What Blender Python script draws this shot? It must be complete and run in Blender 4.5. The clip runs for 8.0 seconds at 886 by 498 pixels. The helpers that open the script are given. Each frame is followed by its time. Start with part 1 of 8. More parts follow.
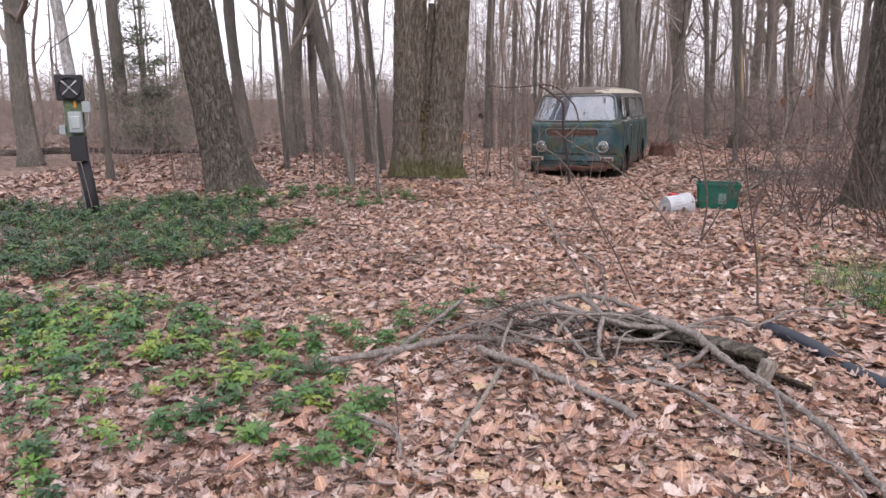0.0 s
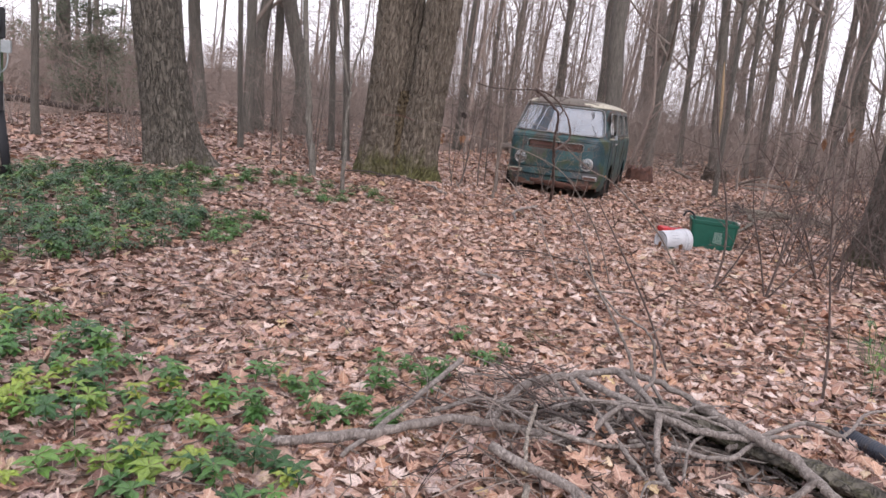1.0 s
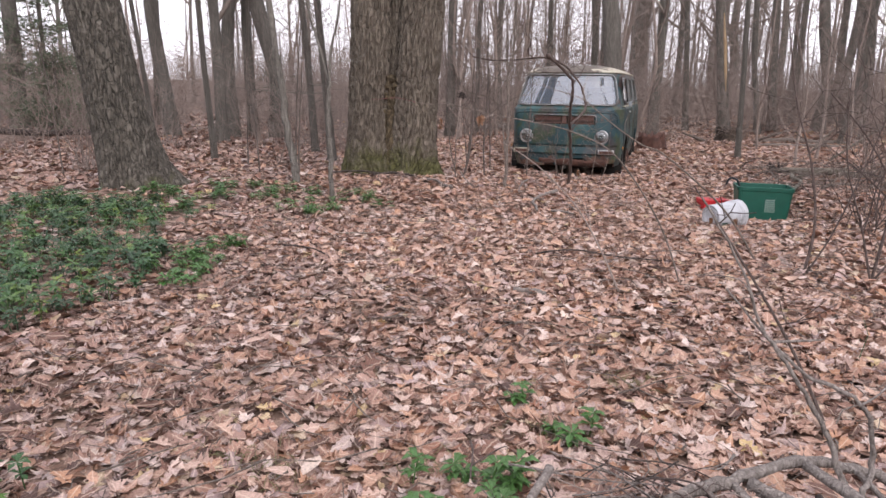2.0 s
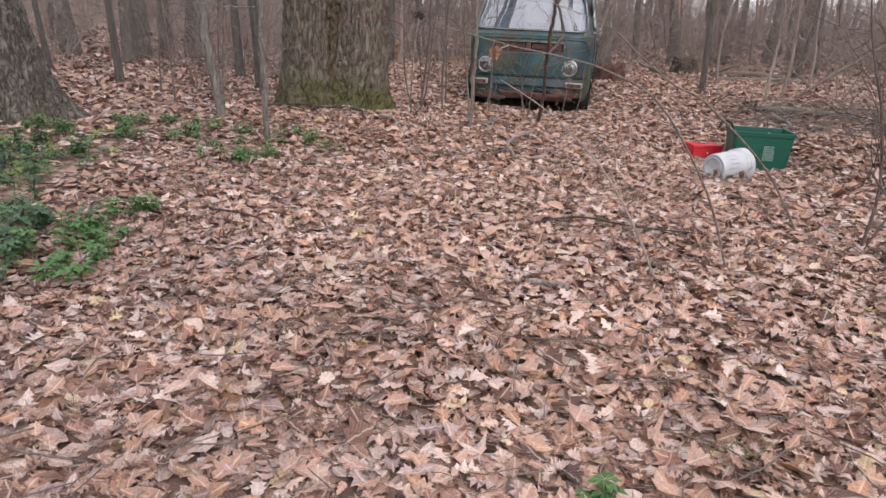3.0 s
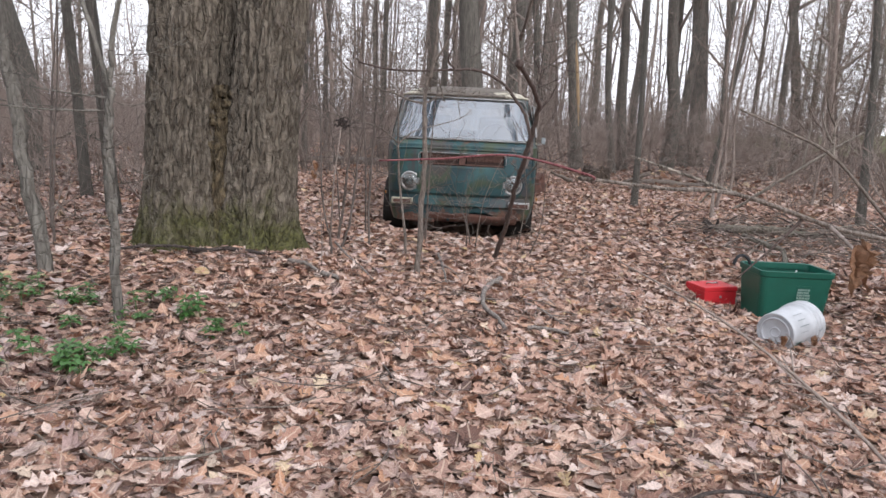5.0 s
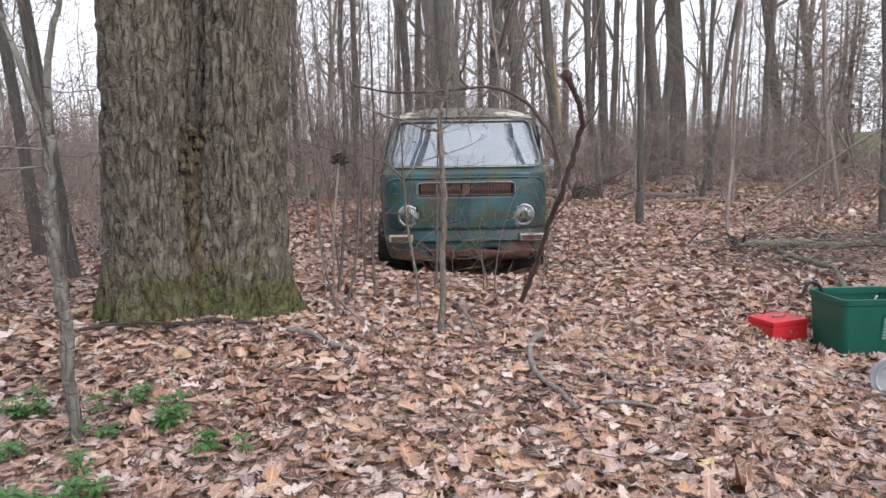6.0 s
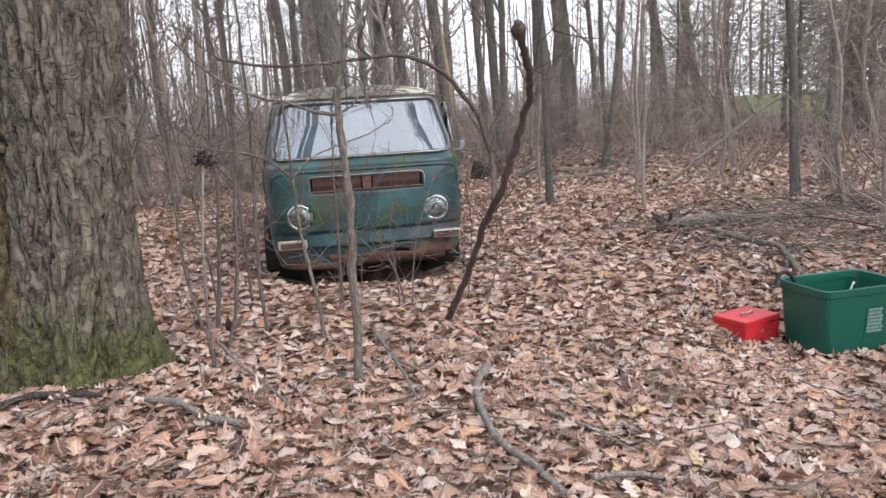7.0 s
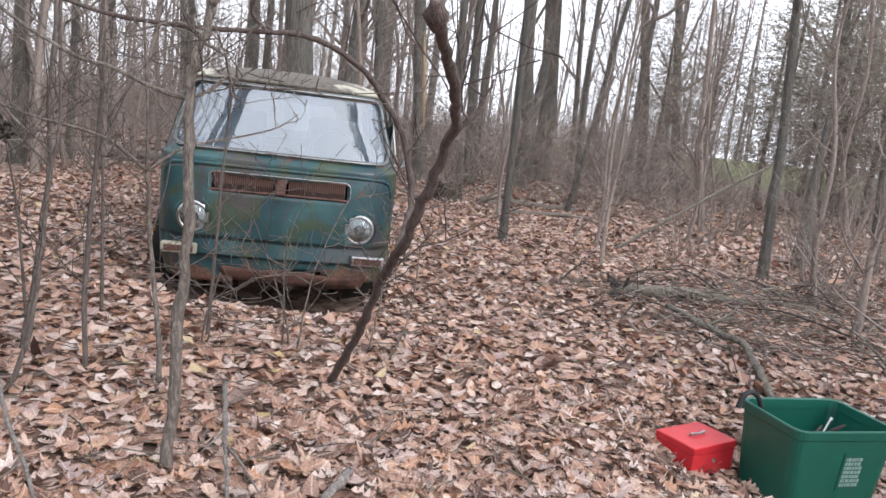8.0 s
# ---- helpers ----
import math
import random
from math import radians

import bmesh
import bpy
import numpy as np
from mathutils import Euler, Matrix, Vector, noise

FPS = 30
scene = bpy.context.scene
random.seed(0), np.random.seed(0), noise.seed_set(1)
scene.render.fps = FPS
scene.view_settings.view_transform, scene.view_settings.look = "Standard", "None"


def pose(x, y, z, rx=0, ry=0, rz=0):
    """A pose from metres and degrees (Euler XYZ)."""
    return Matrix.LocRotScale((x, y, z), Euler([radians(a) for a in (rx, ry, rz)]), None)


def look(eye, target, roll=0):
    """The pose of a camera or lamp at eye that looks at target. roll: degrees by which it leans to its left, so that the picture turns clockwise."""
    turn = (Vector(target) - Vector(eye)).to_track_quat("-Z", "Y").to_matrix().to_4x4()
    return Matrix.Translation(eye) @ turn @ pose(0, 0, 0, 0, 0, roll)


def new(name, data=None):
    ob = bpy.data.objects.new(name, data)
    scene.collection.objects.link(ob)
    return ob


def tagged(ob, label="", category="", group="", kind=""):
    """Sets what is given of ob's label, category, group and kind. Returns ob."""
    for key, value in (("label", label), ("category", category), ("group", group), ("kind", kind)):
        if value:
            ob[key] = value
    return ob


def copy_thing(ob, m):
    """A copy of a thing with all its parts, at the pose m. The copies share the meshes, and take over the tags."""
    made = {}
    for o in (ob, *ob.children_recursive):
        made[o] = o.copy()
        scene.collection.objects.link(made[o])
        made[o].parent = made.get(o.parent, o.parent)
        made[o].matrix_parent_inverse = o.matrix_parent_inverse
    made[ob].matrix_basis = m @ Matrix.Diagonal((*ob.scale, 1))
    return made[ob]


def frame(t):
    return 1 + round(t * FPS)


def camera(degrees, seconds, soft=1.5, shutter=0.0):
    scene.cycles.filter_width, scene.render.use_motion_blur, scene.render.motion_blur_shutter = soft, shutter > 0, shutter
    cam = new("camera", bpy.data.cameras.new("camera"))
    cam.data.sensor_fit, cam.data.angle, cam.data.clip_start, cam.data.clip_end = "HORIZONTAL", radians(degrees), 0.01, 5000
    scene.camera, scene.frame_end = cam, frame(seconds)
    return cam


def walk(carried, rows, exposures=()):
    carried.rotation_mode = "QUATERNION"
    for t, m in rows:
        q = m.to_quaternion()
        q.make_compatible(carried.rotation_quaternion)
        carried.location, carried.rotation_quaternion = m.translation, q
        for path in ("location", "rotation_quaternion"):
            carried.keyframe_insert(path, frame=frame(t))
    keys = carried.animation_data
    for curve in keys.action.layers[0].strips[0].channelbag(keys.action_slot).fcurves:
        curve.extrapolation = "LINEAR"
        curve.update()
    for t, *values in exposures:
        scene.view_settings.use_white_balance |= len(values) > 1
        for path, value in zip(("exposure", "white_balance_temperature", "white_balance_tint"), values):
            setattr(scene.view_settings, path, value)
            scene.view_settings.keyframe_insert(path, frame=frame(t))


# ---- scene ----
cam = camera(63.0, 8.0)
PATH = [
    (0, (0.815, 0.304, 1.522), (0.626, 2.252, 1.112), -0.3),
    (0.5, (0.642, 0.895, 1.54), (0.579, 2.852, 1.134), 1.4),
    (1, (0.409, 1.488, 1.473), (0.373, 3.445, 1.061), 7.0),
    (1.5, (0.314, 2.086, 1.412), (0.253, 4.036, 0.969), 2.2),
    (1.7, (0.286, 2.4, 1.384), (0.239, 4.352, 0.948), 1.6),
    (2.8, (-0.11, 3.808, 1.351), (-0.005, 5.715, 0.756), 1.5),
    (3, (-0.142, 4.091, 1.338), (0.04, 5.978, 0.701), 2.9),
    (3.5, (-0.337, 4.656, 1.377), (-0.209, 6.559, 0.773), -0.3),
    (4, (-0.471, 5.176, 1.412), (-0.286, 7.093, 0.874), 0.3),
    (4.5, (-0.357, 5.821, 1.337), (-0.055, 7.737, 0.85), -0.3),
    (5, (-0.46, 6.506, 1.319), (0.064, 8.403, 0.961), 3.3),
    (5.2, (-0.566, 6.726, 1.361), (-0.028, 8.625, 1.037), 1.6),
    (6.3, (-0.541, 7.838, 1.348), (0.109, 9.705, 1.041), -1.6),
    (6.5, (-0.504, 8.054, 1.304), (0.257, 9.872, 0.968), -1.2),
    (7, (-0.297, 8.631, 1.385), (0.577, 10.393, 1.022), -2.8),
    (7.5, (0.049, 8.998, 1.436), (0.98, 10.735, 1.094), -2.4),
    (8, (0.418, 9.391, 1.43), (1.391, 11.107, 1.099), 7.5),
]
walk(cam, [(t, look(eye, target, roll)) for t, eye, target, roll in PATH], [(0.0, 0.52, 6450, 20), (3.0, 0.54, 6560, 17), (4.0, 0.54, 6480, 14), (5.0, 0.56, 6320, 12), (6.4, 0.74, 6170, 10), (7.0, 0.77, 6230, 9), (8.0, 0.80, 6150, 10)])


# ---- world: thin overcast sky ----
world = bpy.data.worlds.new("overcast_sky")
scene.world = world
world.use_nodes = True
wn, wl = world.node_tree.nodes, world.node_tree.links
wn.clear()
sky = wn.new("ShaderNodeTexSky")
sky.sky_type = "NISHITA"
sky.sun_disc = False
sky.sun_elevation = radians(38)
sky.sun_rotation = radians(150)
sky.dust_density = 4.0
sky_bg = wn.new("ShaderNodeBackground")
sky_bg.inputs["Strength"].default_value = 0.10
wl.new(sky.outputs["Color"], sky_bg.inputs["Color"])
cloud_bg = wn.new("ShaderNodeBackground")
cloud_bg.inputs["Color"].default_value = (0.93, 0.95, 1.0, 1)
cloud_bg.inputs["Strength"].default_value = 1.48
cloud_mix = wn.new("ShaderNodeMixShader")
cloud_mix.inputs[0].default_value = 0.85
wl.new(sky_bg.outputs[0], cloud_mix.inputs[1])
wl.new(cloud_bg.outputs[0], cloud_mix.inputs[2])
w_out = wn.new("ShaderNodeOutputWorld")
wl.new(cloud_mix.outputs[0], w_out.inputs["Surface"])

sun = new("sun", bpy.data.lights.new("sun", "SUN"))
sun.data.energy = 1.1
sun.data.angle = radians(25)
sun.data.color = (1.0, 0.97, 0.93)
sun.matrix_world = look((6, -10, 12), (0, 6, 0))


# ---- materials ----
def nodes_of(name, rough=0.8, metal=0.0):
    m = bpy.data.materials.new(name)
    m.use_nodes = True
    n, l = m.node_tree.nodes, m.node_tree.links
    b = n["Principled BSDF"]
    b.inputs["Roughness"].default_value = rough
    b.inputs["Metallic"].default_value = metal
    return m, n, l, b


def coords(n, l, scale, kind="Object"):
    tc, mp = n.new("ShaderNodeTexCoord"), n.new("ShaderNodeMapping")
    mp.inputs["Scale"].default_value = scale
    l.new(tc.outputs[kind], mp.inputs["Vector"])
    return mp.outputs["Vector"]


def noise_tex(n, l, vec, scale, detail=4.0, rough=0.6, distort=0.0):
    t = n.new("ShaderNodeTexNoise")
    t.inputs["Scale"].default_value = scale
    t.inputs["Detail"].default_value = detail
    t.inputs["Roughness"].default_value = rough
    t.inputs["Distortion"].default_value = distort
    l.new(vec, t.inputs["Vector"])
    return t.outputs["Fac"]


def ramp(n, l, fac, stops):
    r = n.new("ShaderNodeValToRGB")
    e = r.color_ramp.elements
    while len(e) < len(stops):
        e.new(0.5)
    for el, (p, c) in zip(e, stops):
        el.position = p
        el.color = (*c, 1)
    l.new(fac, r.inputs["Fac"])
    return r.outputs["Color"]


def blend(n, l, fac, a, b, how="MIX"):
    mx = n.new("ShaderNodeMix")
    mx.data_type = "RGBA"
    mx.blend_type = how
    if isinstance(fac, (int, float)):
        mx.inputs["Factor"].default_value = fac
    else:
        l.new(fac, mx.inputs["Factor"])
    for k, v in (("A", a), ("B", b)):
        if isinstance(v, tuple):
            mx.inputs[6 if k == "A" else 7].default_value = (*v, 1)
        else:
            l.new(v, mx.inputs[6 if k == "A" else 7])
    return mx.outputs[2]


def bump(n, l, b, height, strength=0.5, dist=0.02):
    bp = n.new("ShaderNodeBump")
    bp.inputs["Strength"].default_value = strength
    bp.inputs["Distance"].default_value = dist
    l.new(height, bp.inputs["Height"])
    l.new(bp.outputs["Normal"], b.inputs["Normal"])


def grey(v):
    return (v, v, v)


def bark_material(name, dark, mid, light, moss=0.0, moss_top=0.9, fine=1.0, furrow=0.75):
    m, n, l, b = nodes_of(name, 0.92)
    vec = coords(n, l, (18 * fine, 18 * fine, 6.0 * fine))
    f1 = noise_tex(n, l, vec, 1.0, 6, 0.7, 0.6)
    f2 = noise_tex(n, l, coords(n, l, (1.3, 1.3, 0.5)), 1.0, 3)
    def valley(vec, scale, wide, deep, bend):
        d = n.new("ShaderNodeMath")
        d.operation = "SUBTRACT"
        l.new(noise_tex(n, l, vec, scale, 2.5, 0.5, bend), d.inputs[0])
        d.inputs[1].default_value = 0.5
        a = n.new("ShaderNodeMath")
        a.operation = "ABSOLUTE"
        l.new(d.outputs[0], a.inputs[0])
        return ramp(n, l, a.outputs[0], [(0.0, grey(1.0 - deep)), (wide * 0.5, grey(1.0 - deep * 0.35)), (wide, grey(1.0))])

    crack = blend(n, l, 1.0, valley(coords(n, l, (17 * fine, 17 * fine, 4.6 * fine)), 1.0, 0.095, furrow, 0.2), valley(coords(n, l, (9 * fine, 9 * fine, 13 * fine)), 1.0, 0.045, furrow * 0.45, 0.2), "MULTIPLY")
    col = ramp(n, l, f1, [(0.3, dark), (0.5, mid), (0.72, light)])
    col = blend(n, l, crack, dark, col)
    col = blend(n, l, 0.45, col, ramp(n, l, f2, [(0.3, grey(0.5)), (0.7, grey(1.0))]), "MULTIPLY")
    if moss:
        sep = n.new("ShaderNodeSeparateXYZ")
        tc = n.new("ShaderNodeTexCoord")
        l.new(tc.outputs["Object"], sep.inputs[0])
        mr = n.new("ShaderNodeMapRange")
        mr.inputs["From Min"].default_value = moss_top
        mr.inputs["From Max"].default_value = 0.0
        l.new(sep.outputs["Z"], mr.inputs["Value"])
        f3 = noise_tex(n, l, coords(n, l, (3, 3, 2)), 1.6, 6, 0.7)
        add = n.new("ShaderNodeMath")
        add.operation = "MULTIPLY_ADD"
        l.new(mr.outputs[0], add.inputs[0])
        add.inputs[1].default_value = 0.55 * moss
        l.new(f3, add.inputs[2])
        fac = ramp(n, l, add.outputs[0], [(0.74, grey(0)), (1.04, grey(0.85))])
        mossc = ramp(n, l, noise_tex(n, l, coords(n, l, (40, 40, 40)), 1.0, 4), [(0.3, (0.028, 0.030, 0.008)), (0.7, (0.105, 0.108, 0.024))])
        col = blend(n, l, fac, col, mossc)
    l.new(col, b.inputs["Base Color"])
    hb = blend(n, l, 0.35, crack, f1)
    bump(n, l, b, hb, 1.0, 0.045 / max(fine, 0.8))
    return m


BARK_OAK = bark_material("oak_bark", (0.062, 0.049, 0.036), (0.160, 0.134, 0.104), (0.245, 0.21, 0.168), 1.0, 0.75, 1.15, 0.58)
SEAM_BARK = bark_material("seam_bark", (0.05, 0.036, 0.022), (0.13, 0.098, 0.055), (0.20, 0.155, 0.09), 1.0, 0.9, 1.4, 0.7)
BARK_GREY = bark_material("grey_bark", (0.042, 0.037, 0.03), (0.12, 0.107, 0.087), (0.205, 0.187, 0.157), 0.6, 0.35, 1.0, 0.8)
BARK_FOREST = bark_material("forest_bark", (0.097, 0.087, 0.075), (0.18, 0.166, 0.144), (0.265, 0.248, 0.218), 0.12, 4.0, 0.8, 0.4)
# twig and brush tones are lifted to carry the hazy light between trunks
TWIG = bark_material("twig_bark", (0.15, 0.122, 0.104), (0.25, 0.21, 0.18), (0.35, 0.30, 0.262), 0, 1, 3.0, 0.2)
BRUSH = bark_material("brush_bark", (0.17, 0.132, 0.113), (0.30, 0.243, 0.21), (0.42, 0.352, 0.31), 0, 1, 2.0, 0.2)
SAPLING = bark_material("sapling_bark", (0.075, 0.06, 0.052), (0.145, 0.118, 0.103), (0.22, 0.185, 0.165), 0, 1, 3.0, 0.3)
SHRUB = bark_material("shrub_bark", (0.05, 0.036, 0.031), (0.105, 0.076, 0.066), (0.17, 0.13, 0.115), 0, 1, 3.0, 0.3)
STICK = bark_material("grey_stick_bark", (0.075, 0.06, 0.05), (0.19, 0.157, 0.133), (0.33, 0.28, 0.243), 0, 1, 3.0, 0.4)
PILE_STICK = bark_material("dead_stick_bark", (0.115, 0.097, 0.087), (0.235, 0.205, 0.183), (0.41, 0.365, 0.333), 0, 1, 3.0, 0.4)
STICK_DARK = bark_material("dark_stick_bark", (0.03, 0.024, 0.022), (0.075, 0.058, 0.052), (0.15, 0.115, 0.1), 0, 1, 3.0)
STICK_PALE = bark_material("pale_dead_wood", (0.16, 0.14, 0.115), (0.32, 0.28, 0.235), (0.48, 0.43, 0.37), 0, 1, 3.0)
LOG_BARK = bark_material("weathered_log_bark", (0.10, 0.087, 0.068), (0.185, 0.165, 0.132), (0.28, 0.252, 0.208), 0, 1, 1.5, 0.4)
ROTTEN = bark_material("rotten_wood", (0.02, 0.015, 0.012), (0.09, 0.065, 0.048), (0.2, 0.155, 0.12), 0.4, 0.5, 2.0)


def litter_material():
    """Damp leaf litter: leaf-sized flakes of tan, pink brown and dark mould."""
    m, n, l, b = nodes_of("leaf_litter_ground", 0.9)
    v = n.new("ShaderNodeTexVoronoi")
    v.inputs["Scale"].default_value = 14.0
    v.inputs["Randomness"].default_value = 1.0
    vec = coords(n, l, (1, 1, 1))
    l.new(vec, v.inputs["Vector"])
    sep = n.new("ShaderNodeSeparateColor")
    l.new(v.outputs["Color"], sep.inputs[0])
    col = ramp(n, l, sep.outputs[0], [(0.0, (0.085, 0.054, 0.04)), (0.25, (0.18, 0.113, 0.083)), (0.5, (0.30, 0.195, 0.147)), (0.75, (0.385, 0.262, 0.2)), (1.0, (0.49, 0.36, 0.285))])
    f = noise_tex(n, l, vec, 0.35, 5, 0.65)
    col = blend(n, l, 0.5, col, ramp(n, l, f, [(0.35, (0.45, 0.42, 0.4)), (0.65, (1.0, 1.0, 1.0))]), "MULTIPLY")
    f4 = noise_tex(n, l, vec, 75, 5, 0.7)
    col = blend(n, l, 0.8, col, ramp(n, l, f4, [(0.3, grey(0.35)), (0.65, grey(1.0))]), "MULTIPLY")
    # a mown clearing far beyond the wood
    geo = n.new("ShaderNodeTexCoord")
    sx = n.new("ShaderNodeSeparateXYZ")
    l.new(geo.outputs["Object"], sx.inputs[0])
    md = n.new("ShaderNodeVectorMath")
    md.operation = "DISTANCE"
    l.new(geo.outputs["Object"], md.inputs[0])
    md.inputs[1].default_value = (37.0, 35.0, 1.5)
    lawn = ramp(n, l, noise_tex(n, l, vec, 1.2, 4), [(0.3, (0.075, 0.092, 0.024)), (0.7, (0.145, 0.165, 0.048))])
    mr = n.new("ShaderNodeMapRange")
    mr.inputs["From Min"].default_value = 16.5
    mr.inputs["From Max"].default_value = 14.5
    l.new(md.outputs["Value"], mr.inputs["Value"])
    col = blend(n, l, mr.outputs[0], col, lawn)
    l.new(col, b.inputs["Base Color"])
    bump(n, l, b, sep.outputs[1], 0.6, 0.04)
    return m


LITTER = litter_material()

LEAF_STOPS = [(0.0, (0.085, 0.043, 0.034)), (0.10, (0.21, 0.103, 0.07)), (0.18, (0.44, 0.267, 0.193)), (0.29, (0.55, 0.352, 0.265)), (0.38, (0.34, 0.163, 0.098)), (0.48, (0.60, 0.432, 0.35)), (0.58, (0.50, 0.268, 0.148)),
              (0.68, (0.65, 0.477, 0.38)), (0.78, (0.44, 0.323, 0.302)), (0.88, (0.71, 0.562, 0.475)), (0.965, (0.76, 0.65, 0.585)), (1.0, (0.61, 0.465, 0.215))]
LEAF_STOPS = [(p, (r, 0.965 * g, 0.975 * b)) for p, (r, g, b) in LEAF_STOPS]


def leaf_material(name, by_object, stops, rough=0.62, thin=0.08, veins=False):
    m, n, l, b = nodes_of(name, rough)
    if by_object:
        rnd = n.new("ShaderNodeObjectInfo").outputs["Random"]
    else:
        rnd = n.new("ShaderNodeNewGeometry").outputs["Random Per Island"]
    col = ramp(n, l, rnd, stops)
    f = noise_tex(n, l, coords(n, l, (1, 1, 1)), 110, 6, 0.75)
    col = blend(n, l, 0.85, col, ramp(n, l, f, [(0.34, grey(0.45)), (0.58, grey(1.0))]), "MULTIPLY")
    wide = noise_tex(n, l, coords(n, l, (1, 1, 1)), 0.8, 4, 0.6)
    col = blend(n, l, 0.6, col, ramp(n, l, wide, [(0.35, (0.66, 0.6, 0.57)), (0.62, (1.0, 1.0, 1.0))]), "MULTIPLY")
    relief = f
    if veins:
        uv = n.new("ShaderNodeSeparateXYZ")
        l.new(n.new("ShaderNodeTexCoord").outputs["UV"], uv.inputs[0])

        def calc(how, a, c, third=None):
            q = n.new("ShaderNodeMath")
            q.operation = how
            for i, v in enumerate((a, c, third)):
                if v is None:
                    continue
                if isinstance(v, (int, float)):
                    q.inputs[i].default_value = v
                else:
                    l.new(v, q.inputs[i])
            return q.outputs[0]

        off = calc("ABSOLUTE", uv.outputs["Y"], None)
        slant = calc("MULTIPLY_ADD", off, -8.0, calc("MULTIPLY", uv.outputs["X"], 9.0))
        side = calc("ABSOLUTE", calc("SUBTRACT", calc("FRACT", slant, None), 0.5), None)
        rib = ramp(n, l, off, [(0.0, grey(1)), (0.022, grey(0.9)), (0.034, grey(0))])
        twiglet = ramp(n, l, side, [(0.0, grey(0.55)), (0.10, grey(0))])
        vein = blend(n, l, 1.0, rib, twiglet, "LIGHTEN")
        col = blend(n, l, calc("MULTIPLY", vein, 0.42), col, (0.70, 0.56, 0.44))
        relief = calc("MULTIPLY_ADD", vein, 0.5, f)
    l.new(col, b.inputs["Base Color"])
    bump(n, l, b, relief, 0.5, 0.008)
    glow = n.new("ShaderNodeBsdfTranslucent")
    l.new(col, glow.inputs["Color"])
    mx = n.new("ShaderNodeMixShader")
    mx.inputs[0].default_value = thin
    l.new(b.outputs[0], mx.inputs[1])
    l.new(glow.outputs[0], mx.inputs[2])
    l.new(mx.outputs[0], n["Material Output"].inputs["Surface"])
    return m


LEAF = leaf_material("dead_oak_leaf", False, LEAF_STOPS, veins=True)
# the same leaf colours, about a quarter darker
LEAF_DARKER = leaf_material("darker_oak_leaf", False, [(p, (0.76 * r, 0.02 * r + 0.74 * g, 0.03 * r + 0.75 * b)) for p, (r, g, b) in LEAF_STOPS], veins=True)
LEAF_ONE = leaf_material("dead_leaf_single", True, LEAF_STOPS, veins=True)
LEAF_HUNG = leaf_material("withered_leaf", False, [(0.0, (0.17, 0.08, 0.04)), (1.0, (0.30, 0.155, 0.08))])
GREEN = leaf_material("evergreen_leaf", False, [(0.0, (0.022, 0.075, 0.022)), (0.4, (0.046, 0.135, 0.036)), (0.7, (0.085, 0.20, 0.045)), (0.86, (0.14, 0.27, 0.045)), (1.0, (0.27, 0.34, 0.055))], 0.36)
GREEN_DARK = leaf_material("dark_evergreen_leaf", False, [(0.0, (0.018, 0.05, 0.02)), (0.4, (0.035, 0.095, 0.035)), (0.75, (0.06, 0.145, 0.045)), (0.95, (0.10, 0.19, 0.045)), (1.0, (0.18, 0.24, 0.05))], 0.42)
GREEN_YOUNG = leaf_material("young_evergreen_leaf", False, [(0.0, (0.07, 0.17, 0.03)), (0.5, (0.15, 0.28, 0.04)), (1.0, (0.30, 0.40, 0.06))], 0.38)
NEEDLE = leaf_material("conifer_needle", False, [(0.0, (0.12, 0.16, 0.105)), (0.6, (0.20, 0.25, 0.17)), (1.0, (0.29, 0.34, 0.235))], 0.7, 0.35)
# olive needles painted paler, sky haze and offset self-shadow in their colour
NEEDLE_HAZED = leaf_material("hazed_olive_needle", False, [(0.0, (0.33, 0.305, 0.24)), (0.6, (0.44, 0.405, 0.325)), (1.0, (0.54, 0.50, 0.41))], 0.8, 0.45)
GRASS = leaf_material("dry_grass", False, [(0.0, (0.12, 0.13, 0.04)), (1.0, (0.34, 0.32, 0.16))], 0.7)


def plain_material(name, colour, rough=0.6, metal=0.0, wear=0.35, scale=12.0, second=None, amount=0.5, relief=0.15):
    """Paint or plastic with fine grain, and patches of a second colour."""
    m, n, l, b = nodes_of(name, rough, metal)
    vec = coords(n, l, (1, 1, 1))
    f = noise_tex(n, l, vec, scale, 6, 0.65)
    col = blend(n, l, wear, colour, ramp(n, l, f, [(0.3, grey(0.25)), (0.7, grey(1.0))]), "MULTIPLY")
    if second:
        f2 = noise_tex(n, l, vec, scale * 0.35, 7, 0.72, 0.4)
        col = blend(n, l, ramp(n, l, f2, [(amount, grey(0)), (amount + 0.07, grey(1))]), col, second)
    l.new(col, b.inputs["Base Color"])
    bump(n, l, b, f, relief, 0.004)
    return m


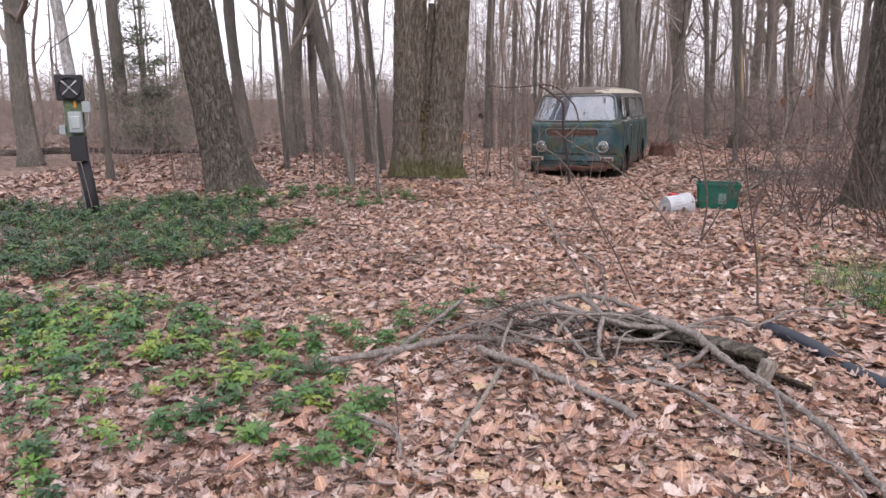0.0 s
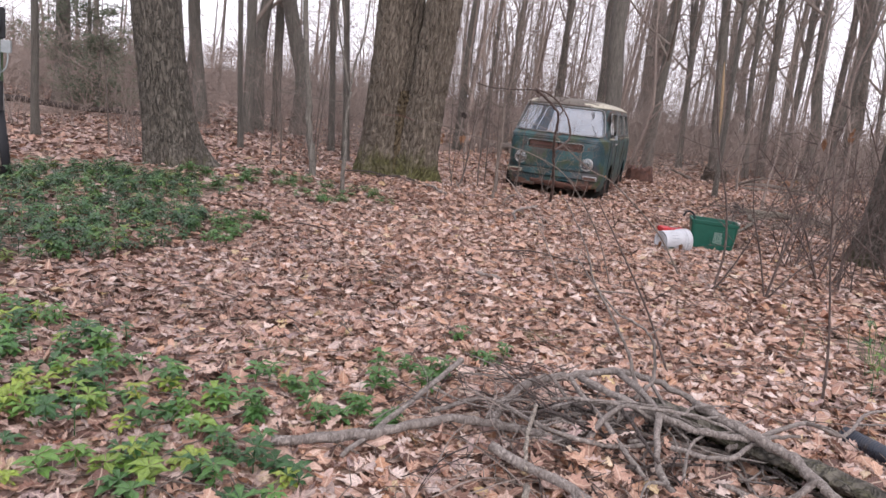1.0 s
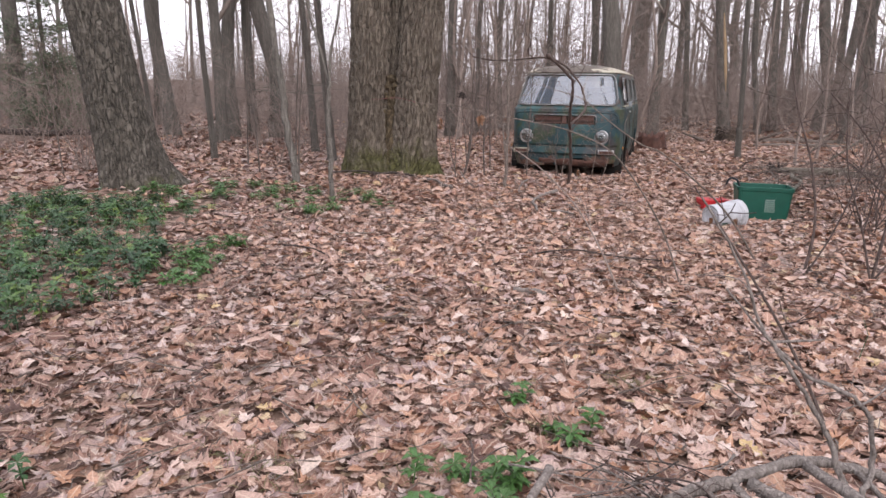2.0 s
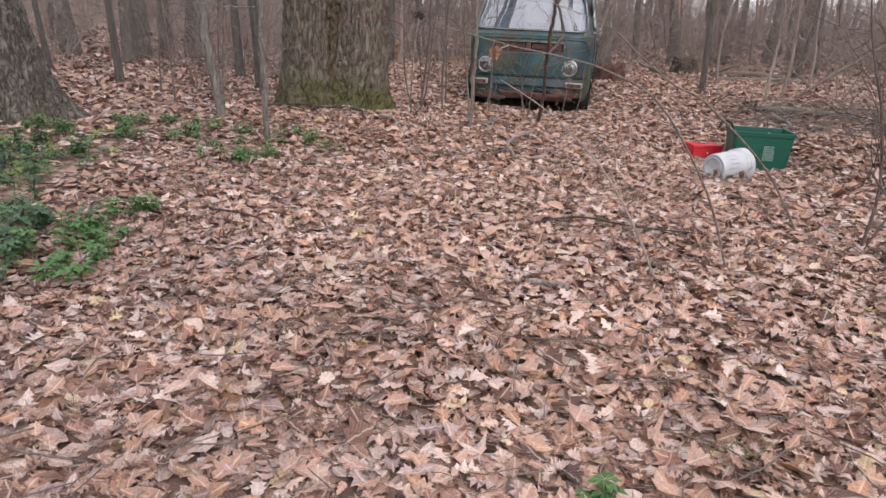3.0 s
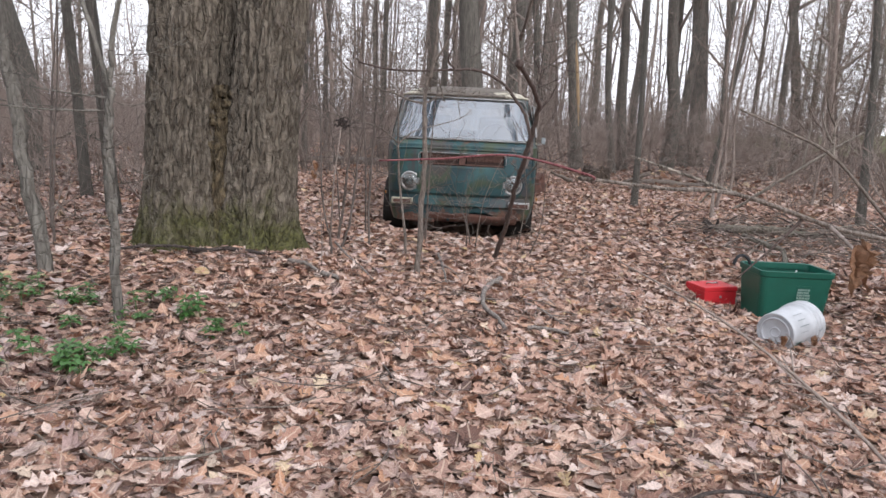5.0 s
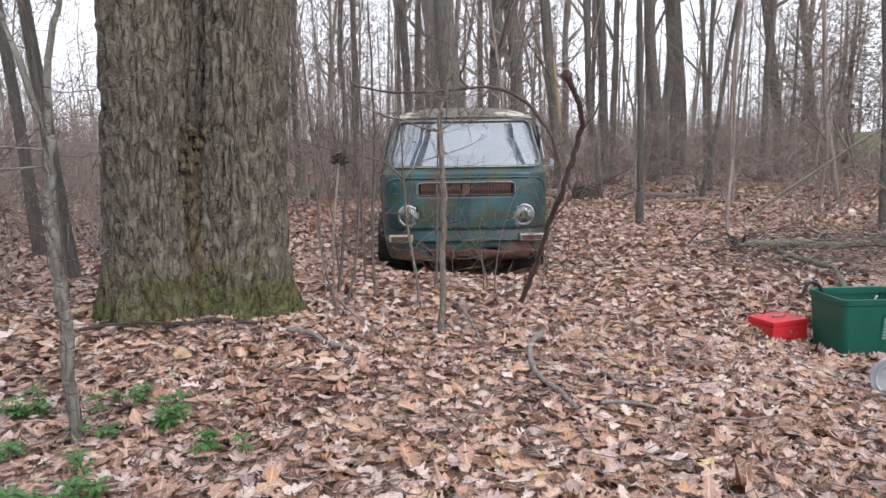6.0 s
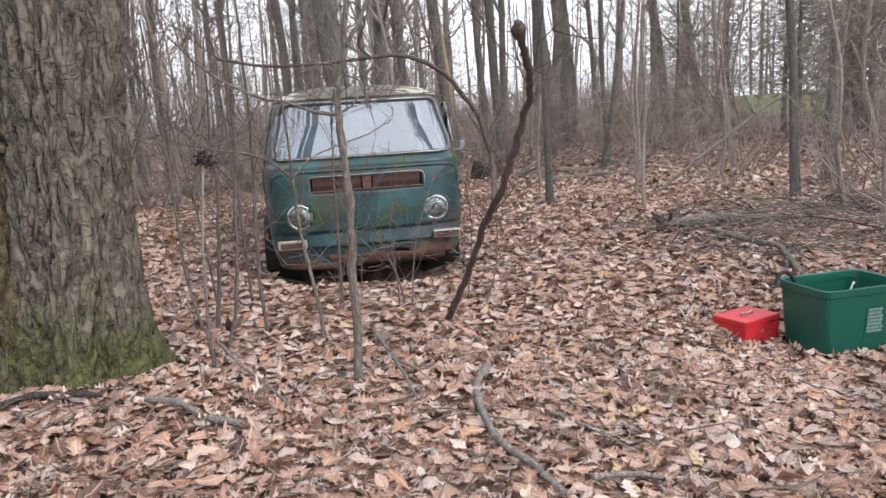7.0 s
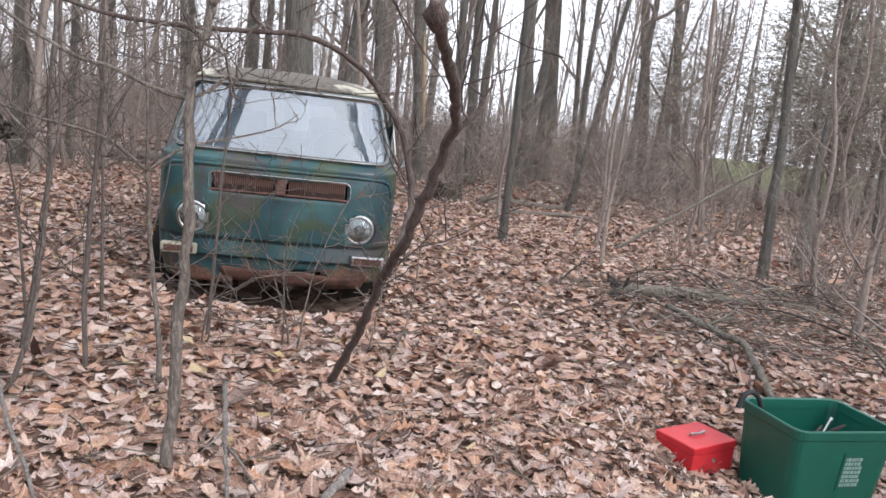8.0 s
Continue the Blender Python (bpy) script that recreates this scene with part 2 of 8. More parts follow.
def van_paint():
    """Chalky dark teal paint, faded lighter in patches, with rust and olive stains."""
    m, n, l, b = nodes_of("faded_teal_paint", 0.5)
    vec = coords(n, l, (1, 1, 1))
    streak = coords(n, l, (6, 6, 0.9))
    f1 = noise_tex(n, l, vec, 1.9, 5, 0.6, 0.5)
    f2 = noise_tex(n, l, streak, 1.0, 6, 0.7, 0.2)
    f3 = noise_tex(n, l, vec, 3.4, 8, 0.75, 0.8)
    f4 = noise_tex(n, l, vec, 55, 4, 0.6)
    col = ramp(n, l, f1, [(0.34, (0.009, 0.033, 0.044)), (0.47, (0.016, 0.062, 0.072)), (0.60, (0.038, 0.112, 0.112))])
    col = blend(n, l, 0.55, col, ramp(n, l, f2, [(0.3, grey(0.42)), (0.62, grey(1.0))]), "MULTIPLY")
    olive = noise_tex(n, l, vec, 2.3, 4, 0.6, 0.3)
    col = blend(n, l, ramp(n, l, olive, [(0.50, grey(0)), (0.58, grey(0.75))]), col, (0.052, 0.064, 0.024))
    dull = noise_tex(n, l, coords(n, l, (1, 1, 0.6)), 2.9, 5, 0.65, 0.6)
    col = blend(n, l, ramp(n, l, dull, [(0.53, grey(0)), (0.60, grey(0.75))]), col, (0.062, 0.05, 0.054))
    rust = ramp(n, l, noise_tex(n, l, vec, 30, 5), [(0.3, (0.06, 0.026, 0.017)), (0.7, (0.22, 0.10, 0.065))])
    sz = n.new("ShaderNodeSeparateXYZ")
    tc = n.new("ShaderNodeTexCoord")
    l.new(tc.outputs["Object"], sz.inputs[0])
    low = n.new("ShaderNodeMapRange")
    low.inputs["From Min"].default_value = 0.42
    low.inputs["From Max"].default_value = 0.10
    low.inputs["To Max"].default_value = 0.17
    l.new(sz.outputs["Z"], low.inputs["Value"])
    belt = n.new("ShaderNodeMapRange")
    belt.inputs["From Min"].default_value = 1.0
    belt.inputs["From Max"].default_value = 1.07
    belt.inputs["To Max"].default_value = 0.10
    l.new(sz.outputs["Z"], belt.inputs["Value"])
    a1 = n.new("ShaderNodeMath")
    l.new(f3, a1.inputs[0])
    l.new(low.outputs[0], a1.inputs[1])
    a2 = n.new("ShaderNodeMath")
    l.new(a1.outputs[0], a2.inputs[0])
    l.new(belt.outputs[0], a2.inputs[1])
    col = blend(n, l, ramp(n, l, a2.outputs[0], [(0.60, grey(0)), (0.67, grey(0.85))]), col, rust)
    col = blend(n, l, 0.35, col, ramp(n, l, f4, [(0.3, grey(0.5)), (0.7, grey(1.0))]), "MULTIPLY")
    l.new(col, b.inputs["Base Color"])
    r = ramp(n, l, f3, [(0.4, grey(0.36)), (0.7, grey(0.75))])
    l.new(r, b.inputs["Roughness"])
    bump(n, l, b, f3, 0.12, 0.01)
    return m


PAINT = van_paint()
CREAM = plain_material("weathered_cream_paint", (0.40, 0.38, 0.29), 0.7, 0, 0.5, 5.0, (0.115, 0.092, 0.07), 0.5, 0.3)


def roof_paint():
    """Cream paint under a broad brown stain of leaf mould that leaves the rims pale."""
    m, n, l, b = nodes_of("stained_roof_paint", 0.8)
    vec = coords(n, l, (1, 1, 1))
    f = noise_tex(n, l, vec, 4.0, 7, 0.7, 0.3)
    g = noise_tex(n, l, vec, 26, 5, 0.65)
    sep = n.new("ShaderNodeSeparateXYZ")
    l.new(vec, sep.inputs[0])
    ab = n.new("ShaderNodeMath")
    ab.operation = "ABSOLUTE"
    l.new(sep.outputs["X"], ab.inputs[0])
    mr = n.new("ShaderNodeMapRange")
    mr.inputs["From Min"].default_value = 0.35
    mr.inputs["From Max"].default_value = 0.72
    mr.inputs["To Min"].default_value = -0.16
    mr.inputs["To Max"].default_value = 0.16
    l.new(ab.outputs[0], mr.inputs["Value"])
    ad = n.new("ShaderNodeMath")
    l.new(f, ad.inputs[0])
    l.new(mr.outputs[0], ad.inputs[1])
    cream = ramp(n, l, g, [(0.3, (0.25, 0.23, 0.17)), (0.65, (0.50, 0.47, 0.38))])
    mould = ramp(n, l, g, [(0.3, (0.06, 0.05, 0.042)), (0.7, (0.16, 0.135, 0.11))])
    l.new(blend(n, l, ramp(n, l, ad.outputs[0], [(0.5, grey(0)), (0.58, grey(1))]), mould, cream), b.inputs["Base Color"])
    bump(n, l, b, g, 0.3, 0.006)
    return m


ROOF = roof_paint()
RUST = plain_material("rusty_steel", (0.115, 0.052, 0.037), 0.85, 0, 0.6, 18, (0.05, 0.024, 0.018), 0.52, 0.4)
CHROME = plain_material("dull_chrome", (0.5, 0.5, 0.5), 0.3, 0.85, 0.45, 30, (0.2, 0.13, 0.10), 0.55, 0.1)
RUBBER = plain_material("black_rubber", (0.028, 0.028, 0.028), 0.75, 0, 0.3, 20)
SEAL = plain_material("grey_window_seal", (0.12, 0.125, 0.12), 0.6, 0, 0.4, 20)
# near-black for gaps and recesses, their shade put into the colour
DARK = plain_material("recess_black", (0.018, 0.016, 0.014), 0.9, 0, 0.3, 8)
INTERIOR = plain_material("faded_grey_trim", (0.10, 0.10, 0.10), 0.8, 0, 0.4, 6)
WHITE_PLASTIC = plain_material("dirty_white_plastic", (0.47, 0.485, 0.51), 0.45, 0, 0.35, 9, (0.36, 0.34, 0.31), 0.58, 0.1)
GREEN_PLASTIC = plain_material("green_plastic", (0.006, 0.088, 0.060), 0.42, 0, 0.3, 7, (0.03, 0.14, 0.095), 0.6, 0.08)
RED_PAINT = plain_material("red_enamel", (0.50, 0.022, 0.03), 0.38, 0, 0.22, 14, (0.56, 0.10, 0.10), 0.62, 0.08)
BLACK_PLASTIC = plain_material("black_plastic", (0.012, 0.013, 0.017), 0.72, 0, 0.3, 15)
GREY_METAL = plain_material("grey_painted_metal", (0.27, 0.30, 0.31), 0.5, 0.1, 0.35, 14, (0.2, 0.16, 0.13), 0.62)
BOARD_GREEN = plain_material("mossy_green_board", (0.10, 0.145, 0.085), 0.8, 0, 0.5, 10, (0.05, 0.06, 0.03), 0.55)
POLE_WOOD = bark_material("weathered_pole_wood", (0.14, 0.13, 0.125), (0.42, 0.41, 0.40), (0.64, 0.63, 0.62), 0, 1, 2.2, 0.5)
BROWN_BOARD = plain_material("dark_brown_board", (0.045, 0.032, 0.027), 0.85, 0, 0.5, 10)
LABEL_PALE = plain_material("pale_label_print", (0.22, 0.32, 0.28), 0.6, 0, 0.3, 40)
GRILLE = plain_material("dark_rusted_grille", (0.15, 0.078, 0.062), 0.85, 0, 0.6, 18, (0.035, 0.02, 0.016), 0.52, 0.4)
PIPE_PLASTIC = plain_material("blue_black_plastic", (0.022, 0.028, 0.042), 0.5, 0, 0.3, 15, (0.06, 0.05, 0.045), 0.6)
RED_TWIG = bark_material("red_twig_bark", (0.10, 0.03, 0.035), (0.20, 0.065, 0.07), (0.28, 0.12, 0.115), 0, 1, 3.0, 0.2)
ORANGE = plain_material("orange_lens", (0.55, 0.22, 0.02), 0.3, 0, 0.2, 20)
SPLIT = plain_material("bare_split_wood", (0.44, 0.31, 0.18), 0.8, 0, 0.4, 8, (0.25, 0.15, 0.08), 0.6, 0.4)


def glass_material(name, film, haze, ior=1.75):
    """Old window glass with a dusty film on it."""
    m, n, l, b = nodes_of(name, 0.04)
    n.remove(b)
    out = n["Material Output"]
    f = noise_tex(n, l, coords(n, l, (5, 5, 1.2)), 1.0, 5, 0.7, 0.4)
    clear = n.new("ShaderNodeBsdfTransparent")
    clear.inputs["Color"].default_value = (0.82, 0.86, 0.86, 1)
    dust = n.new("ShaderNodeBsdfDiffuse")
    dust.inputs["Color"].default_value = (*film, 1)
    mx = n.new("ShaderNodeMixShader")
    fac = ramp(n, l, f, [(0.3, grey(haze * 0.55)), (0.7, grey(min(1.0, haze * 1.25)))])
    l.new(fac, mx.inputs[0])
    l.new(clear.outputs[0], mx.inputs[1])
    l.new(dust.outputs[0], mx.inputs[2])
    shine = n.new("ShaderNodeBsdfGlossy")
    shine.inputs["Roughness"].default_value = 0.03
    fr = n.new("ShaderNodeFresnel")
    fr.inputs["IOR"].default_value = ior
    mx2 = n.new("ShaderNodeMixShader")
    l.new(fr.outputs[0], mx2.inputs[0])
    l.new(mx.outputs[0], mx2.inputs[1])
    l.new(shine.outputs[0], mx2.inputs[2])
    l.new(mx2.outputs[0], out.inputs["Surface"])
    return m


# blue of this dust film paints in part of the sky's reflection
WINDSHIELD = glass_material("dusty_sky_tinted_glass", (0.36, 0.46, 0.58), 0.26, 3.0)
SIDE_GLASS = glass_material("dirty_side_glass", (0.5, 0.54, 0.52), 0.35, 1.8)
LENS = glass_material("headlamp_glass", (0.7, 0.7, 0.68), 0.04, 1.6)
REFLECTOR = plain_material("silvered_reflector", (0.85, 0.85, 0.84), 0.16, 1.0, 0.2, 30)
METER_GLASS = glass_material("meter_glass", (0.6, 0.68, 0.68), 0.5, 1.8)


# ---- mesh helpers ----
def link_mesh(name, verts, faces, mat, parent=None, label="", smooth=False):
    me = bpy.data.meshes.new(name)
    me.from_pydata([tuple(v) for v in verts], [], [tuple(f) for f in faces])
    me.materials.append(mat)
    if smooth:
        me.polygons.foreach_set("use_smooth", [True] * len(me.polygons))
    ob = new(name, me)
    if parent is not None:
        ob.parent = parent
    if label:
        tagged(ob, label)
    return ob


def part(name, bm, mat, parent, label="", smooth=False):
    me = bpy.data.meshes.new(name)
    bmesh.ops.recalc_face_normals(bm, faces=bm.faces)
    bm.to_mesh(me)
    bm.free()
    me.materials.append(mat)
    if smooth:
        me.polygons.foreach_set("use_smooth", [True] * len(me.polygons))
    ob = new(name, me)
    if parent is not None:
        ob.parent = parent
    if label:
        tagged(ob, label)
    return ob


def box_bm(sx, sy, sz, at=(0, 0, 0), bevel=0.0, segs=2, taper=1.0):
    bm = bmesh.new()
    bmesh.ops.create_cube(bm, size=1.0, matrix=Matrix.Translation(at) @ Matrix.Diagonal((sx, sy, sz, 1)))
    if taper != 1.0:
        for v in bm.verts:
            if v.co.z < at[2]:
                v.co.x = at[0] + (v.co.x - at[0]) * taper
                v.co.y = at[1] + (v.co.y - at[1]) * taper
    if bevel:
        bmesh.ops.bevel(bm, geom=bm.edges[:], offset=bevel, segments=segs, affect="EDGES", profile=0.6)
    return bm


def lathe_bm(profile, sides=28, m=Matrix.Identity(4), caps=True):
    """Profile of (radius, height) turned round z."""
    bm = bmesh.new()
    rings = []
    for r, z in profile:
        rings.append([bm.verts.new(m @ Vector((r * math.cos(2 * math.pi * k / sides), r * math.sin(2 * math.pi * k / sides), z))) for k in range(sides)])
    for a, b in zip(rings[:-1], rings[1:]):
        for k in range(sides):
            bm.faces.new((a[k], a[(k + 1) % sides], b[(k + 1) % sides], b[k]))
    if caps:
        bm.faces.new(rings[0][::-1])
        bm.faces.new(rings[-1])
    return bm


class Soup:
    """Verts and faces gathered for one mesh."""

    def __init__(self):
        self.v, self.f = [], []

    def tube(self, pts, radii, sides=5, cap=True, wobble=0.0, rng=None):
        pts = [Vector(p) for p in pts]
        base = len(self.v)
        u = None
        for i, p in enumerate(pts):
            d = (pts[min(i + 1, len(pts) - 1)] - pts[max(i - 1, 0)])
            d = d.normalized() if d.length > 1e-9 else Vector((0, 0, 1))
            if u is None:
                u = d.orthogonal().normalized()
            else:
                u = u - d * u.dot(d)
                u = u.normalized() if u.length > 1e-6 else d.orthogonal().normalized()
            w = d.cross(u)
            for k in range(sides):
                a = 2 * math.pi * k / sides
                r = radii[i] * (1 + (rng.uniform(-wobble, wobble) if wobble else 0))
                self.v.append(tuple(p + u * (r * math.cos(a)) + w * (r * math.sin(a))))
        for i in range(len(pts) - 1):
            for k in range(sides):
                a, b = base + i * sides + k, base + i * sides + (k + 1) % sides
                self.f.append((a, b, b + sides, a + sides))
        if cap and sides > 2:
            self.f.append(tuple(base + k for k in range(sides))[::-1])
            self.f.append(tuple(base + (len(pts) - 1) * sides + k for k in range(sides)))

    def add(self, verts, faces):
        base = len(self.v)
        self.v += [tuple(v) for v in verts]
        self.f += [tuple(base + i for i in f) for f in faces]

    def link(self, name, mat, parent=None, label="", smooth=True):
        return link_mesh(name, self.v, self.f, mat, parent, label, smooth)


def smooth_line(points, per=5):
    """A curve through the points, with per steps between each two."""
    p = [Vector(q) for q in points]
    out = []
    for i in range(len(p) - 1):
        a, b, c, d = p[max(i - 1, 0)], p[i], p[i + 1], p[min(i + 2, len(p) - 1)]
        for k in range(per):
            t = k / per
            out.append(0.5 * ((2 * b) + (c - a) * t + (2 * a - 5 * b + 4 * c - d) * t * t + (3 * b - a - 3 * c + d) * t ** 3))
    return out + [p[-1]]


def taper(n, a, b, power=1.0):
    return [a + (b - a) * (i / (n - 1)) ** power for i in range(n)]


def empty(name, at=(0, 0, 0), rz=0.0):
    ob = new(name)
    ob.empty_display_size = 0.1
    ob.matrix_world = pose(at[0], at[1], at[2], 0, 0, rz)
    return ob


# ---- ground ----
def ground_z(x, y):
    z = 0.035 * noise.noise(Vector((x * 0.55, y * 0.55, 3.1))) + 0.018 * noise.noise(Vector((x * 1.7, y * 1.7, 8.0)))
    z -= 0.10 * math.exp(-((x + 5.05) ** 2 + (y - 9.6) ** 2) / 0.7)
    z += 0.17 * math.exp(-((x + 0.65) ** 2 + (y - 12.8) ** 2) / 1.9)
    z += 0.05 * math.exp(-((x + 3.6) ** 2 + (y - 11.8) ** 2) / 1.2)
    z += 0.10 * math.exp(-((x - 5.7) ** 2 + (y - 10.2) ** 2) / 1.5)
    z += 0.07 * math.exp(-((x - 1.35) ** 2 / 0.6 + (y - 4.15) ** 2 / 0.45))
    z -= 0.09 * math.exp(-((x - 3.5) ** 2 + (y - 10.9) ** 2) / 1.9)
    z -= 0.07 * math.exp(-((x - 4.0) ** 2 + (y - 11.4) ** 2) / 0.4)
    z -= 0.075 * math.exp(-((x - 3.6) ** 2 + (y - 11.5) ** 2) / 0.45)
    z += 0.04 * math.exp(-((x - 2.0) ** 2 + (y - 16) ** 2) / 5.0)
    u, v = (x - 1.924) * 0.956 - (y - 14.545) * 0.292, (x - 1.924) * 0.292 + (y - 14.545) * 0.956
    z -= 0.20 * math.exp(-(u / 0.85) ** 4 - ((v - 0.45) / 0.62) ** 4)
    z -= 0.05 * math.exp(-(u / 1.3) ** 2 - (v / 1.0) ** 2)
    z += 1.5 * math.exp(-((x - 38) ** 2 + (y - 36) ** 2) / 330)
    far = max(0.0, math.hypot(x, y - 8) - 16)
    z += 0.012 * far * (0.6 + 0.8 * noise.noise(Vector((x * 0.03, y * 0.03, 1.0)))) if far < 60 else 0.012 * 60 * (0.6 + 0.8 * noise.noise(Vector((x * 0.03, y * 0.03, 1.0))))
    return z


def build_ground():
    inner = list(np.arange(-9.0, 9.01, 0.16))
    grow, step, edge = [], 0.2, 9.0
    while edge < 600:
        edge += step
        step *= 1.22
        grow.append(edge)
    axis = [-g for g in grow[::-1]] + inner + grow
    n = len(axis)
    verts = [(x, y + 7.5, ground_z(x, y + 7.5)) for y in axis for x in axis]
    faces = [(j * n + i, j * n + i + 1, (j + 1) * n + i + 1, (j + 1) * n + i) for j in range(n - 1) for i in range(n - 1)]
    ob = link_mesh("ground", verts, faces, LITTER, None, "", True)
    return tagged(ob, "forest floor covered with brown fallen oak leaves", "ground", "", "structure")


GROUND = build_ground()


# ---- the van ----
VAN_W = [(0.10, 0.83), (0.20, 0.865), (0.32, 0.89), (0.50, 0.905), (0.90, 0.905), (1.01, 0.902), (1.04, 0.897), (1.07, 0.893), (1.54, 0.812), (1.59, 0.785), (1.64, 0.72), (1.68, 0.60), (1.715, 0.40), (1.73, 0.12)]
VAN_F = [(0.10, 0.05), (0.20, 0.025), (0.32, 0.005), (0.60, -0.012), (0.90, 0.0), (1.01, 0.02), (1.04, 0.05), (1.07, 0.075), (1.54, 0.30), (1.59, 0.34), (1.64, 0.46), (1.68, 0.67), (1.715, 1.05), (1.73, 1.7)]
VAN_B = [(0.10, 4.50), (0.32, 4.56), (0.90, 4.60), (1.07, 4.58), (1.54, 4.38), (1.59, 4.32), (1.64, 4.18), (1.68, 3.95), (1.715, 3.5), (1.73, 2.6)]


def along(table, z):
    return float(np.interp(z, [a for a, _ in table], [b for _, b in table]))


def van_skin(a, b, z, out=0.0):
    """A point of the van's skin: (a, b) on the edge of a square, front at b = -1; z its height."""
    n = 9.0 if z < 1.0 else max(6.0, 9.0 - 8 * (z - 1.0))
    s = (abs(a) ** n + abs(b) ** n) ** (-1 / n)
    ux, uy = a * s, b * s
    w, f, back = along(VAN_W, z), along(VAN_F, z), along(VAN_B, z)
    nx, ny = math.copysign(abs(ux) ** 5, ux), math.copysign(abs(uy) ** 5, uy)
    k = math.hypot(nx, ny) or 1
    nx, ny = nx / k, ny / k
    bulge = 0.075 * ux * ux * max(0.0, -uy) ** 3
    d = out
    if z <= 1.015:
        d += 0.012
    if b < -0.97 and abs(a) < 0.99 and z < 0.44:
        d -= 0.03 * (z - 0.31) / 0.13 if z > 0.31 else 0.012 + 0.03 * (z - 0.12) / 0.19
    if b < -0.97 and z > 0.90 and z < 1.01:
        d -= 0.016 * max(0.0, 1 - abs(a) / 0.82) * math.sin(math.pi * (z - 0.90) / 0.11)
    dent = 0.022 * noise.noise(Vector((a * 2.2, b * 5, z * 2.6))) if z < 1.01 else 0
    d += dent * 0.6
    return Vector((w * ux + nx * d, (f + back) / 2 + uy * (back - f) / 2 + ny * d + bulge, z))


def y_to_b(y):
    return (y - 2.3) / 2.3


def in_round(u, v, u0, u1, v0, v1, ru, rv):
    if not (u0 <= u <= u1 and v0 <= v <= v1):
        return False
    du = max(u0 + ru - u, u - (u1 - ru), 0) / ru
    dv = max(v0 + rv - v, v - (v1 - rv), 0) / rv
    return du * du + dv * dv <= 1.0


# edge, from, to, bottom, top, and the corner radii of each window
VAN_WINDOWS = [("front", -0.975, 0.975, 1.075, 1.55, 0.14, 0.125), ("right", y_to_b(0.62), y_to_b(1.36), 1.10, 1.505, 0.05, 0.085), ("right", y_to_b(1.50), y_to_b(2.52), 1.10, 1.505, 0.05, 0.085),
               ("right", y_to_b(2.66), y_to_b(3.62), 1.10, 1.505, 0.05, 0.085), ("left", y_to_b(0.62), y_to_b(1.36), 1.10, 1.505, 0.05, 0.085), ("left", y_to_b(1.50), y_to_b(2.52), 1.10, 1.505, 0.05, 0.085),
               ("left", y_to_b(2.66), y_to_b(3.62), 1.10, 1.505, 0.05, 0.085), ("back", -0.72, 0.72, 1.12, 1.50, 0.12, 0.09)]


def edge_point(side, u):
    return {"front": (u, -1.0), "back": (u, 1.0), "right": (1.0, u), "left": (-1.0, u)}[side]


def van_hole(side, u, z):
    for s, u0, u1, z0, z1, ru, rz in VAN_WINDOWS:
        if s == side and in_round(u, z, u0, u1, z0, z1, ru, rz):
            return True
    if side in ("left", "right"):
        y = 2.3 + 2.3 * u
        for yc in (0.98, 3.38):
            if math.hypot(y - yc, z - 0.20) < 0.37:
                return True
        if side == "right" and 1.2 < y < 1.52 and z < 0.33 + 0.1 * math.sin(y * 21):
            return True
    if side == "front":
        if abs(u) < 0.53 and 0.785 < z < 0.911:
            return True
        if math.hypot(abs(u) * 0.905 - 0.594, z - 0.58) < 0.10:
            return True
        if z < (0.155 if u > -0.35 else 0.10) + 0.03 * noise.noise(Vector((u * 3, 0, 0))) + (0.07 if 0.1 < u < 0.42 else 0.0):
            return True
    return False


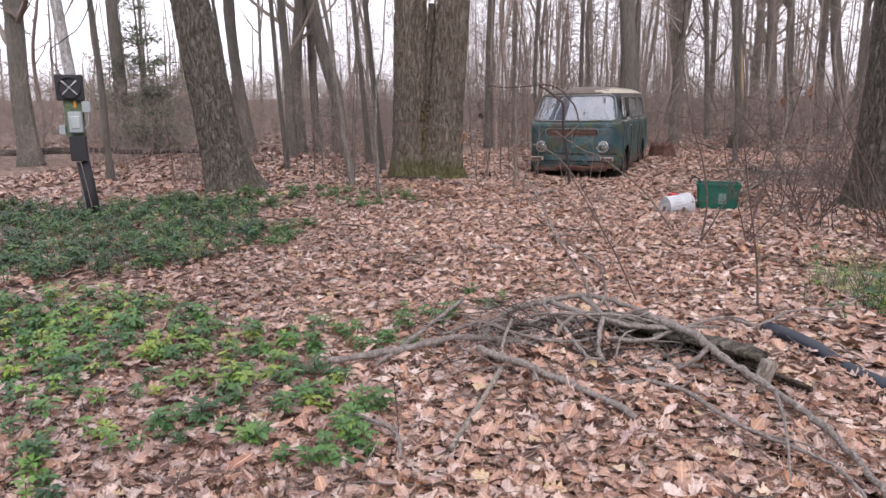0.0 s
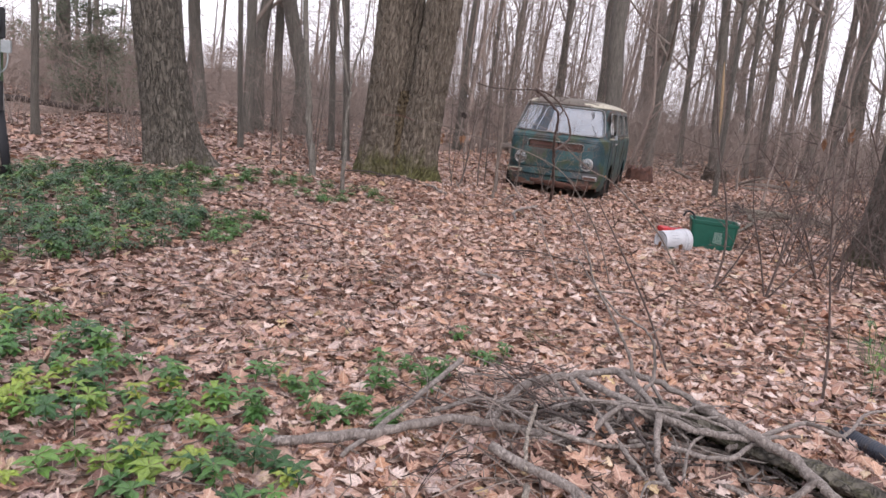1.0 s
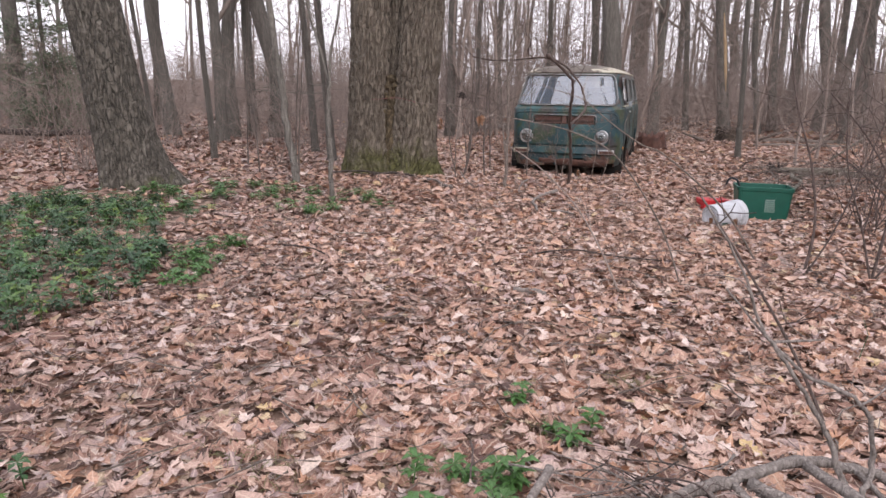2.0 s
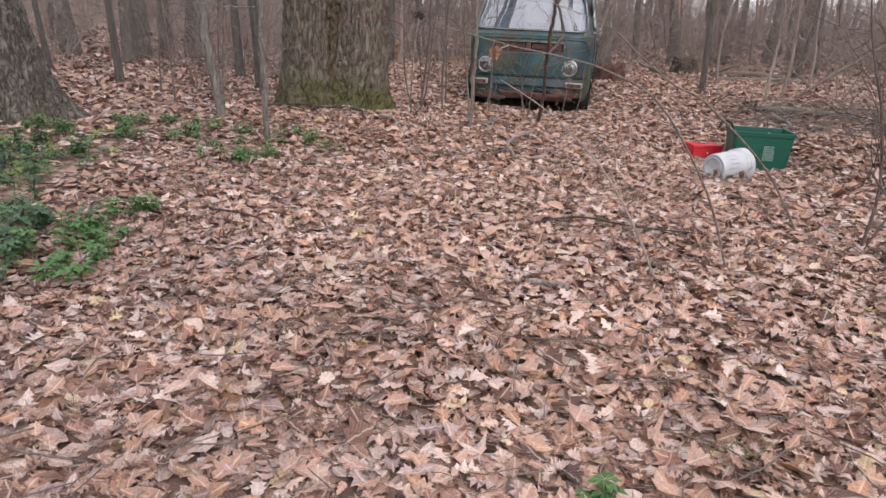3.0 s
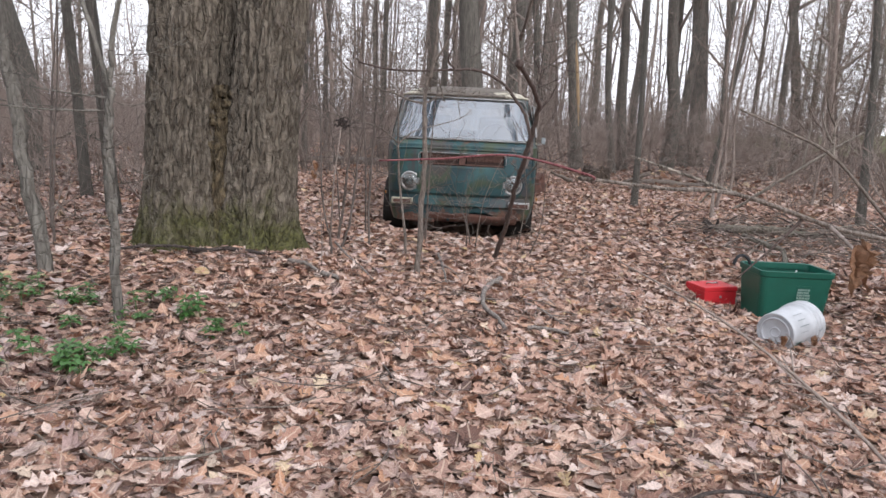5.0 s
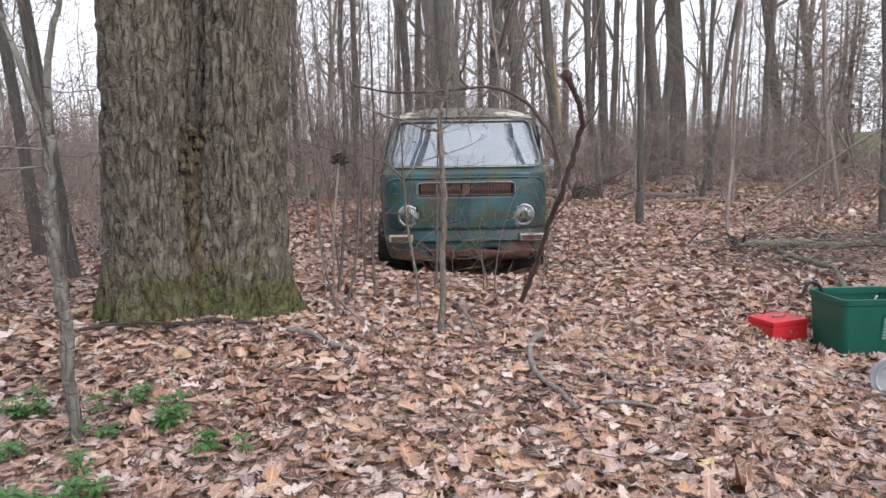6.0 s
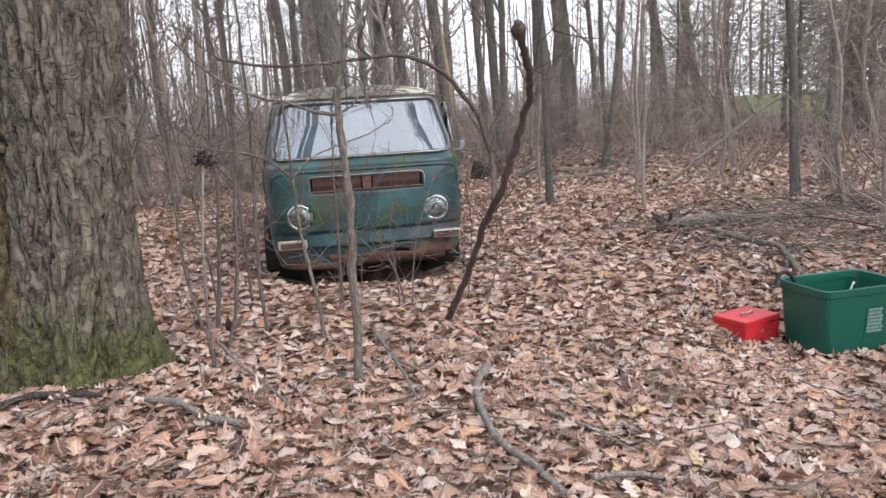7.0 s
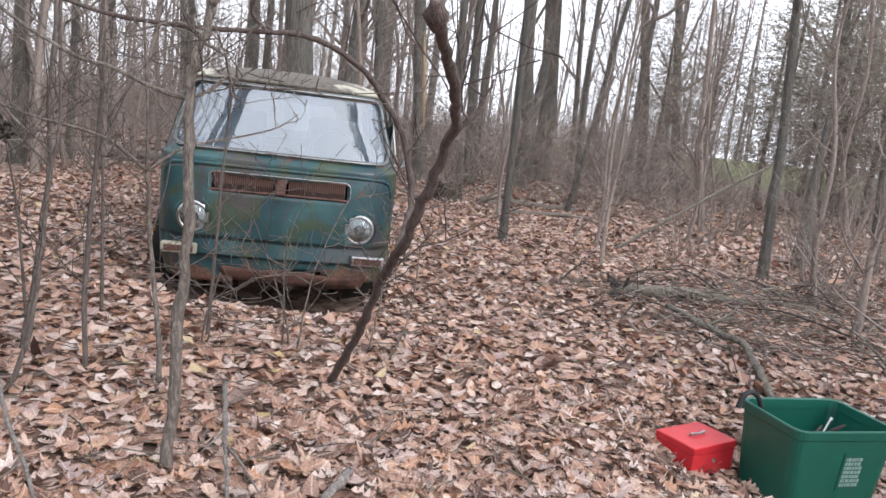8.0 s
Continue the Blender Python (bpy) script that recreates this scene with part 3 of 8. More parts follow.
def build_van():
    van = tagged(empty("old_van", (1.938, 14.541, 0.0), -17.0), "abandoned faded teal van, rusty, sunk into the leaf litter", "van")
    edge = []
    N = 56
    for k in range(N):
        edge.append(("front", -1 + 2 * k / N))
    M = 96
    for k in range(M):
        edge.append(("right", -1 + 2 * k / M))
    for k in range(24):
        edge.append(("back", 1 - 2 * k / 24))
    for k in range(M):
        edge.append(("left", 1 - 2 * k / M))
    zs = sorted(set([round(z, 3) for z in np.arange(0.10, 1.59, 0.026)] + [0.311, 0.318, 0.438, 0.445, 1.012, 1.019, 1.59]))
    top = [1.59, 1.615, 1.64, 1.66, 1.68, 1.70, 1.715, 1.725, 1.73]

    def shell(levels, test):
        s = Soup()
        for z in levels:
            for side, u in edge:
                s.v.append(tuple(van_skin(*edge_point(side, u), z)))
        n = len(edge)
        for j in range(len(levels) - 1):
            zc = (levels[j] + levels[j + 1]) / 2
            for k in range(n):
                side, u = edge[k]
                nxt = edge[(k + 1) % n]
                uc = (u + nxt[1]) / 2 if nxt[0] == side else (u + math.copysign(1, u if abs(u) > 0.5 else 1)) / 2
                if test and van_hole(side, uc, zc):
                    continue
                s.f.append((j * n + k, j * n + (k + 1) % n, (j + 1) * n + (k + 1) % n, (j + 1) * n + k))
        return s

    body = shell(zs, True).link("body", PAINT, van)
    thick = body.modifiers.new("plate", "SOLIDIFY")
    thick.thickness = 0.012
    thick.offset = -1
    roof = shell(top, False)
    n = len(edge)
    roof.f.append(tuple((len(top) - 1) * n + k for k in range(n)))
    roof.link("roof", ROOF, van, "cream roof stained brown by leaf mould")
    rail = Soup()
    loop = [van_skin(*edge_point(s, u), 1.585, 0.012) for s, u in edge[::2]]
    rail.tube(loop + [loop[0]], [0.013] * (len(loop) + 1), 6, False)
    rail.link("drip_rail", ROOF, van)
    # glass, with a seal round each pane
    for i, (side, u0, u1, z0, z1, ru, rz) in enumerate(VAN_WINDOWS):
        name = "windshield" if side == "front" else ("rear_window" if side == "back" else "side_window")
        g = Soup()
        nu, nz = (40, 14) if side == "front" else (16, 10)
        for j in range(nz + 1):
            for k in range(nu + 1):
                g.v.append(tuple(van_skin(*edge_point(side, u0 + (u1 - u0) * k / nu), z0 + (z1 - z0) * j / nz, -0.010)))
        for j in range(nz):
            for k in range(nu):
                if in_round(u0 + (u1 - u0) * (k + 0.5) / nu, z0 + (z1 - z0) * (j + 0.5) / nz, u0 - 0.02, u1 + 0.02, z0 - 0.02, z1 + 0.02, ru, rz):
                    g.f.append((j * (nu + 1) + k, j * (nu + 1) + k + 1, (j + 1) * (nu + 1) + k + 1, (j + 1) * (nu + 1) + k))
        if side == "right" and i == 1:
            pane = van
        else:
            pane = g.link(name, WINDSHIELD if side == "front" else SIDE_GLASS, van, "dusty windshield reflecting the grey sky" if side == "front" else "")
            pane.visible_shadow = False
        path = []
        for cu, cz, a0 in ((u1 - ru, z1 - rz, 0), (u0 + ru, z1 - rz, 90), (u0 + ru, z0 + rz, 180), (u1 - ru, z0 + rz, 270)):
            for k in range(7):
                a = radians(a0 + 15 * k)
                path.append((cu + ru * math.cos(a), cz + rz * math.sin(a)))
        dense = []
        for (pa, pb), (qa, qb) in zip(path, path[1:] + path[:1]):
            m = max(1, int(abs(qa - pa) / 0.05))
            dense += [(pa + (qa - pa) * k / m, pb + (qb - pb) * k / m) for k in range(m)]
        ring = [van_skin(*edge_point(side, u), z, 0.004) for u, z in dense]
        seal = Soup()
        seal.tube(ring + [ring[0]], [0.017] * (len(ring) + 1), 6, False)
        seal.link("window_seal", SEAL, pane if side == "front" else van)
        if side == "front":
            trim = Soup()
            ring = [van_skin(*edge_point(side, u), z, 0.017) for u, z in dense]
            trim.tube(ring + [ring[0]], [0.005] * (len(ring) + 1), 5, False)
            trim.link("chrome_trim", CHROME, pane)
    # headlamps
    for sx in (-1, 1):
        c = Vector((0.594 * sx, 0.034, 0.58))
        turn = Matrix.Translation(c) @ pose(0, 0, 0, 90, 0, 0)
        lamp = part("headlamp", lathe_bm([(0.085, -0.07), (0.112, -0.03), (0.118, 0.004), (0.112, 0.022), (0.10, 0.03), (0.092, 0.026), (0.088, 0.012)], 32, turn, False), CHROME, van, "round headlamp with a dull chrome rim", True)
        part("lens", lathe_bm([(0.09, 0.018), (0.082, 0.030), (0.06, 0.042), (0.03, 0.049), (0.004, 0.051)], 28, turn), LENS, lamp, "", True)
        part("reflector", lathe_bm([(0.090, 0.017), (0.07, 0.009), (0.04, 0.004), (0.014, 0.003), (0.014, 0.014), (0.002, 0.018)], 24, turn), REFLECTOR, lamp, "", True)
        part("lamp_bowl", lathe_bm([(0.148, -0.04), (0.14, -0.008), (0.122, -0.002), (0.116, -0.02)], 32, turn, False), PAINT, lamp, "", True)
        # pale bumper end bracket below each headlamp
        box = part("indicator_housing", box_bm(0.25, 0.07, 0.075, (0.68 * sx, 0.022, 0.345), 0.012), CHROME if sx > 0 else CREAM, van, "rusty pale bumper bracket")
        part("bracket_plate", box_bm(0.20, 0.01, 0.045, (0.68 * sx, -0.018, 0.345), 0.004), RUST, box)
        part("side_marker", box_bm(0.012, 0.07, 0.035, (0.912 * sx, 0.36, 0.40), 0.005), ORANGE, van, "orange side marker lens")
    # fresh air grille with its two banks of slats
    tray = bmesh.new()
    tray.faces.new([tray.verts.new(p) for p in ((-0.5, 0.07, 0.775), (0.5, 0.07, 0.775), (0.5, 0.09, 0.918), (-0.5, 0.09, 0.918))])
    ext = bmesh.ops.extrude_face_region(tray, geom=tray.faces[:])
    bmesh.ops.translate(tray, verts=[v for v in ext["geom"] if isinstance(v, bmesh.types.BMVert)], vec=(0, 0.01, 0))
    grille = part("air_grille", tray, DARK, van, "rusty brown louvred air grille")
    slat = None
    for bank in (-1, 1):
        for k in range(27):
            x = bank * (0.06 + 0.40 * k / 26)
            if slat is None:
                slat = part("slat", box_bm(0.0105, 0.036, 0.115, (0, 0, 0), 0.003, 1), GRILLE, grille)
                ob = slat
            else:
                ob = slat.copy()
                scene.collection.objects.link(ob)
            ob.location = (x, 0.030 + 0.02 * abs(x) ** 3, 0.849)
    part("grille_bar", box_bm(0.075, 0.03, 0.122, (0, 0.012, 0.849), 0.006), GRILLE, grille)
    for zz in (0.790, 0.908):
        part("grille_rail", box_bm(1.0, 0.03, 0.014, (0, 0.022, zz), 0.004), GRILLE, grille)
    rim = Soup()
    ring = []
    for cu, cz, a0 in ((0.455, 0.881, 0), (-0.455, 0.881, 90), (-0.455, 0.817, 180), (0.455, 0.817, 270)):
        for k in range(7):
            a = radians(a0 + 15 * k)
            ring.append((cu + 0.05 * math.cos(a), cz + 0.04 * math.sin(a)))
    pts = []
    for (pa, pb), (qa, qb) in zip(ring, ring[1:] + ring[:1]):
        m = max(1, int(abs(qa - pa) / 0.06))
        pts += [van_skin((pa + (qa - pa) * k / m) / 0.905, -1, pb + (qb - pb) * k / m, 0.008) for k in range(m)]
    upper = [p for p in pts if p.z > 0.80]
    cut = max(range(len(upper)), key=lambda k: (upper[k] - upper[k - 1]).length)
    upper = upper[cut:] + upper[:cut]
    rim.tube(upper, [0.0042] * len(upper), 6, False)
    rim.link("grille_trim", CHROME, grille, "dull chrome grille surround")
    # pressed ledge under the windshield that drops at both ends
    ledge = Soup()
    line = [(-0.955, 0.80), (-0.95, 0.87), (-0.915, 0.925), (-0.85, 0.952), (-0.7, 0.962)] + [(-0.6 + 0.1 * k, 0.966) for k in range(13)] + [(0.7, 0.962), (0.85, 0.952), (0.915, 0.925), (0.95, 0.87), (0.955, 0.80)]
    pts = [van_skin(u, -1, z, 0.002) for u, z in line]
    ledge.tube(pts, [0.004 + 0.011 * min(1.0, min(k, len(pts) - 1 - k) / 3) for k in range(len(pts))], 8)
    ledge.link("pressed_ledge", PAINT, van)
    # lower valance, rusty and hanging
    val = Soup()
    nv = 30
    for j in range(4):
        for k in range(nv + 1):
            u = -0.45 + 1.25 * k / nv
            p = van_skin(u, -1, 0.225 - 0.035 * j, 0.012 + 0.006 * math.sin(j * 1.5) - 0.01 * j)
            sag = 0.02 * noise.noise(Vector((u * 3, j, 0))) - 0.015 * (u > 0.1)
            val.v.append((p.x, p.y, p.z + sag))
    for j in range(3):
        for k in range(nv):
            val.f.append((j * (nv + 1) + k, j * (nv + 1) + k + 1, (j + 1) * (nv + 1) + k + 1, (j + 1) * (nv + 1) + k))
    vo = val.link("valance", RUST, van, "bent rusty front valance")
    th = vo.modifiers.new("plate", "SOLIDIFY")
    th.thickness = 0.008
    # side seams: door edges and the belt moulding
    for sx in (-1, 1):
        for y in (0.50, 1.44, 2.58):
            gap = Soup()
            gap.tube([van_skin(sx, y_to_b(y), z, 0.002) for z in np.arange(0.24, 1.54, 0.08)], [0.006] * 17, 5)
            gap.link("door_seam", DARK, van)
        strip = Soup()
        strip.tube([van_skin(sx, y_to_b(y), 1.055, 0.008) for y in np.arange(0.35, 4.2, 0.2)], [0.012] * len(np.arange(0.35, 4.2, 0.2)), 6)
        strip.link("belt_moulding", CREAM if sx > 0 else PAINT, van)
        part("door_handle", box_bm(0.03, 0.16, 0.025, (0.925 * sx, 1.28, 0.95), 0.008), CHROME, van, "chrome door handle")
        mirror = part("mirror", box_bm(0.05, 0.02, 0.085, (0.975 * sx, 0.60, 1.09), 0.012, 3), GREY_METAL, van, "pale door mirror") if sx > 0 else None
        if mirror:
            arm = Soup()
            arm.tube([(0.86, 0.62, 1.04), (0.95, 0.60, 1.05), (1.0, 0.60, 1.10)], [0.009] * 3, 6)
            arm.link("mirror_arm", CHROME, mirror)
    # pushed-open vent window on the driver's side
    vent = part("vent_window", box_bm(0.012, 0.24, 0.36, (0.848, 0.70, 1.32), 0.01), SIDE_GLASS, van, "swung-out quarter window")
    fr = Soup()
    fr.tube([(0.885, 0.58, 1.14), (0.828, 0.62, 1.5), (0.832, 0.82, 1.5), (0.89, 0.82, 1.14), (0.885, 0.58, 1.14)], [0.008] * 5, 6, False)
    fr.link("vent_frame", CHROME, vent)
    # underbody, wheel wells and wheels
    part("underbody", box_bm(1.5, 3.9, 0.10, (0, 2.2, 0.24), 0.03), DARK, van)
    for sx in (-1, 1):
        for yc in (0.98, 3.38):
            turn = Matrix.Translation((0.765 * sx, yc, 0.14)) @ pose(0, 0, 0, 0, 90, 0)
            wheel = part("wheel", lathe_bm([(0.235, -0.085), (0.29, -0.095), (0.318, -0.07), (0.325, 0), (0.318, 0.07), (0.29, 0.095), (0.235, 0.085), (0.20, 0.06), (0.20, -0.06), (0.235, -0.085)], 30, turn, False), RUBBER, van, "flat black tyre sunk into leaves", True)
            part("rim", lathe_bm([(0.215, -0.06), (0.19, -0.03), (0.10, 0.0), (0.10, 0.01), (0.19, 0.04), (0.215, 0.07)], 24, turn), RUST, wheel, "", True)
            part("hub_cap", lathe_bm([(0.10, 0.075), (0.085, 0.095), (0.04, 0.105)], 18, Matrix.Translation((0.765 * sx, yc, 0.14)) @ pose(0, 0, 0, 0, 90 * sx, 0)), RUST, wheel, "", True)
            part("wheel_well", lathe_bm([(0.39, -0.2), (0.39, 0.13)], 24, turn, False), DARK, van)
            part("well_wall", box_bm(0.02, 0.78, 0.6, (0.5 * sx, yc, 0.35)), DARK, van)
    # torn sill metal behind the front wheel, and the inside
    sill = Soup()
    pts = [(0.905, 1.38 + 0.06 * k, 0.30 + 0.05 * math.sin(k * 1.7) - 0.02 * k) for k in range(8)]
    sill.v = [p for p in pts] + [(x + 0.02, y + 0.02, 0.10) for x, y, _ in pts]
    sill.f = [(k, k + 1, k + 9, k + 8) for k in range(7)]
    so = sill.link("torn_sill", RUST, van, "torn rusty sill")
    so.modifiers.new("plate", "SOLIDIFY").thickness = 0.006
    part("floor_plate", box_bm(1.55, 3.9, 0.03, (0, 2.25, 0.50), 0.005), INTERIOR, van)
    part("dashboard", box_bm(1.4, 0.28, 0.16, (0, 0.36, 0.95), 0.05, 3), INTERIOR, van)
    for sx in (-1, 1):
        seat = part("front_seat", box_bm(0.5, 0.46, 0.16, (0.42 * sx, 1.05, 0.72), 0.05, 3), INTERIOR, van)
        bk = part("seat_back", box_bm(0.48, 0.12, 0.62, (0.42 * sx, 1.30, 1.05), 0.05, 3), INTERIOR, seat)
    wheel = Soup()
    wheel.tube([(0.40 + 0.2 * math.cos(a), 0.62 + 0.10 * math.sin(a), 1.10 + 0.17 * math.sin(a)) for a in np.linspace(0, 2 * math.pi, 25)], [0.012] * 25, 6, False)
    wheel.link("steering_wheel", BLACK_PLASTIC, van)
    part("partition", box_bm(1.45, 0.03, 0.55, (0, 1.5, 0.80), 0.01), INTERIOR, van)
    return van


old_van = build_van()
old_van.matrix_basis = pose(1.938, 14.541, 0.0, 0, -0.6, -17.0)


# ---- trees ----
def rand_dir(rng, up):
    a = rng.uniform(0, 2 * math.pi)
    return Vector((math.cos(a), math.sin(a), up)).normalized()


def limb(soup, rng, start, way, length, r, depth, sides=4, lift=0.25, kids=5, spread=0.8):
    """A crooked branch with side twigs, added to soup."""
    steps = (2, 3, 5)[min(depth, 2)]
    p, d = Vector(start), Vector(way).normalized()
    pts, rad = [p.copy()], [r]
    for i in range(steps):
        d = (d + Vector((rng.uniform(-1, 1), rng.uniform(-1, 1), rng.uniform(-0.6, 1) * 0.8 + lift)) * 0.22).normalized()
        p = p + d * (length / steps)
        pts.append(p.copy())
        rad.append(max(r * (1 - 0.85 * (i + 1) / steps), 0.0022))
    soup.tube(pts, rad, sides, False)
    if depth <= 0:
        return
    for k in range(kids):
        i = rng.randint(1, steps)
        q = pts[i - 1].lerp(pts[i], rng.random())
        side = Vector((rng.uniform(-1, 1), rng.uniform(-1, 1), rng.uniform(-0.35, 0.8)))
        dd = (pts[i] - pts[i - 1]).normalized()
        side = (side - dd * side.dot(dd))
        side = side.normalized() if side.length > 1e-3 else Vector((0, 0, 1))
        limb(soup, rng, q, dd * (1 - spread * 0.6) + side * spread, length * rng.uniform(0.35, 0.62), rad[i] * 0.75 + 0.0012, depth - 1, 3, lift, max(2, kids - 1), spread)


def trunk_soup(rng, height, r, sides=14, wander=0.12, flare=0.5, fine=0.0):
    s = Soup()
    n = 22
    pts, rad = [], []
    ox, oy = rng.uniform(0, 50), rng.uniform(0, 50)
    for i in range(n):
        t = (i / (n - 1)) ** 1.5
        z = height * t - (0.25 if i == 0 else 0)
        k = min(1.0, z / 1.5) if z > 0 else 0
        pts.append((wander * k * noise.noise(Vector((ox, z * 0.28, 0))) * 2, wander * k * noise.noise(Vector((oy, z * 0.28, 5))) * 2, z))
        rad.append(r * (1 - 0.72 * t) * (1 + flare * math.exp(-max(z, 0) / 0.28)))
    s.tube(pts, rad, sides, True, 0.05, rng)
    return s, pts, rad


def make_tree(seed, height, r, first, primaries, name="tree", mat=BARK_FOREST, label="", crown=True, bend=0.12, fork=0.0):
    rng = random.Random(seed)
    t = tagged(empty(name), label or "bare grey-brown woodland tree standing in leaf litter", "tree", "woodland trees")
    s, pts, rad = trunk_soup(rng, height, r, 14, bend)
    if fork:
        i = min(range(len(pts)), key=lambda j: abs(pts[j][2] - fork))
        p, a = Vector(pts[i]), rng.uniform(0, 6.28)
        line = [p + Vector((math.cos(a) * w, math.sin(a) * w, h)) for w, h in ((0, -0.3), (0.5, 0.5), (1.3, 1.6), (2.0, 3.4), (2.6, 6.0), (3.4, 9.0))]
        s.tube(line, [rad[i] * q for q in (0.5, 0.58, 0.52, 0.46, 0.34, 0.12)], 12, True, 0.05, rng)
    s.link("trunk", mat, t)
    if crown:
        c = Soup()
        for k in range(primaries):
            z = first + (height * 0.96 - first) * (k / primaries) ** 1.15
            i = min(range(len(pts)), key=lambda j: abs(pts[j][2] - z))
            limb(c, rng, (pts[i][0], pts[i][1], z), rand_dir(rng, rng.uniform(0.2, 0.9)), (1.2 + 0.22 * (height - z)) * rng.uniform(0.7, 1.2), min(rad[i] * 0.42, 0.09), 2, 4, 0.22, 4)
        c.link("crown", TWIG, t)
    return t


def tree_pose(x, y, d, lx, ly, turn, stretch=1.0):
    """Stand a tree of unit girth at x, y, leaning by lx, ly for each metre of height."""
    lean = Vector((lx, ly, 1)).normalized()
    rot = Vector((0, 0, 1)).rotation_difference(lean).to_matrix().to_4x4()
    return Matrix.Translation((x, y, ground_z(x, y))) @ rot @ pose(0, 0, 0, 0, 0, turn) @ Matrix.Diagonal((d, d, stretch, 1))


def scaled_copy(kind, m):
    ob = copy_thing(kind, m)
    ob.matrix_basis = m
    return ob


# x, y, girth across, lean in x and y
TREES = [(-10.44, 16.33, 0.5, -0.01, 0), (-6.8, 13.4, 0.13, -0.03, 0), (-10.97, 21.48, 0.42, 0, 0), (-8.6, 24.5, 0.3, 0.03, 0),
         (0.06, 22.7, 0.33, 0.01, 0), (0.82, 23.89, 0.18, 0, 0), (1.62, 26.53, 0.2, 0, 0), (3.14, 26.71, 0.22, 0, 0), (4.6, 26.88, 0.32, 0, 0), (5.14, 27.67, 0.3, 0, 0), (5.71, 23.34, 0.5, 0.01, 0), (7.2, 25.2, 0.28, -0.06, 0.02),
         (11.72, 28.11, 0.35, 0, 0),
         (4.05, 33.46, 0.28, 0, 0), (6.35, 34.66, 0.25, 0, 0), (9.62, 34.68, 0.45, 0, 0), (13.73, 33.19, 0.3, 0, 0), (13.4, 28.77, 0.42, 0, 0), (12.71, 26.63, 0.45, 0, 0), (13.78, 23.82, 0.3, 0, 0), (22.0, 31.0, 0.4, 0, 0),
         (8.7, 38.5, 1.3, 0, 0)]
MID_TREES = [(-5.57, 16.82, 0.09, -0.093, -0.041), (-6.53, 20.16, 0.32, -0.09, -0.037), (-3.93, 15.25, 0.1, -0.046, -0.016), (-4.93, 18.87, 0.25, -0.032, -0.01), (-5.09, 20.11, 0.32, 0.031, 0.009), (-4.75, 20.73, 0.25, -0.025, -0.007), (-3.98, 20.06, 0.38, -0.124, -0.029),
             (-2.51, 16.97, 0.13, -0.072, -0.012), (-1.88, 15.13, 0.13, -0.074, -0.011),
             (8.88, 23.96, 0.17, -0.08, 0.047), (9.71, 24.96, 0.26, -0.058, 0.034), (10.87, 24.54, 0.34, -0.04, 0.027), (13.42, 27.16, 0.56, -0.035, 0.025), (13.78, 26.1, 0.17, -0.06, 0.048), (10.89, 22.21, 0.12, -0.02, 0.017), (5.84, 17.38, 0.10, -0.03, 0.02),
               (9.58, 20.78, 0.10, 0.098, -0.079), (15.86, 25.37, 0.3, -0.088, 0.085), (17.83, 25.87, 0.3, -0.10, 0.107), (8.49, 15.32, 0.12, -0.048, 0.065), (20.53, 22.41, 0.3, -0.06, 0.097), (11.53, 15.7, 0.13, -0.033, 0.058), (4.07, 21.25, 0.46, -0.05, 0.02),
               (13.0, 39.0, 0.4, 0, 0), (14.8, 43.0, 0.5, 0.02, 0), (17.2, 42.0, 0.4, -0.02, 0), (16.2, 50.0, 0.5, 0, 0)]


def build_woods():
    rng = random.Random(11)
    kinds = [make_tree(20 + k, 17 + 1.5 * k, 0.5, 2.6 + 0.7 * k, 12, bend=(0.15, 0.4, 0.2, 0.5, 0.3)[k], fork=(0.0, 3.8, 0.0, 0.0, 5.0)[k]) for k in range(5)]
    spots = [(x, y, d * (0.62 if y > 22 and x > 5 else 0.74 if y > 22 else 0.92), lx, ly) for x, y, d, lx, ly in TREES] + MID_TREES

    def clear(x, y, gap):
        if math.hypot(x - 0.4, y - 6) < 8.5 or (-1.5 < x < 6.5 and 12 < y < 21.5) or (-7 < x < 7 and -7 < y < 13):
            return False
        return all(math.hypot(x - a[0], y - a[1]) > gap for a in spots)

    tries = 0
    while len(spots) < 150 and tries < 9000:
        tries += 1
        a, r = rng.uniform(0, 2 * math.pi), 19 + 41 * math.sqrt(rng.random())
        x, y = r * math.sin(a), 7 + r * math.cos(a)
        if math.hypot(x - 36, y - 34) < 13 or (abs(math.atan2(x - 0.4, y - 9.4) - radians(54)) < 0.04 and r > 26):
            continue
        # trees behind the start stay unseen, added for windshield reflections
        if math.cos(a) < -0.2 and rng.random() < 0.55:
            continue
        west = math.atan2(x - 0.7, y)
        if radians(27) < math.atan2(x - 0.4, y - 9.4) < radians(47) and rng.random() < 0.85:
            continue
        if -0.75 < west < -0.08 and rng.random() < (0.9 if west < -0.3 else 0.6):
            continue
        if clear(x, y, 1.7):
            spots.append((x, y, rng.choice([0.09, 0.12, 0.15, 0.18, 0.22, 0.28, 0.36]), rng.uniform(-0.05, 0.05), rng.uniform(-0.04, 0.04)))
    for i, (x, y, d, lx, ly) in enumerate(spots):
        m = tree_pose(x, y, d, lx, ly, rng.uniform(0, 360), rng.uniform(0.85, 1.1))
        k = kinds[i % 5]
        # slender trees keep a full-sized crown: widen the copy's crown again
        ob = k if i < 5 else scaled_copy(k, m)
        ob.matrix_basis = m
        for c in ob.children:
            if c.name.startswith("crown"):
                g = min(1.9, max(0.55, min(1.0, d * 2.2)) / d)
                c.scale = (g, g, 1.0)
    return spots


SPOTS = build_woods()


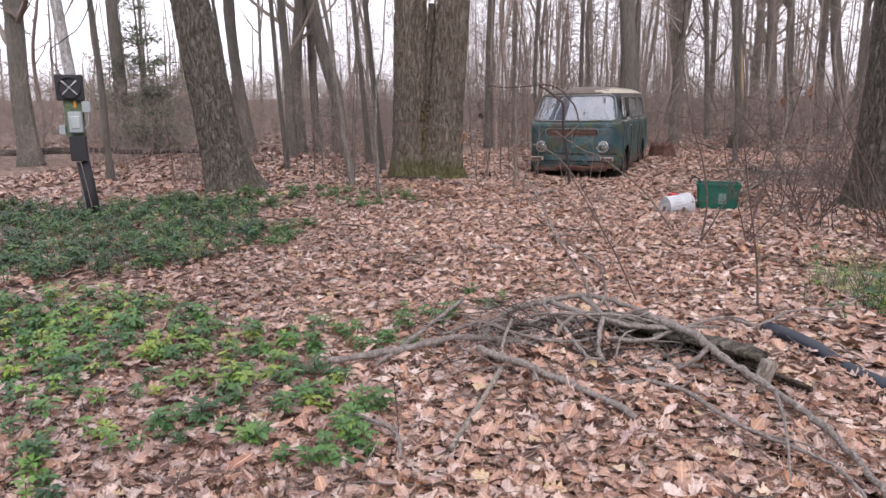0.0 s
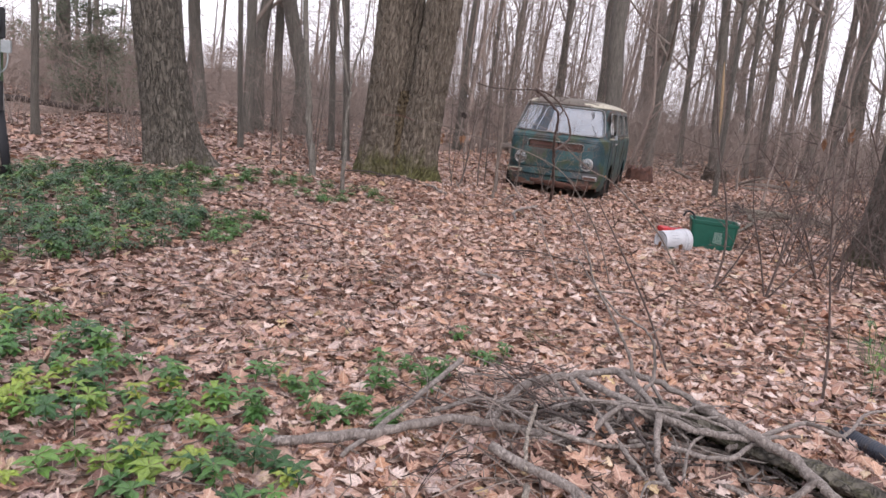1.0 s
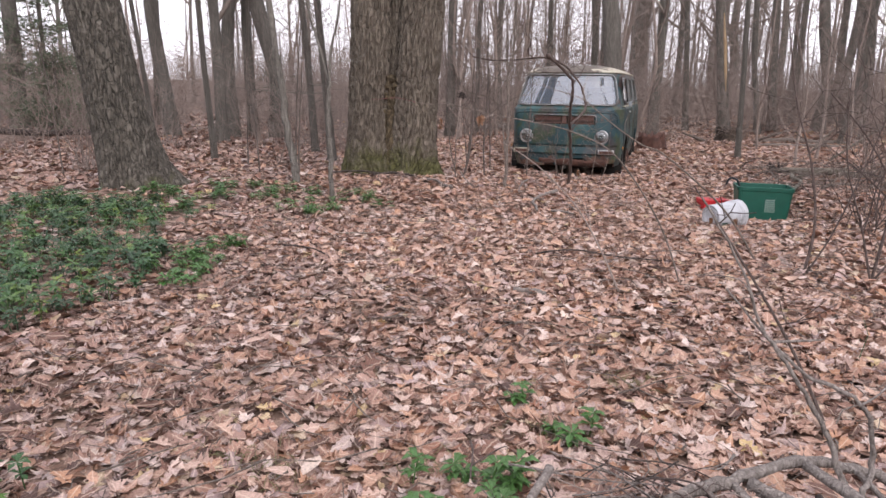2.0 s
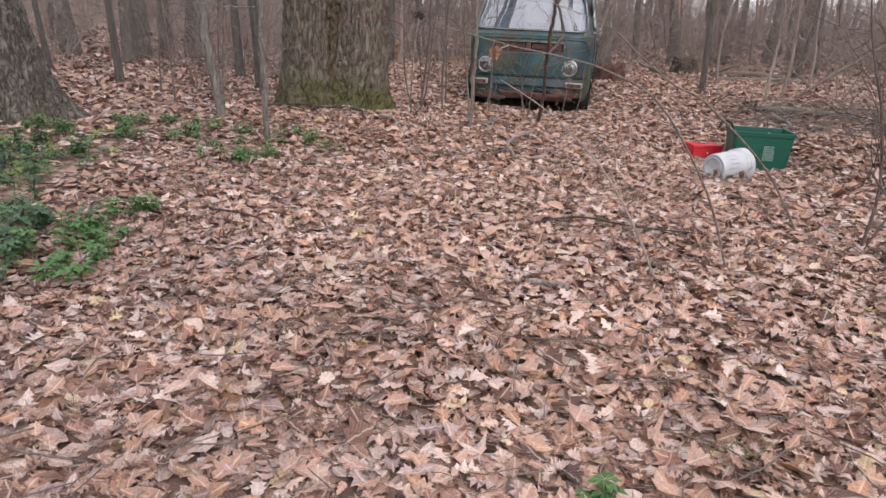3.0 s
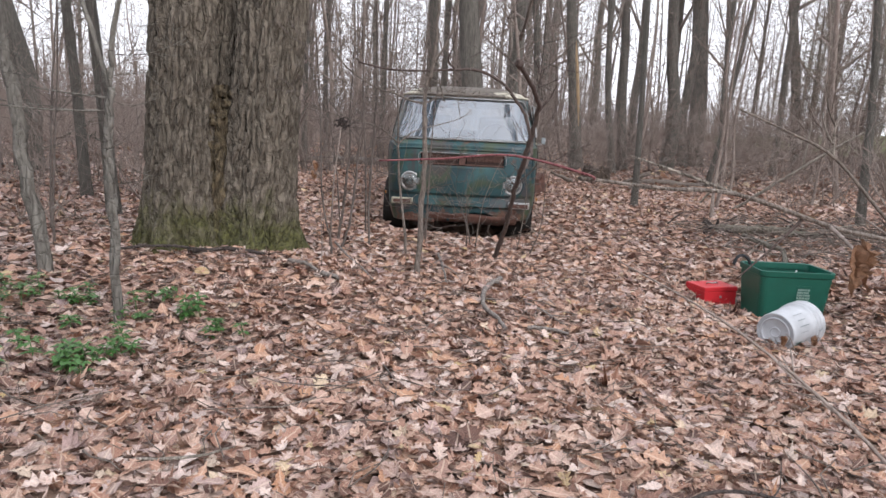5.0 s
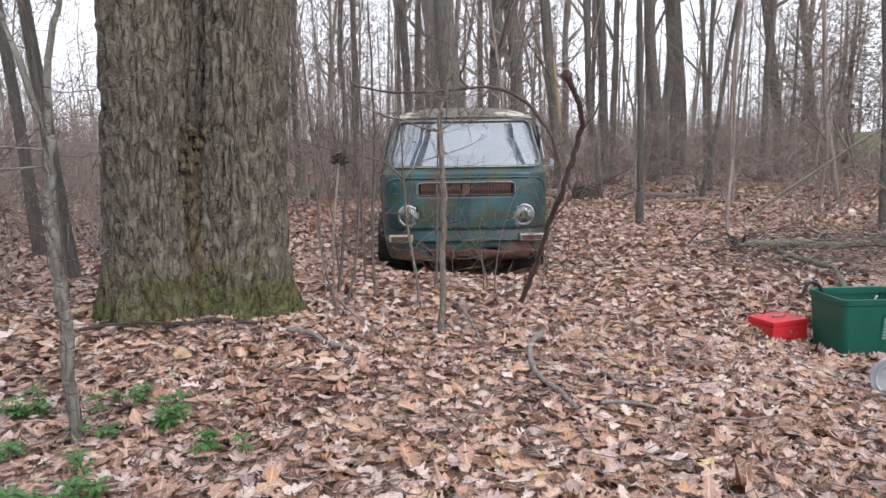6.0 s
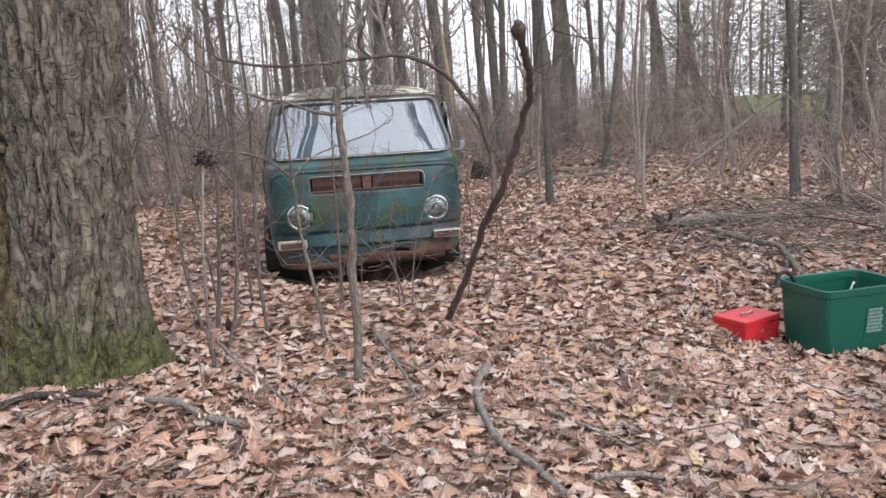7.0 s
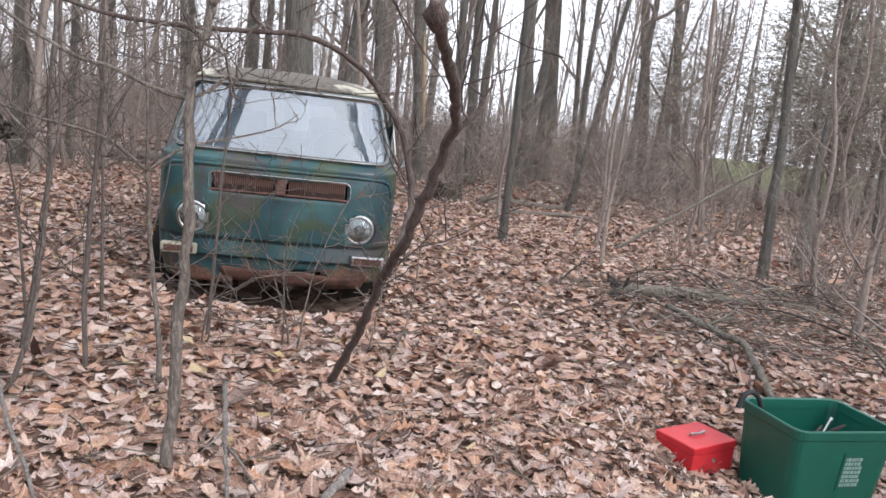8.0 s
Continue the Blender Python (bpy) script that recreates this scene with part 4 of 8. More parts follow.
def young_tree(seed, height, r, name="young_tree"):
    rng = random.Random(seed)
    t = tagged(empty(name), "slender bare young tree with fine twigs", "tree", "young trees")
    s, pts, rad = trunk_soup(rng, height, r, 7, 0.25, 0.25)
    s.link("trunk", BRUSH, t)
    c = Soup()
    for k in range(17):
        z = 0.7 + (height * 0.97 - 0.7) * k / 17
        i = min(range(len(pts)), key=lambda j: abs(pts[j][2] - z))
        limb(c, rng, (pts[i][0], pts[i][1], z), rand_dir(rng, rng.uniform(0.3, 1.1)), (0.5 + 0.2 * (height - z)) * rng.uniform(0.7, 1.25), max(rad[i] * 0.45, 0.006), 2, 3, 0.25, 3)
    c.link("crown", BRUSH, t)
    return t


def shrub(seed, height, name="bare_shrub", stems=9, mat=BRUSH):
    rng = random.Random(seed)
    c = Soup()
    for k in range(stems):
        limb(c, rng, (rng.uniform(-0.25, 0.25), rng.uniform(-0.25, 0.25), -0.04), Vector((rng.uniform(-0.5, 0.5), rng.uniform(-0.5, 0.5), 1.0)), height * rng.uniform(0.6, 1.1), rng.uniform(0.006, 0.013), 2, 4, 0.2, 3, 0.7)
    return tagged(c.link(name, mat), "leafless reddish brown shrub of thin stems", "shrub", "bare shrubs")


def edge_shrubs():
    """The reddish tangle between the plastic bin and the broad oak."""
    rng = random.Random(55)
    kinds = [shrub(140 + k, 1.25 + 0.2 * k, "tangled_shrub", 6, SHRUB) for k in range(3)]
    for k, (x, y) in enumerate([(4.5, 8.9), (5.0, 9.3), (4.3, 9.9), (4.9, 8.2), (5.3, 8.8), (4.6, 7.5), (5.2, 7.7), (4.75, 10.4)]):
        m = tree_pose(x, y, rng.uniform(0.8, 1.2), rng.uniform(-0.1, 0.1), rng.uniform(-0.1, 0.1), rng.uniform(0, 360), rng.uniform(0.8, 1.1))
        ob = kinds[k] if k < 3 else scaled_copy(kinds[k % 3], m)
        ob.matrix_basis = m


edge_shrubs()


def build_understory():
    rng = random.Random(5)
    young = [young_tree(60 + k, 5.5 + k, 0.045 + 0.006 * k) for k in range(4)]
    bushes = [shrub(80 + k, 1.2 + 0.28 * k) for k in range(5)]

    def open_ground(x, y):
        return (math.hypot((x - 0.5) / 1.0, (y - 6) / 1.6) < 4.6) or (0.2 < x < 7.5 and 11 < y < 20.5) or (-2.2 < x < 5.0 and -3 < y < 13.2) or (math.hypot(x - 36, y - 34) < 14)

    done = {"y": 0, "b": 0}
    while done["y"] < 205:
        a, r = rng.uniform(-1.5, 1.75), 11 + 34 * rng.random() ** 0.8
        x, y = 0.5 + r * math.sin(a), 6 + r * math.cos(a)
        if radians(27) < math.atan2(x - 0.4, y - 9.4) < radians(47) and rng.random() < 0.8:
            continue
        if -0.75 < math.atan2(x - 0.7, y) < -0.1 and rng.random() < 0.7:
            continue
        if x > 4 and y < 18:
            continue
        if open_ground(x, y) or r < 11 or (abs(math.atan2(x - 0.4, y - 9.4) - radians(54)) < 0.03 and r > 18):
            continue
        m = tree_pose(x, y, rng.uniform(0.75, 1.25), rng.uniform(-0.12, 0.12), rng.uniform(-0.1, 0.1), rng.uniform(0, 360), rng.uniform(0.7, 1.25))
        k = young[done["y"] % 4]
        ob = k if done["y"] < 4 else scaled_copy(k, m)
        ob.matrix_basis = m
        done["y"] += 1
    for i, (x, y, h) in enumerate([(6.3, 15.9, 0.6), (7.3, 17.2, 0.75), (7.9, 14.2, 0.55), (9.2, 13.6, 0.6), (9.8, 17.8, 0.8), (8.8, 18.9, 0.7), (10.8, 14.6, 0.6), (6.9, 13.1, 0.5), (12.0, 17.0, 0.8), (7.0, 19.3, 0.6), (5.9, 12.2, 0.45)]):
        m = tree_pose(x, y, 0.6, rng.uniform(-0.1, 0.1), rng.uniform(-0.1, 0.1), rng.uniform(0, 360), h)
        scaled_copy(young[i % 4], m)
    while done["b"] < 300:
        a, r = rng.uniform(-1.7, 1.7), 7.5 + 28 * rng.random() ** 0.75
        x, y = 0.5 + r * math.sin(a), 6 + r * math.cos(a)
        if open_ground(x, y) or (x > -6 and x < -1.5 and y < 11.0) or (x < -1 and y < 11.5):
            continue
        m = tree_pose(x, y, rng.uniform(0.8, 1.4), rng.uniform(-0.1, 0.1), rng.uniform(-0.1, 0.1), rng.uniform(0, 360), rng.uniform(0.7, 1.2))
        k = bushes[done["b"] % 5]
        ob = k if done["b"] < 5 else scaled_copy(k, m)
        ob.matrix_basis = m
        done["b"] += 1


build_understory()


def far_woods():
    rng = random.Random(31)
    s = Soup()
    # full ring; its unseen rear part is added to close light and reflections
    for k in range(1100):
        a, r = rng.uniform(0, 2 * math.pi), rng.uniform(58, 150)
        x, y = r * math.sin(a), 7 + r * math.cos(a)
        if abs(math.atan2(x - 0.4, y - 9.4) - radians(54)) < 0.05 and r < 75:
            continue
        z, h, w = ground_z(x, y) - 0.3, rng.uniform(10, 20), rng.uniform(0.05, 0.16)
        if -0.8 < math.atan2(x - 0.7, y) < -0.12:
            h *= rng.choice([0.25, 0.3, 0.45, 0.9])
        lx, ly = rng.uniform(-0.06, 0.06), rng.uniform(-0.06, 0.06)
        s.tube([(x, y, z), (x + lx * h * 0.5, y + ly * h * 0.5, z + h * 0.5), (x + lx * h, y + ly * h, z + h)], [w, w * 0.7, w * 0.2], 5, False)
        for j in range(9):
            hz = rng.uniform(0.5, h)
            d = rand_dir(rng, rng.uniform(0.1, 0.9)) * rng.uniform(1.2, 3.5)
            p = Vector((x + lx * hz, y + ly * hz, z + hz))
            q = p + d * 0.6 + Vector((0, 0, rng.uniform(-0.2, 0.4)))
            s.tube([p, q, p + d + Vector((rng.uniform(-0.5, 0.5), rng.uniform(-0.5, 0.5), 0.5))], [0.035, 0.022, 0.008], 3, False)
    tagged(s.link("far_woods", BARK_FOREST), "distant bare woodland closing the view", "woods", "", "stuff")
    b = Soup()
    for k in range(3300):
        a, r = rng.uniform(-2.1, 2.1), rng.uniform(22, 75)
        x, y = r * math.sin(a), 7 + r * math.cos(a)
        if abs(math.atan2(x - 0.2, y - 9.0) - radians(52)) < 0.07 and r > 19:
            continue
        z = ground_z(x, y) - 0.05
        for j in range(3):
            d = Vector((rng.uniform(-0.5, 0.5), rng.uniform(-0.5, 0.5), 1)) * rng.uniform(0.9, 2.4)
            p = Vector((x + rng.uniform(-0.4, 0.4), y + rng.uniform(-0.4, 0.4), z))
            mid = p + d * 0.5 + Vector((rng.uniform(-0.2, 0.2), rng.uniform(-0.2, 0.2), 0))
            b.tube([p, mid, p + d], [0.012, 0.009, 0.004], 3, False)
            b.tube([mid, mid + Vector((rng.uniform(-0.6, 0.6), rng.uniform(-0.6, 0.6), rng.uniform(0.1, 0.7)))], [0.007, 0.003], 3, False)
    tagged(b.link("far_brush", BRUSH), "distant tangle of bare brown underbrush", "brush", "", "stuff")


far_woods()


def tri_mesh(name, v, mat):
    me = bpy.data.meshes.new(name)
    n = len(v) // 3
    me.vertices.add(len(v))
    me.vertices.foreach_set("co", np.ascontiguousarray(v, dtype=np.float32).ravel())
    me.loops.add(n * 3)
    me.loops.foreach_set("vertex_index", np.arange(n * 3, dtype=np.int32))
    me.polygons.add(n)
    me.polygons.foreach_set("loop_start", np.arange(0, n * 3, 3, dtype=np.int32))
    me.update(calc_edges=True)
    me.materials.append(mat)
    return new(name, me)


def far_twigs():
    """The fine mesh of bare twigs between the far trunks."""
    rng = np.random.default_rng(19)
    n = 460000
    a = rng.uniform(-1.75, 1.95, n)
    r = 19 + 58 * rng.random(n) ** 0.85
    x, y = r * np.sin(a), 7 + r * np.cos(a)
    clump = np.array([noise.noise(Vector((p * 0.35, q * 0.35, 2.0))) for p, q in zip(x, y)])
    z = 0.1 + 13.0 * rng.random(n) ** 1.5
    west = np.arctan2(x - 0.7, y)
    lawn = (np.abs(np.arctan2(x - 0.2, y - 9.0) - radians(52)) < 0.07) & (z < 1.6)
    thin = lawn | (west > -0.8) & (west < -0.1) & (rng.random(n) < 0.8) & (z > 2.3)
    thin |= (np.abs(np.arctan2(x - 0.4, y - 9.4) - radians(37)) < radians(9)) & (rng.random(n) < 0.82) & (z > 2.0)
    keep = ~thin & (rng.random(n) < 0.62 + 0.9 * clump) & (np.hypot(x - 36, y - 34) > 14) & ~((np.abs(x - 3.5) < 3.2) & (y < 22))
    x, y, z = x[keep], y[keep], z[keep]
    k = 30000
    a = rng.uniform(radians(37), radians(75), k)
    r = rng.uniform(15, 36, k)
    keep = ~((np.abs(a - radians(52)) < 0.07) & (rng.random(k) < 0.6))
    x = np.concatenate([x, (0.3 + r * np.sin(a))[keep]])
    y = np.concatenate([y, (9.0 + r * np.cos(a))[keep]])
    z = np.concatenate([z, (0.05 + 7.0 * rng.random(k) ** 1.35)[keep]])
    extra = np.count_nonzero(keep)
    k = 25000
    a, r = rng.uniform(radians(-24), radians(22), k), rng.uniform(11, 30, k)
    keep = ~((a > radians(-2)) & (r < 13.5))
    x = np.concatenate([x, (0.2 + r * np.sin(a))[keep]])
    y = np.concatenate([y, (9.0 + r * np.cos(a))[keep]])
    z = np.concatenate([z, (0.1 + 8.0 * rng.random(k) ** 1.2)[keep]])
    extra += np.count_nonzero(keep)
    k = 9000
    a, r = rng.uniform(radians(-40), radians(-3), k), rng.uniform(17, 34, k)
    keep = np.hypot(0.7 + r * np.sin(a) + 3.7, r * np.cos(a) - 11.8) > 1.6
    x = np.concatenate([x, (0.7 + r * np.sin(a))[keep]])
    y = np.concatenate([y, (r * np.cos(a))[keep]])
    z = np.concatenate([z, (0.03 + 1.9 * rng.random(k) ** 1.3)[keep]])
    extra += np.count_nonzero(keep)
    k = 5000
    a, r = rng.uniform(radians(13), radians(35), k), rng.uniform(19, 42, k)
    x = np.concatenate([x, 0.7 + r * np.sin(a)])
    y = np.concatenate([y, r * np.cos(a)])
    z = np.concatenate([z, 0.8 + 9.5 * rng.random(k)])
    extra += k
    k = 8000
    a, r = rng.uniform(radians(4), radians(30), k), rng.uniform(21, 34, k)
    x = np.concatenate([x, 0.8 + r * np.sin(a)])
    y = np.concatenate([y, r * np.cos(a)])
    z = np.concatenate([z, 0.03 + 1.7 * rng.random(k) ** 1.2])
    extra += k
    k = 4500
    x = np.concatenate([x, rng.uniform(7.0, 18.0, k)])
    y = np.concatenate([y, rng.uniform(19.0, 31.0, k)])
    z = np.concatenate([z, 1.2 + 8.5 * rng.random(k)])
    extra += k
    n = len(x)
    d = rng.normal(0, 1, (n, 3))
    d[:, 2] = np.abs(d[:, 2]) * 0.9
    d /= np.linalg.norm(d, axis=1)[:, None]
    side = np.cross(d, rng.normal(0, 1, (n, 3)))
    side /= np.linalg.norm(side, axis=1)[:, None]
    L = rng.uniform(0.5, 1.7, n)[:, None]
    w = rng.uniform(0.004, 0.013, n)[:, None]
    w[-extra:] *= 0.42
    c = np.column_stack([x, y, z + 0.012 * np.maximum(0, np.hypot(x, y - 8) - 16)])
    v = np.stack([c - side * w, c + side * w, c + d * L], 1).reshape(-1, 3)
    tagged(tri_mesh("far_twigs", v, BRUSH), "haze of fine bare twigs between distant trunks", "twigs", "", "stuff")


far_twigs()


def conifer(seed, height, wide, name, mat, label, first=0.3, droop=-0.15, density=1.0, fuzz=0.07):
    rng = random.Random(seed)
    t = tagged(empty(name), label, "tree", "conifers")
    s, pts, rad = trunk_soup(rng, height, 0.02 + height * 0.013, 8, 0.05, 0.3)
    s.link("trunk", BARK_FOREST, t)
    wood, green = Soup(), Soup()
    rows = int(height * 3.2)
    for k in range(rows):
        z = first + (height - first) * (k / rows)
        reach = wide * (1 - (k / rows)) ** 0.8 * rng.uniform(0.55, 1.15) + 0.12
        a0 = rng.uniform(0, 6.28)
        for j in range(7):
            a = a0 + j * 0.9 + rng.uniform(-0.4, 0.4)
            z += rng.uniform(-0.12, 0.12)
            dr = droop + rng.uniform(-0.22, 0.22)
            d = Vector((math.cos(a), math.sin(a), 0))
            ends = [Vector((0, 0, z)) + d * reach * u + Vector((0, 0, dr * reach * u + 0.35 * dr * reach * u * u + 0.25 * reach * u * u * u)) for u in (0, 0.35, 0.7, 1.0)]
            wood.tube(ends, [0.014, 0.01, 0.006, 0.003], 3, False)
            tufts = max(4, int(reach * 11 * density))
            for q in range(tufts):
                u = 0.18 + 0.82 * (q + rng.random()) / tufts
                i = min(2, int(u * 3))
                c = ends[i].lerp(ends[i + 1], min(1, u * 3 - i)) + Vector((rng.gauss(0, fuzz), rng.gauss(0, fuzz), rng.gauss(0, fuzz * 0.8)))
                for h in range(7):
                    w = Vector((rng.uniform(-1, 1), rng.uniform(-1, 1), rng.uniform(-0.35, 0.6))) + d * 0.7
                    w = w.normalized() * rng.uniform(0.10, 0.24)
                    sidev = w.cross(Vector((rng.uniform(-1, 1), rng.uniform(-1, 1), 1))).normalized() * 0.013
                    green.add([c - sidev, c + sidev, c + w], [(0, 1, 2)])
    tagged(wood.link("limb", TWIG, t), "", "", "", "stuff")
    tagged(green.link("foliage", mat, t, "", False), "", "", "", "stuff")
    return t


def build_conifers():
    rng = random.Random(77)
    pine = conifer(1, 4.5, 2.1, "pine_tree", NEEDLE, "green pine with spreading layered limbs", 0.5, 0.05, 1.1, 0.10)
    pine.matrix_basis = tree_pose(-10.65, 22.2, 1.0, 0, 0, 20, 1.0)
    cedar = conifer(2, 2.1, 1.15, "cedar_bush", NEEDLE, "dark green evergreen bush under bare trees", 0.15, -0.05, 2.6, 0.12)
    cedar.matrix_basis = tree_pose(-8.95, 19.6, 1.0, 0, 0, 70, 1.0)
    hemlock = conifer(3, 6.5, 1.7, "hemlock_tree", NEEDLE_HAZED, "olive brown conifer with drooping dull foliage", 1.5, -0.12, 0.9, 0.30)
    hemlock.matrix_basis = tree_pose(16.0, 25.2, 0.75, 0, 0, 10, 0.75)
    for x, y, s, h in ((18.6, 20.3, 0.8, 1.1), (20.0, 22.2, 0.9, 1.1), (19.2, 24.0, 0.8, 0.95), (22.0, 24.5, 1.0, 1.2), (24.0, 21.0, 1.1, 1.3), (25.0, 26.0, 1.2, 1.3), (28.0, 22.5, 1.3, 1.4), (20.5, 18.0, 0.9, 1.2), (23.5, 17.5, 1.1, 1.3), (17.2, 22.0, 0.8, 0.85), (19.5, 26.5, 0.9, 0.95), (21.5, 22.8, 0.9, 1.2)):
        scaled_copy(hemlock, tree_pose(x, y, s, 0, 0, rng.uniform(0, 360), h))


build_conifers()


# ---- the three near trees, with furrowed bark ----
def bark_trunk(seed, base, top, r_base, r_top, flare, sides=210, rows=200, roots=5, plates=0.030, below=0.35, root=None):
    """A thick trunk as a fine mesh whose bark stands up in long broken plates."""
    rng = random.Random(seed)
    base, top = Vector(base), Vector(top)
    s = Soup()
    off = rng.uniform(0, 30)
    length = (top - base).length
    phase = [rng.uniform(0, 6.28) for _ in range(3)]
    for j in range(rows + 1):
        t = (j / rows) ** 1.9
        z = length * t
        c = base.lerp(top, t) - Vector((0, 0, below * (1 - t)))
        r0 = r_base + (r_top - r_base) * t
        fl = math.exp(-z / 0.31)
        for k in range(sides):
            a = 2 * math.pi * k / sides
            ca, sa = math.cos(a), math.sin(a)
            r = r0 * (1 + flare * fl * (0.75 + 0.45 * math.cos(roots * a + phase[0]) + 0.2 * math.cos((roots + 3) * a + phase[1])))
            if root:
                near = max(0.0, math.cos(a - root[0])) ** 5
                r *= 1 + root[1] * near * (math.exp(-z / 0.20) + 0.35 * math.exp(-z / 0.7))
            r *= 1 + 0.04 * math.cos(2 * a + phase[2]) + 0.03 * noise.noise(Vector((ca * 1.5, sa * 1.5, z * 0.8 + off)))
            warp = 0.5 * noise.noise(Vector((ca * 2.2, sa * 2.2, z * 2.0 + off)))
            q = Vector((ca * r0 / 0.052, sa * r0 / 0.052, z / 0.17 + off))
            ridge = noise.noise(Vector((q.x + warp * 2, q.y + warp * 2, q.z * 0.6)))
            crack = noise.noise(Vector((q.x * 0.7 + 9, q.y * 0.7, q.z * 1.25)))
            fine = noise.noise(Vector((q.x * 2.2, q.y * 2.2, q.z * 3.0)))
            h = 1 - min(1.0, abs(ridge) * 3.2)
            gap = 1 - min(1.0, abs(crack) * 4.5)
            h = 0.5 - max(h * h, 0.7 * gap * gap) * 1.35 + 0.2 * ridge + 0.22 * fine
            r += plates * h
            s.v.append((c.x + ca * r, c.y + sa * r, c.z))
    for j in range(rows):
        for k in range(sides):
            a, b = j * sides + k, j * sides + (k + 1) % sides
            s.f.append((a, b, b + sides, a + sides))
    return s


def high_crown(seed, top, reach, count=9):
    rng = random.Random(seed)
    c = Soup()
    for k in range(count):
        limb(c, rng, (top[0], top[1], top[2] - 0.2 - 0.25 * k), rand_dir(rng, rng.uniform(0.5, 1.2)), reach * rng.uniform(0.7, 1.2), 0.11, 2, 6, 0.25, 5)
    return c


def near_tree(name, label, seed, base, top, r0, r1, flare, mat, **kw):
    """A big tree; its own origin lies at the foot."""
    t = tagged(empty(name, (base[0], base[1], ground_z(base[0], base[1]))), label, "tree")
    d = Vector((top[0] - base[0], top[1] - base[1], top[2]))
    bark_trunk(seed, (0, 0, 0), d, r0, r1, flare, **kw).link("trunk", mat, t)
    high_crown(seed, d, 4.0).link("crown", TWIG, t)
    return t


twin = tagged(empty("twin_oak", (-0.65, 12.8, ground_z(-0.65, 12.8))), "thick twin-stemmed oak with furrowed bark and mossy foot", "tree")
bark_trunk(3, (-0.335, 0.05, 0), (-0.20, 0.2, 9.0), 0.295, 0.20, 1.25, plates=0.038).link("trunk", BARK_OAK, twin)
bark_trunk(9, (0.225, -0.02, 0), (0.86, 0.1, 9.0), 0.275, 0.20, 1.25, plates=0.038, root=(-0.5, 0.4)).link("trunk", BARK_OAK, twin)
high_crown(5, (-0.5, 0.2, 9.0), 4.0).link("crown", TWIG, twin)
bark_trunk(29, (-0.03, 0.11, 0.0), (0.07, 0.2, 2.9), 0.235, 0.045, 0.5, 110, 120, 4, 0.03).link("trunk", BARK_OAK, twin)
burl = bark_trunk(17, (-0.03, -0.07, 0.0), (-0.04, 0.03, 1.3), 0.16, 0.10, 0.9, 80, 110, 4, 0.04)
burl.link("burl", SEAM_BARK, twin, "knobbly dark bark filling the seam between stems")


def knob(rng, at, r):
    """A lumpy outgrowth of bark."""
    bm = bmesh.new()
    bmesh.ops.create_icosphere(bm, subdivisions=3, radius=1.0)
    o = Vector((rng.uniform(0, 9), rng.uniform(0, 9), rng.uniform(0, 9)))
    for v in bm.verts:
        v.co = Vector(at) + v.co * r * (1 + 0.45 * noise.noise(v.co * 1.6 + o) + 0.3 * noise.noise(v.co * 4.0 + o))
    part("knob", bm, SEAM_BARK, twin, "", True)


rg = random.Random(23)
for k in range(16):
    z = rg.uniform(0.62, 1.28)
    knob(rg, (rg.gauss(-0.05, 0.06), -0.165 + 0.08 * z + rg.uniform(-0.03, 0.04), z), rg.uniform(0.022, 0.045))

near_tree("leaning_oak", "thick leaning oak with furrowed grey bark among groundcover", 14, (-3.76, 11.75), (-5.05, 11.85, 8.0), 0.33, 0.22, 0.75, BARK_GREY, plates=0.022, root=(0.25, 1.7))
near_tree("broad_oak", "broad grey oak trunk flaring into the leaf litter", 21, (5.70, 10.25), (5.90, 10.3, 8.0), 0.45, 0.34, 0.8, BARK_GREY, plates=0.024)


# ---- small trees in front of the van ----
def stem_thing(name, label, lines, mat, category="sapling", twigs=0, seed=1, sides=7):
    """A sapling from a list of (points, thick, thin); the first line is the stem, the others its branches."""
    rng = random.Random(seed)
    x, y, _ = lines[0][0][0]
    t = tagged(empty(name, (x, y, ground_z(x, y))), label, category)
    o = Vector((x, y, ground_z(x, y)))
    for i, (pts, a, b) in enumerate(lines):
        s = Soup()
        line = smooth_line([Vector(p) - o for p in pts], 6)
        line = [p + Vector((rng.uniform(-1, 1), rng.uniform(-1, 1), 0)) * a * 0.35 for p in line]
        if i == 0:
            line[0].z -= 0.06
        s.tube(line, [r * rng.uniform(0.9, 1.12) for r in taper(len(line), a, b)], sides)
        if twigs:
            for k in range(twigs):
                j = rng.randint(len(line) // 4, len(line) - 1)
                w = Soup()
                limb(w, rng, line[j], Vector((rng.uniform(-1, 1), rng.uniform(-0.7, 0.7), rng.uniform(-0.1, 1.0))), rng.uniform(0.2, 0.7), 0.0036, 2, 3, 0.1, 3)
                w.link("twig", mat, t)
        s.link("stem" if i == 0 else "branch", mat, t)
    return t


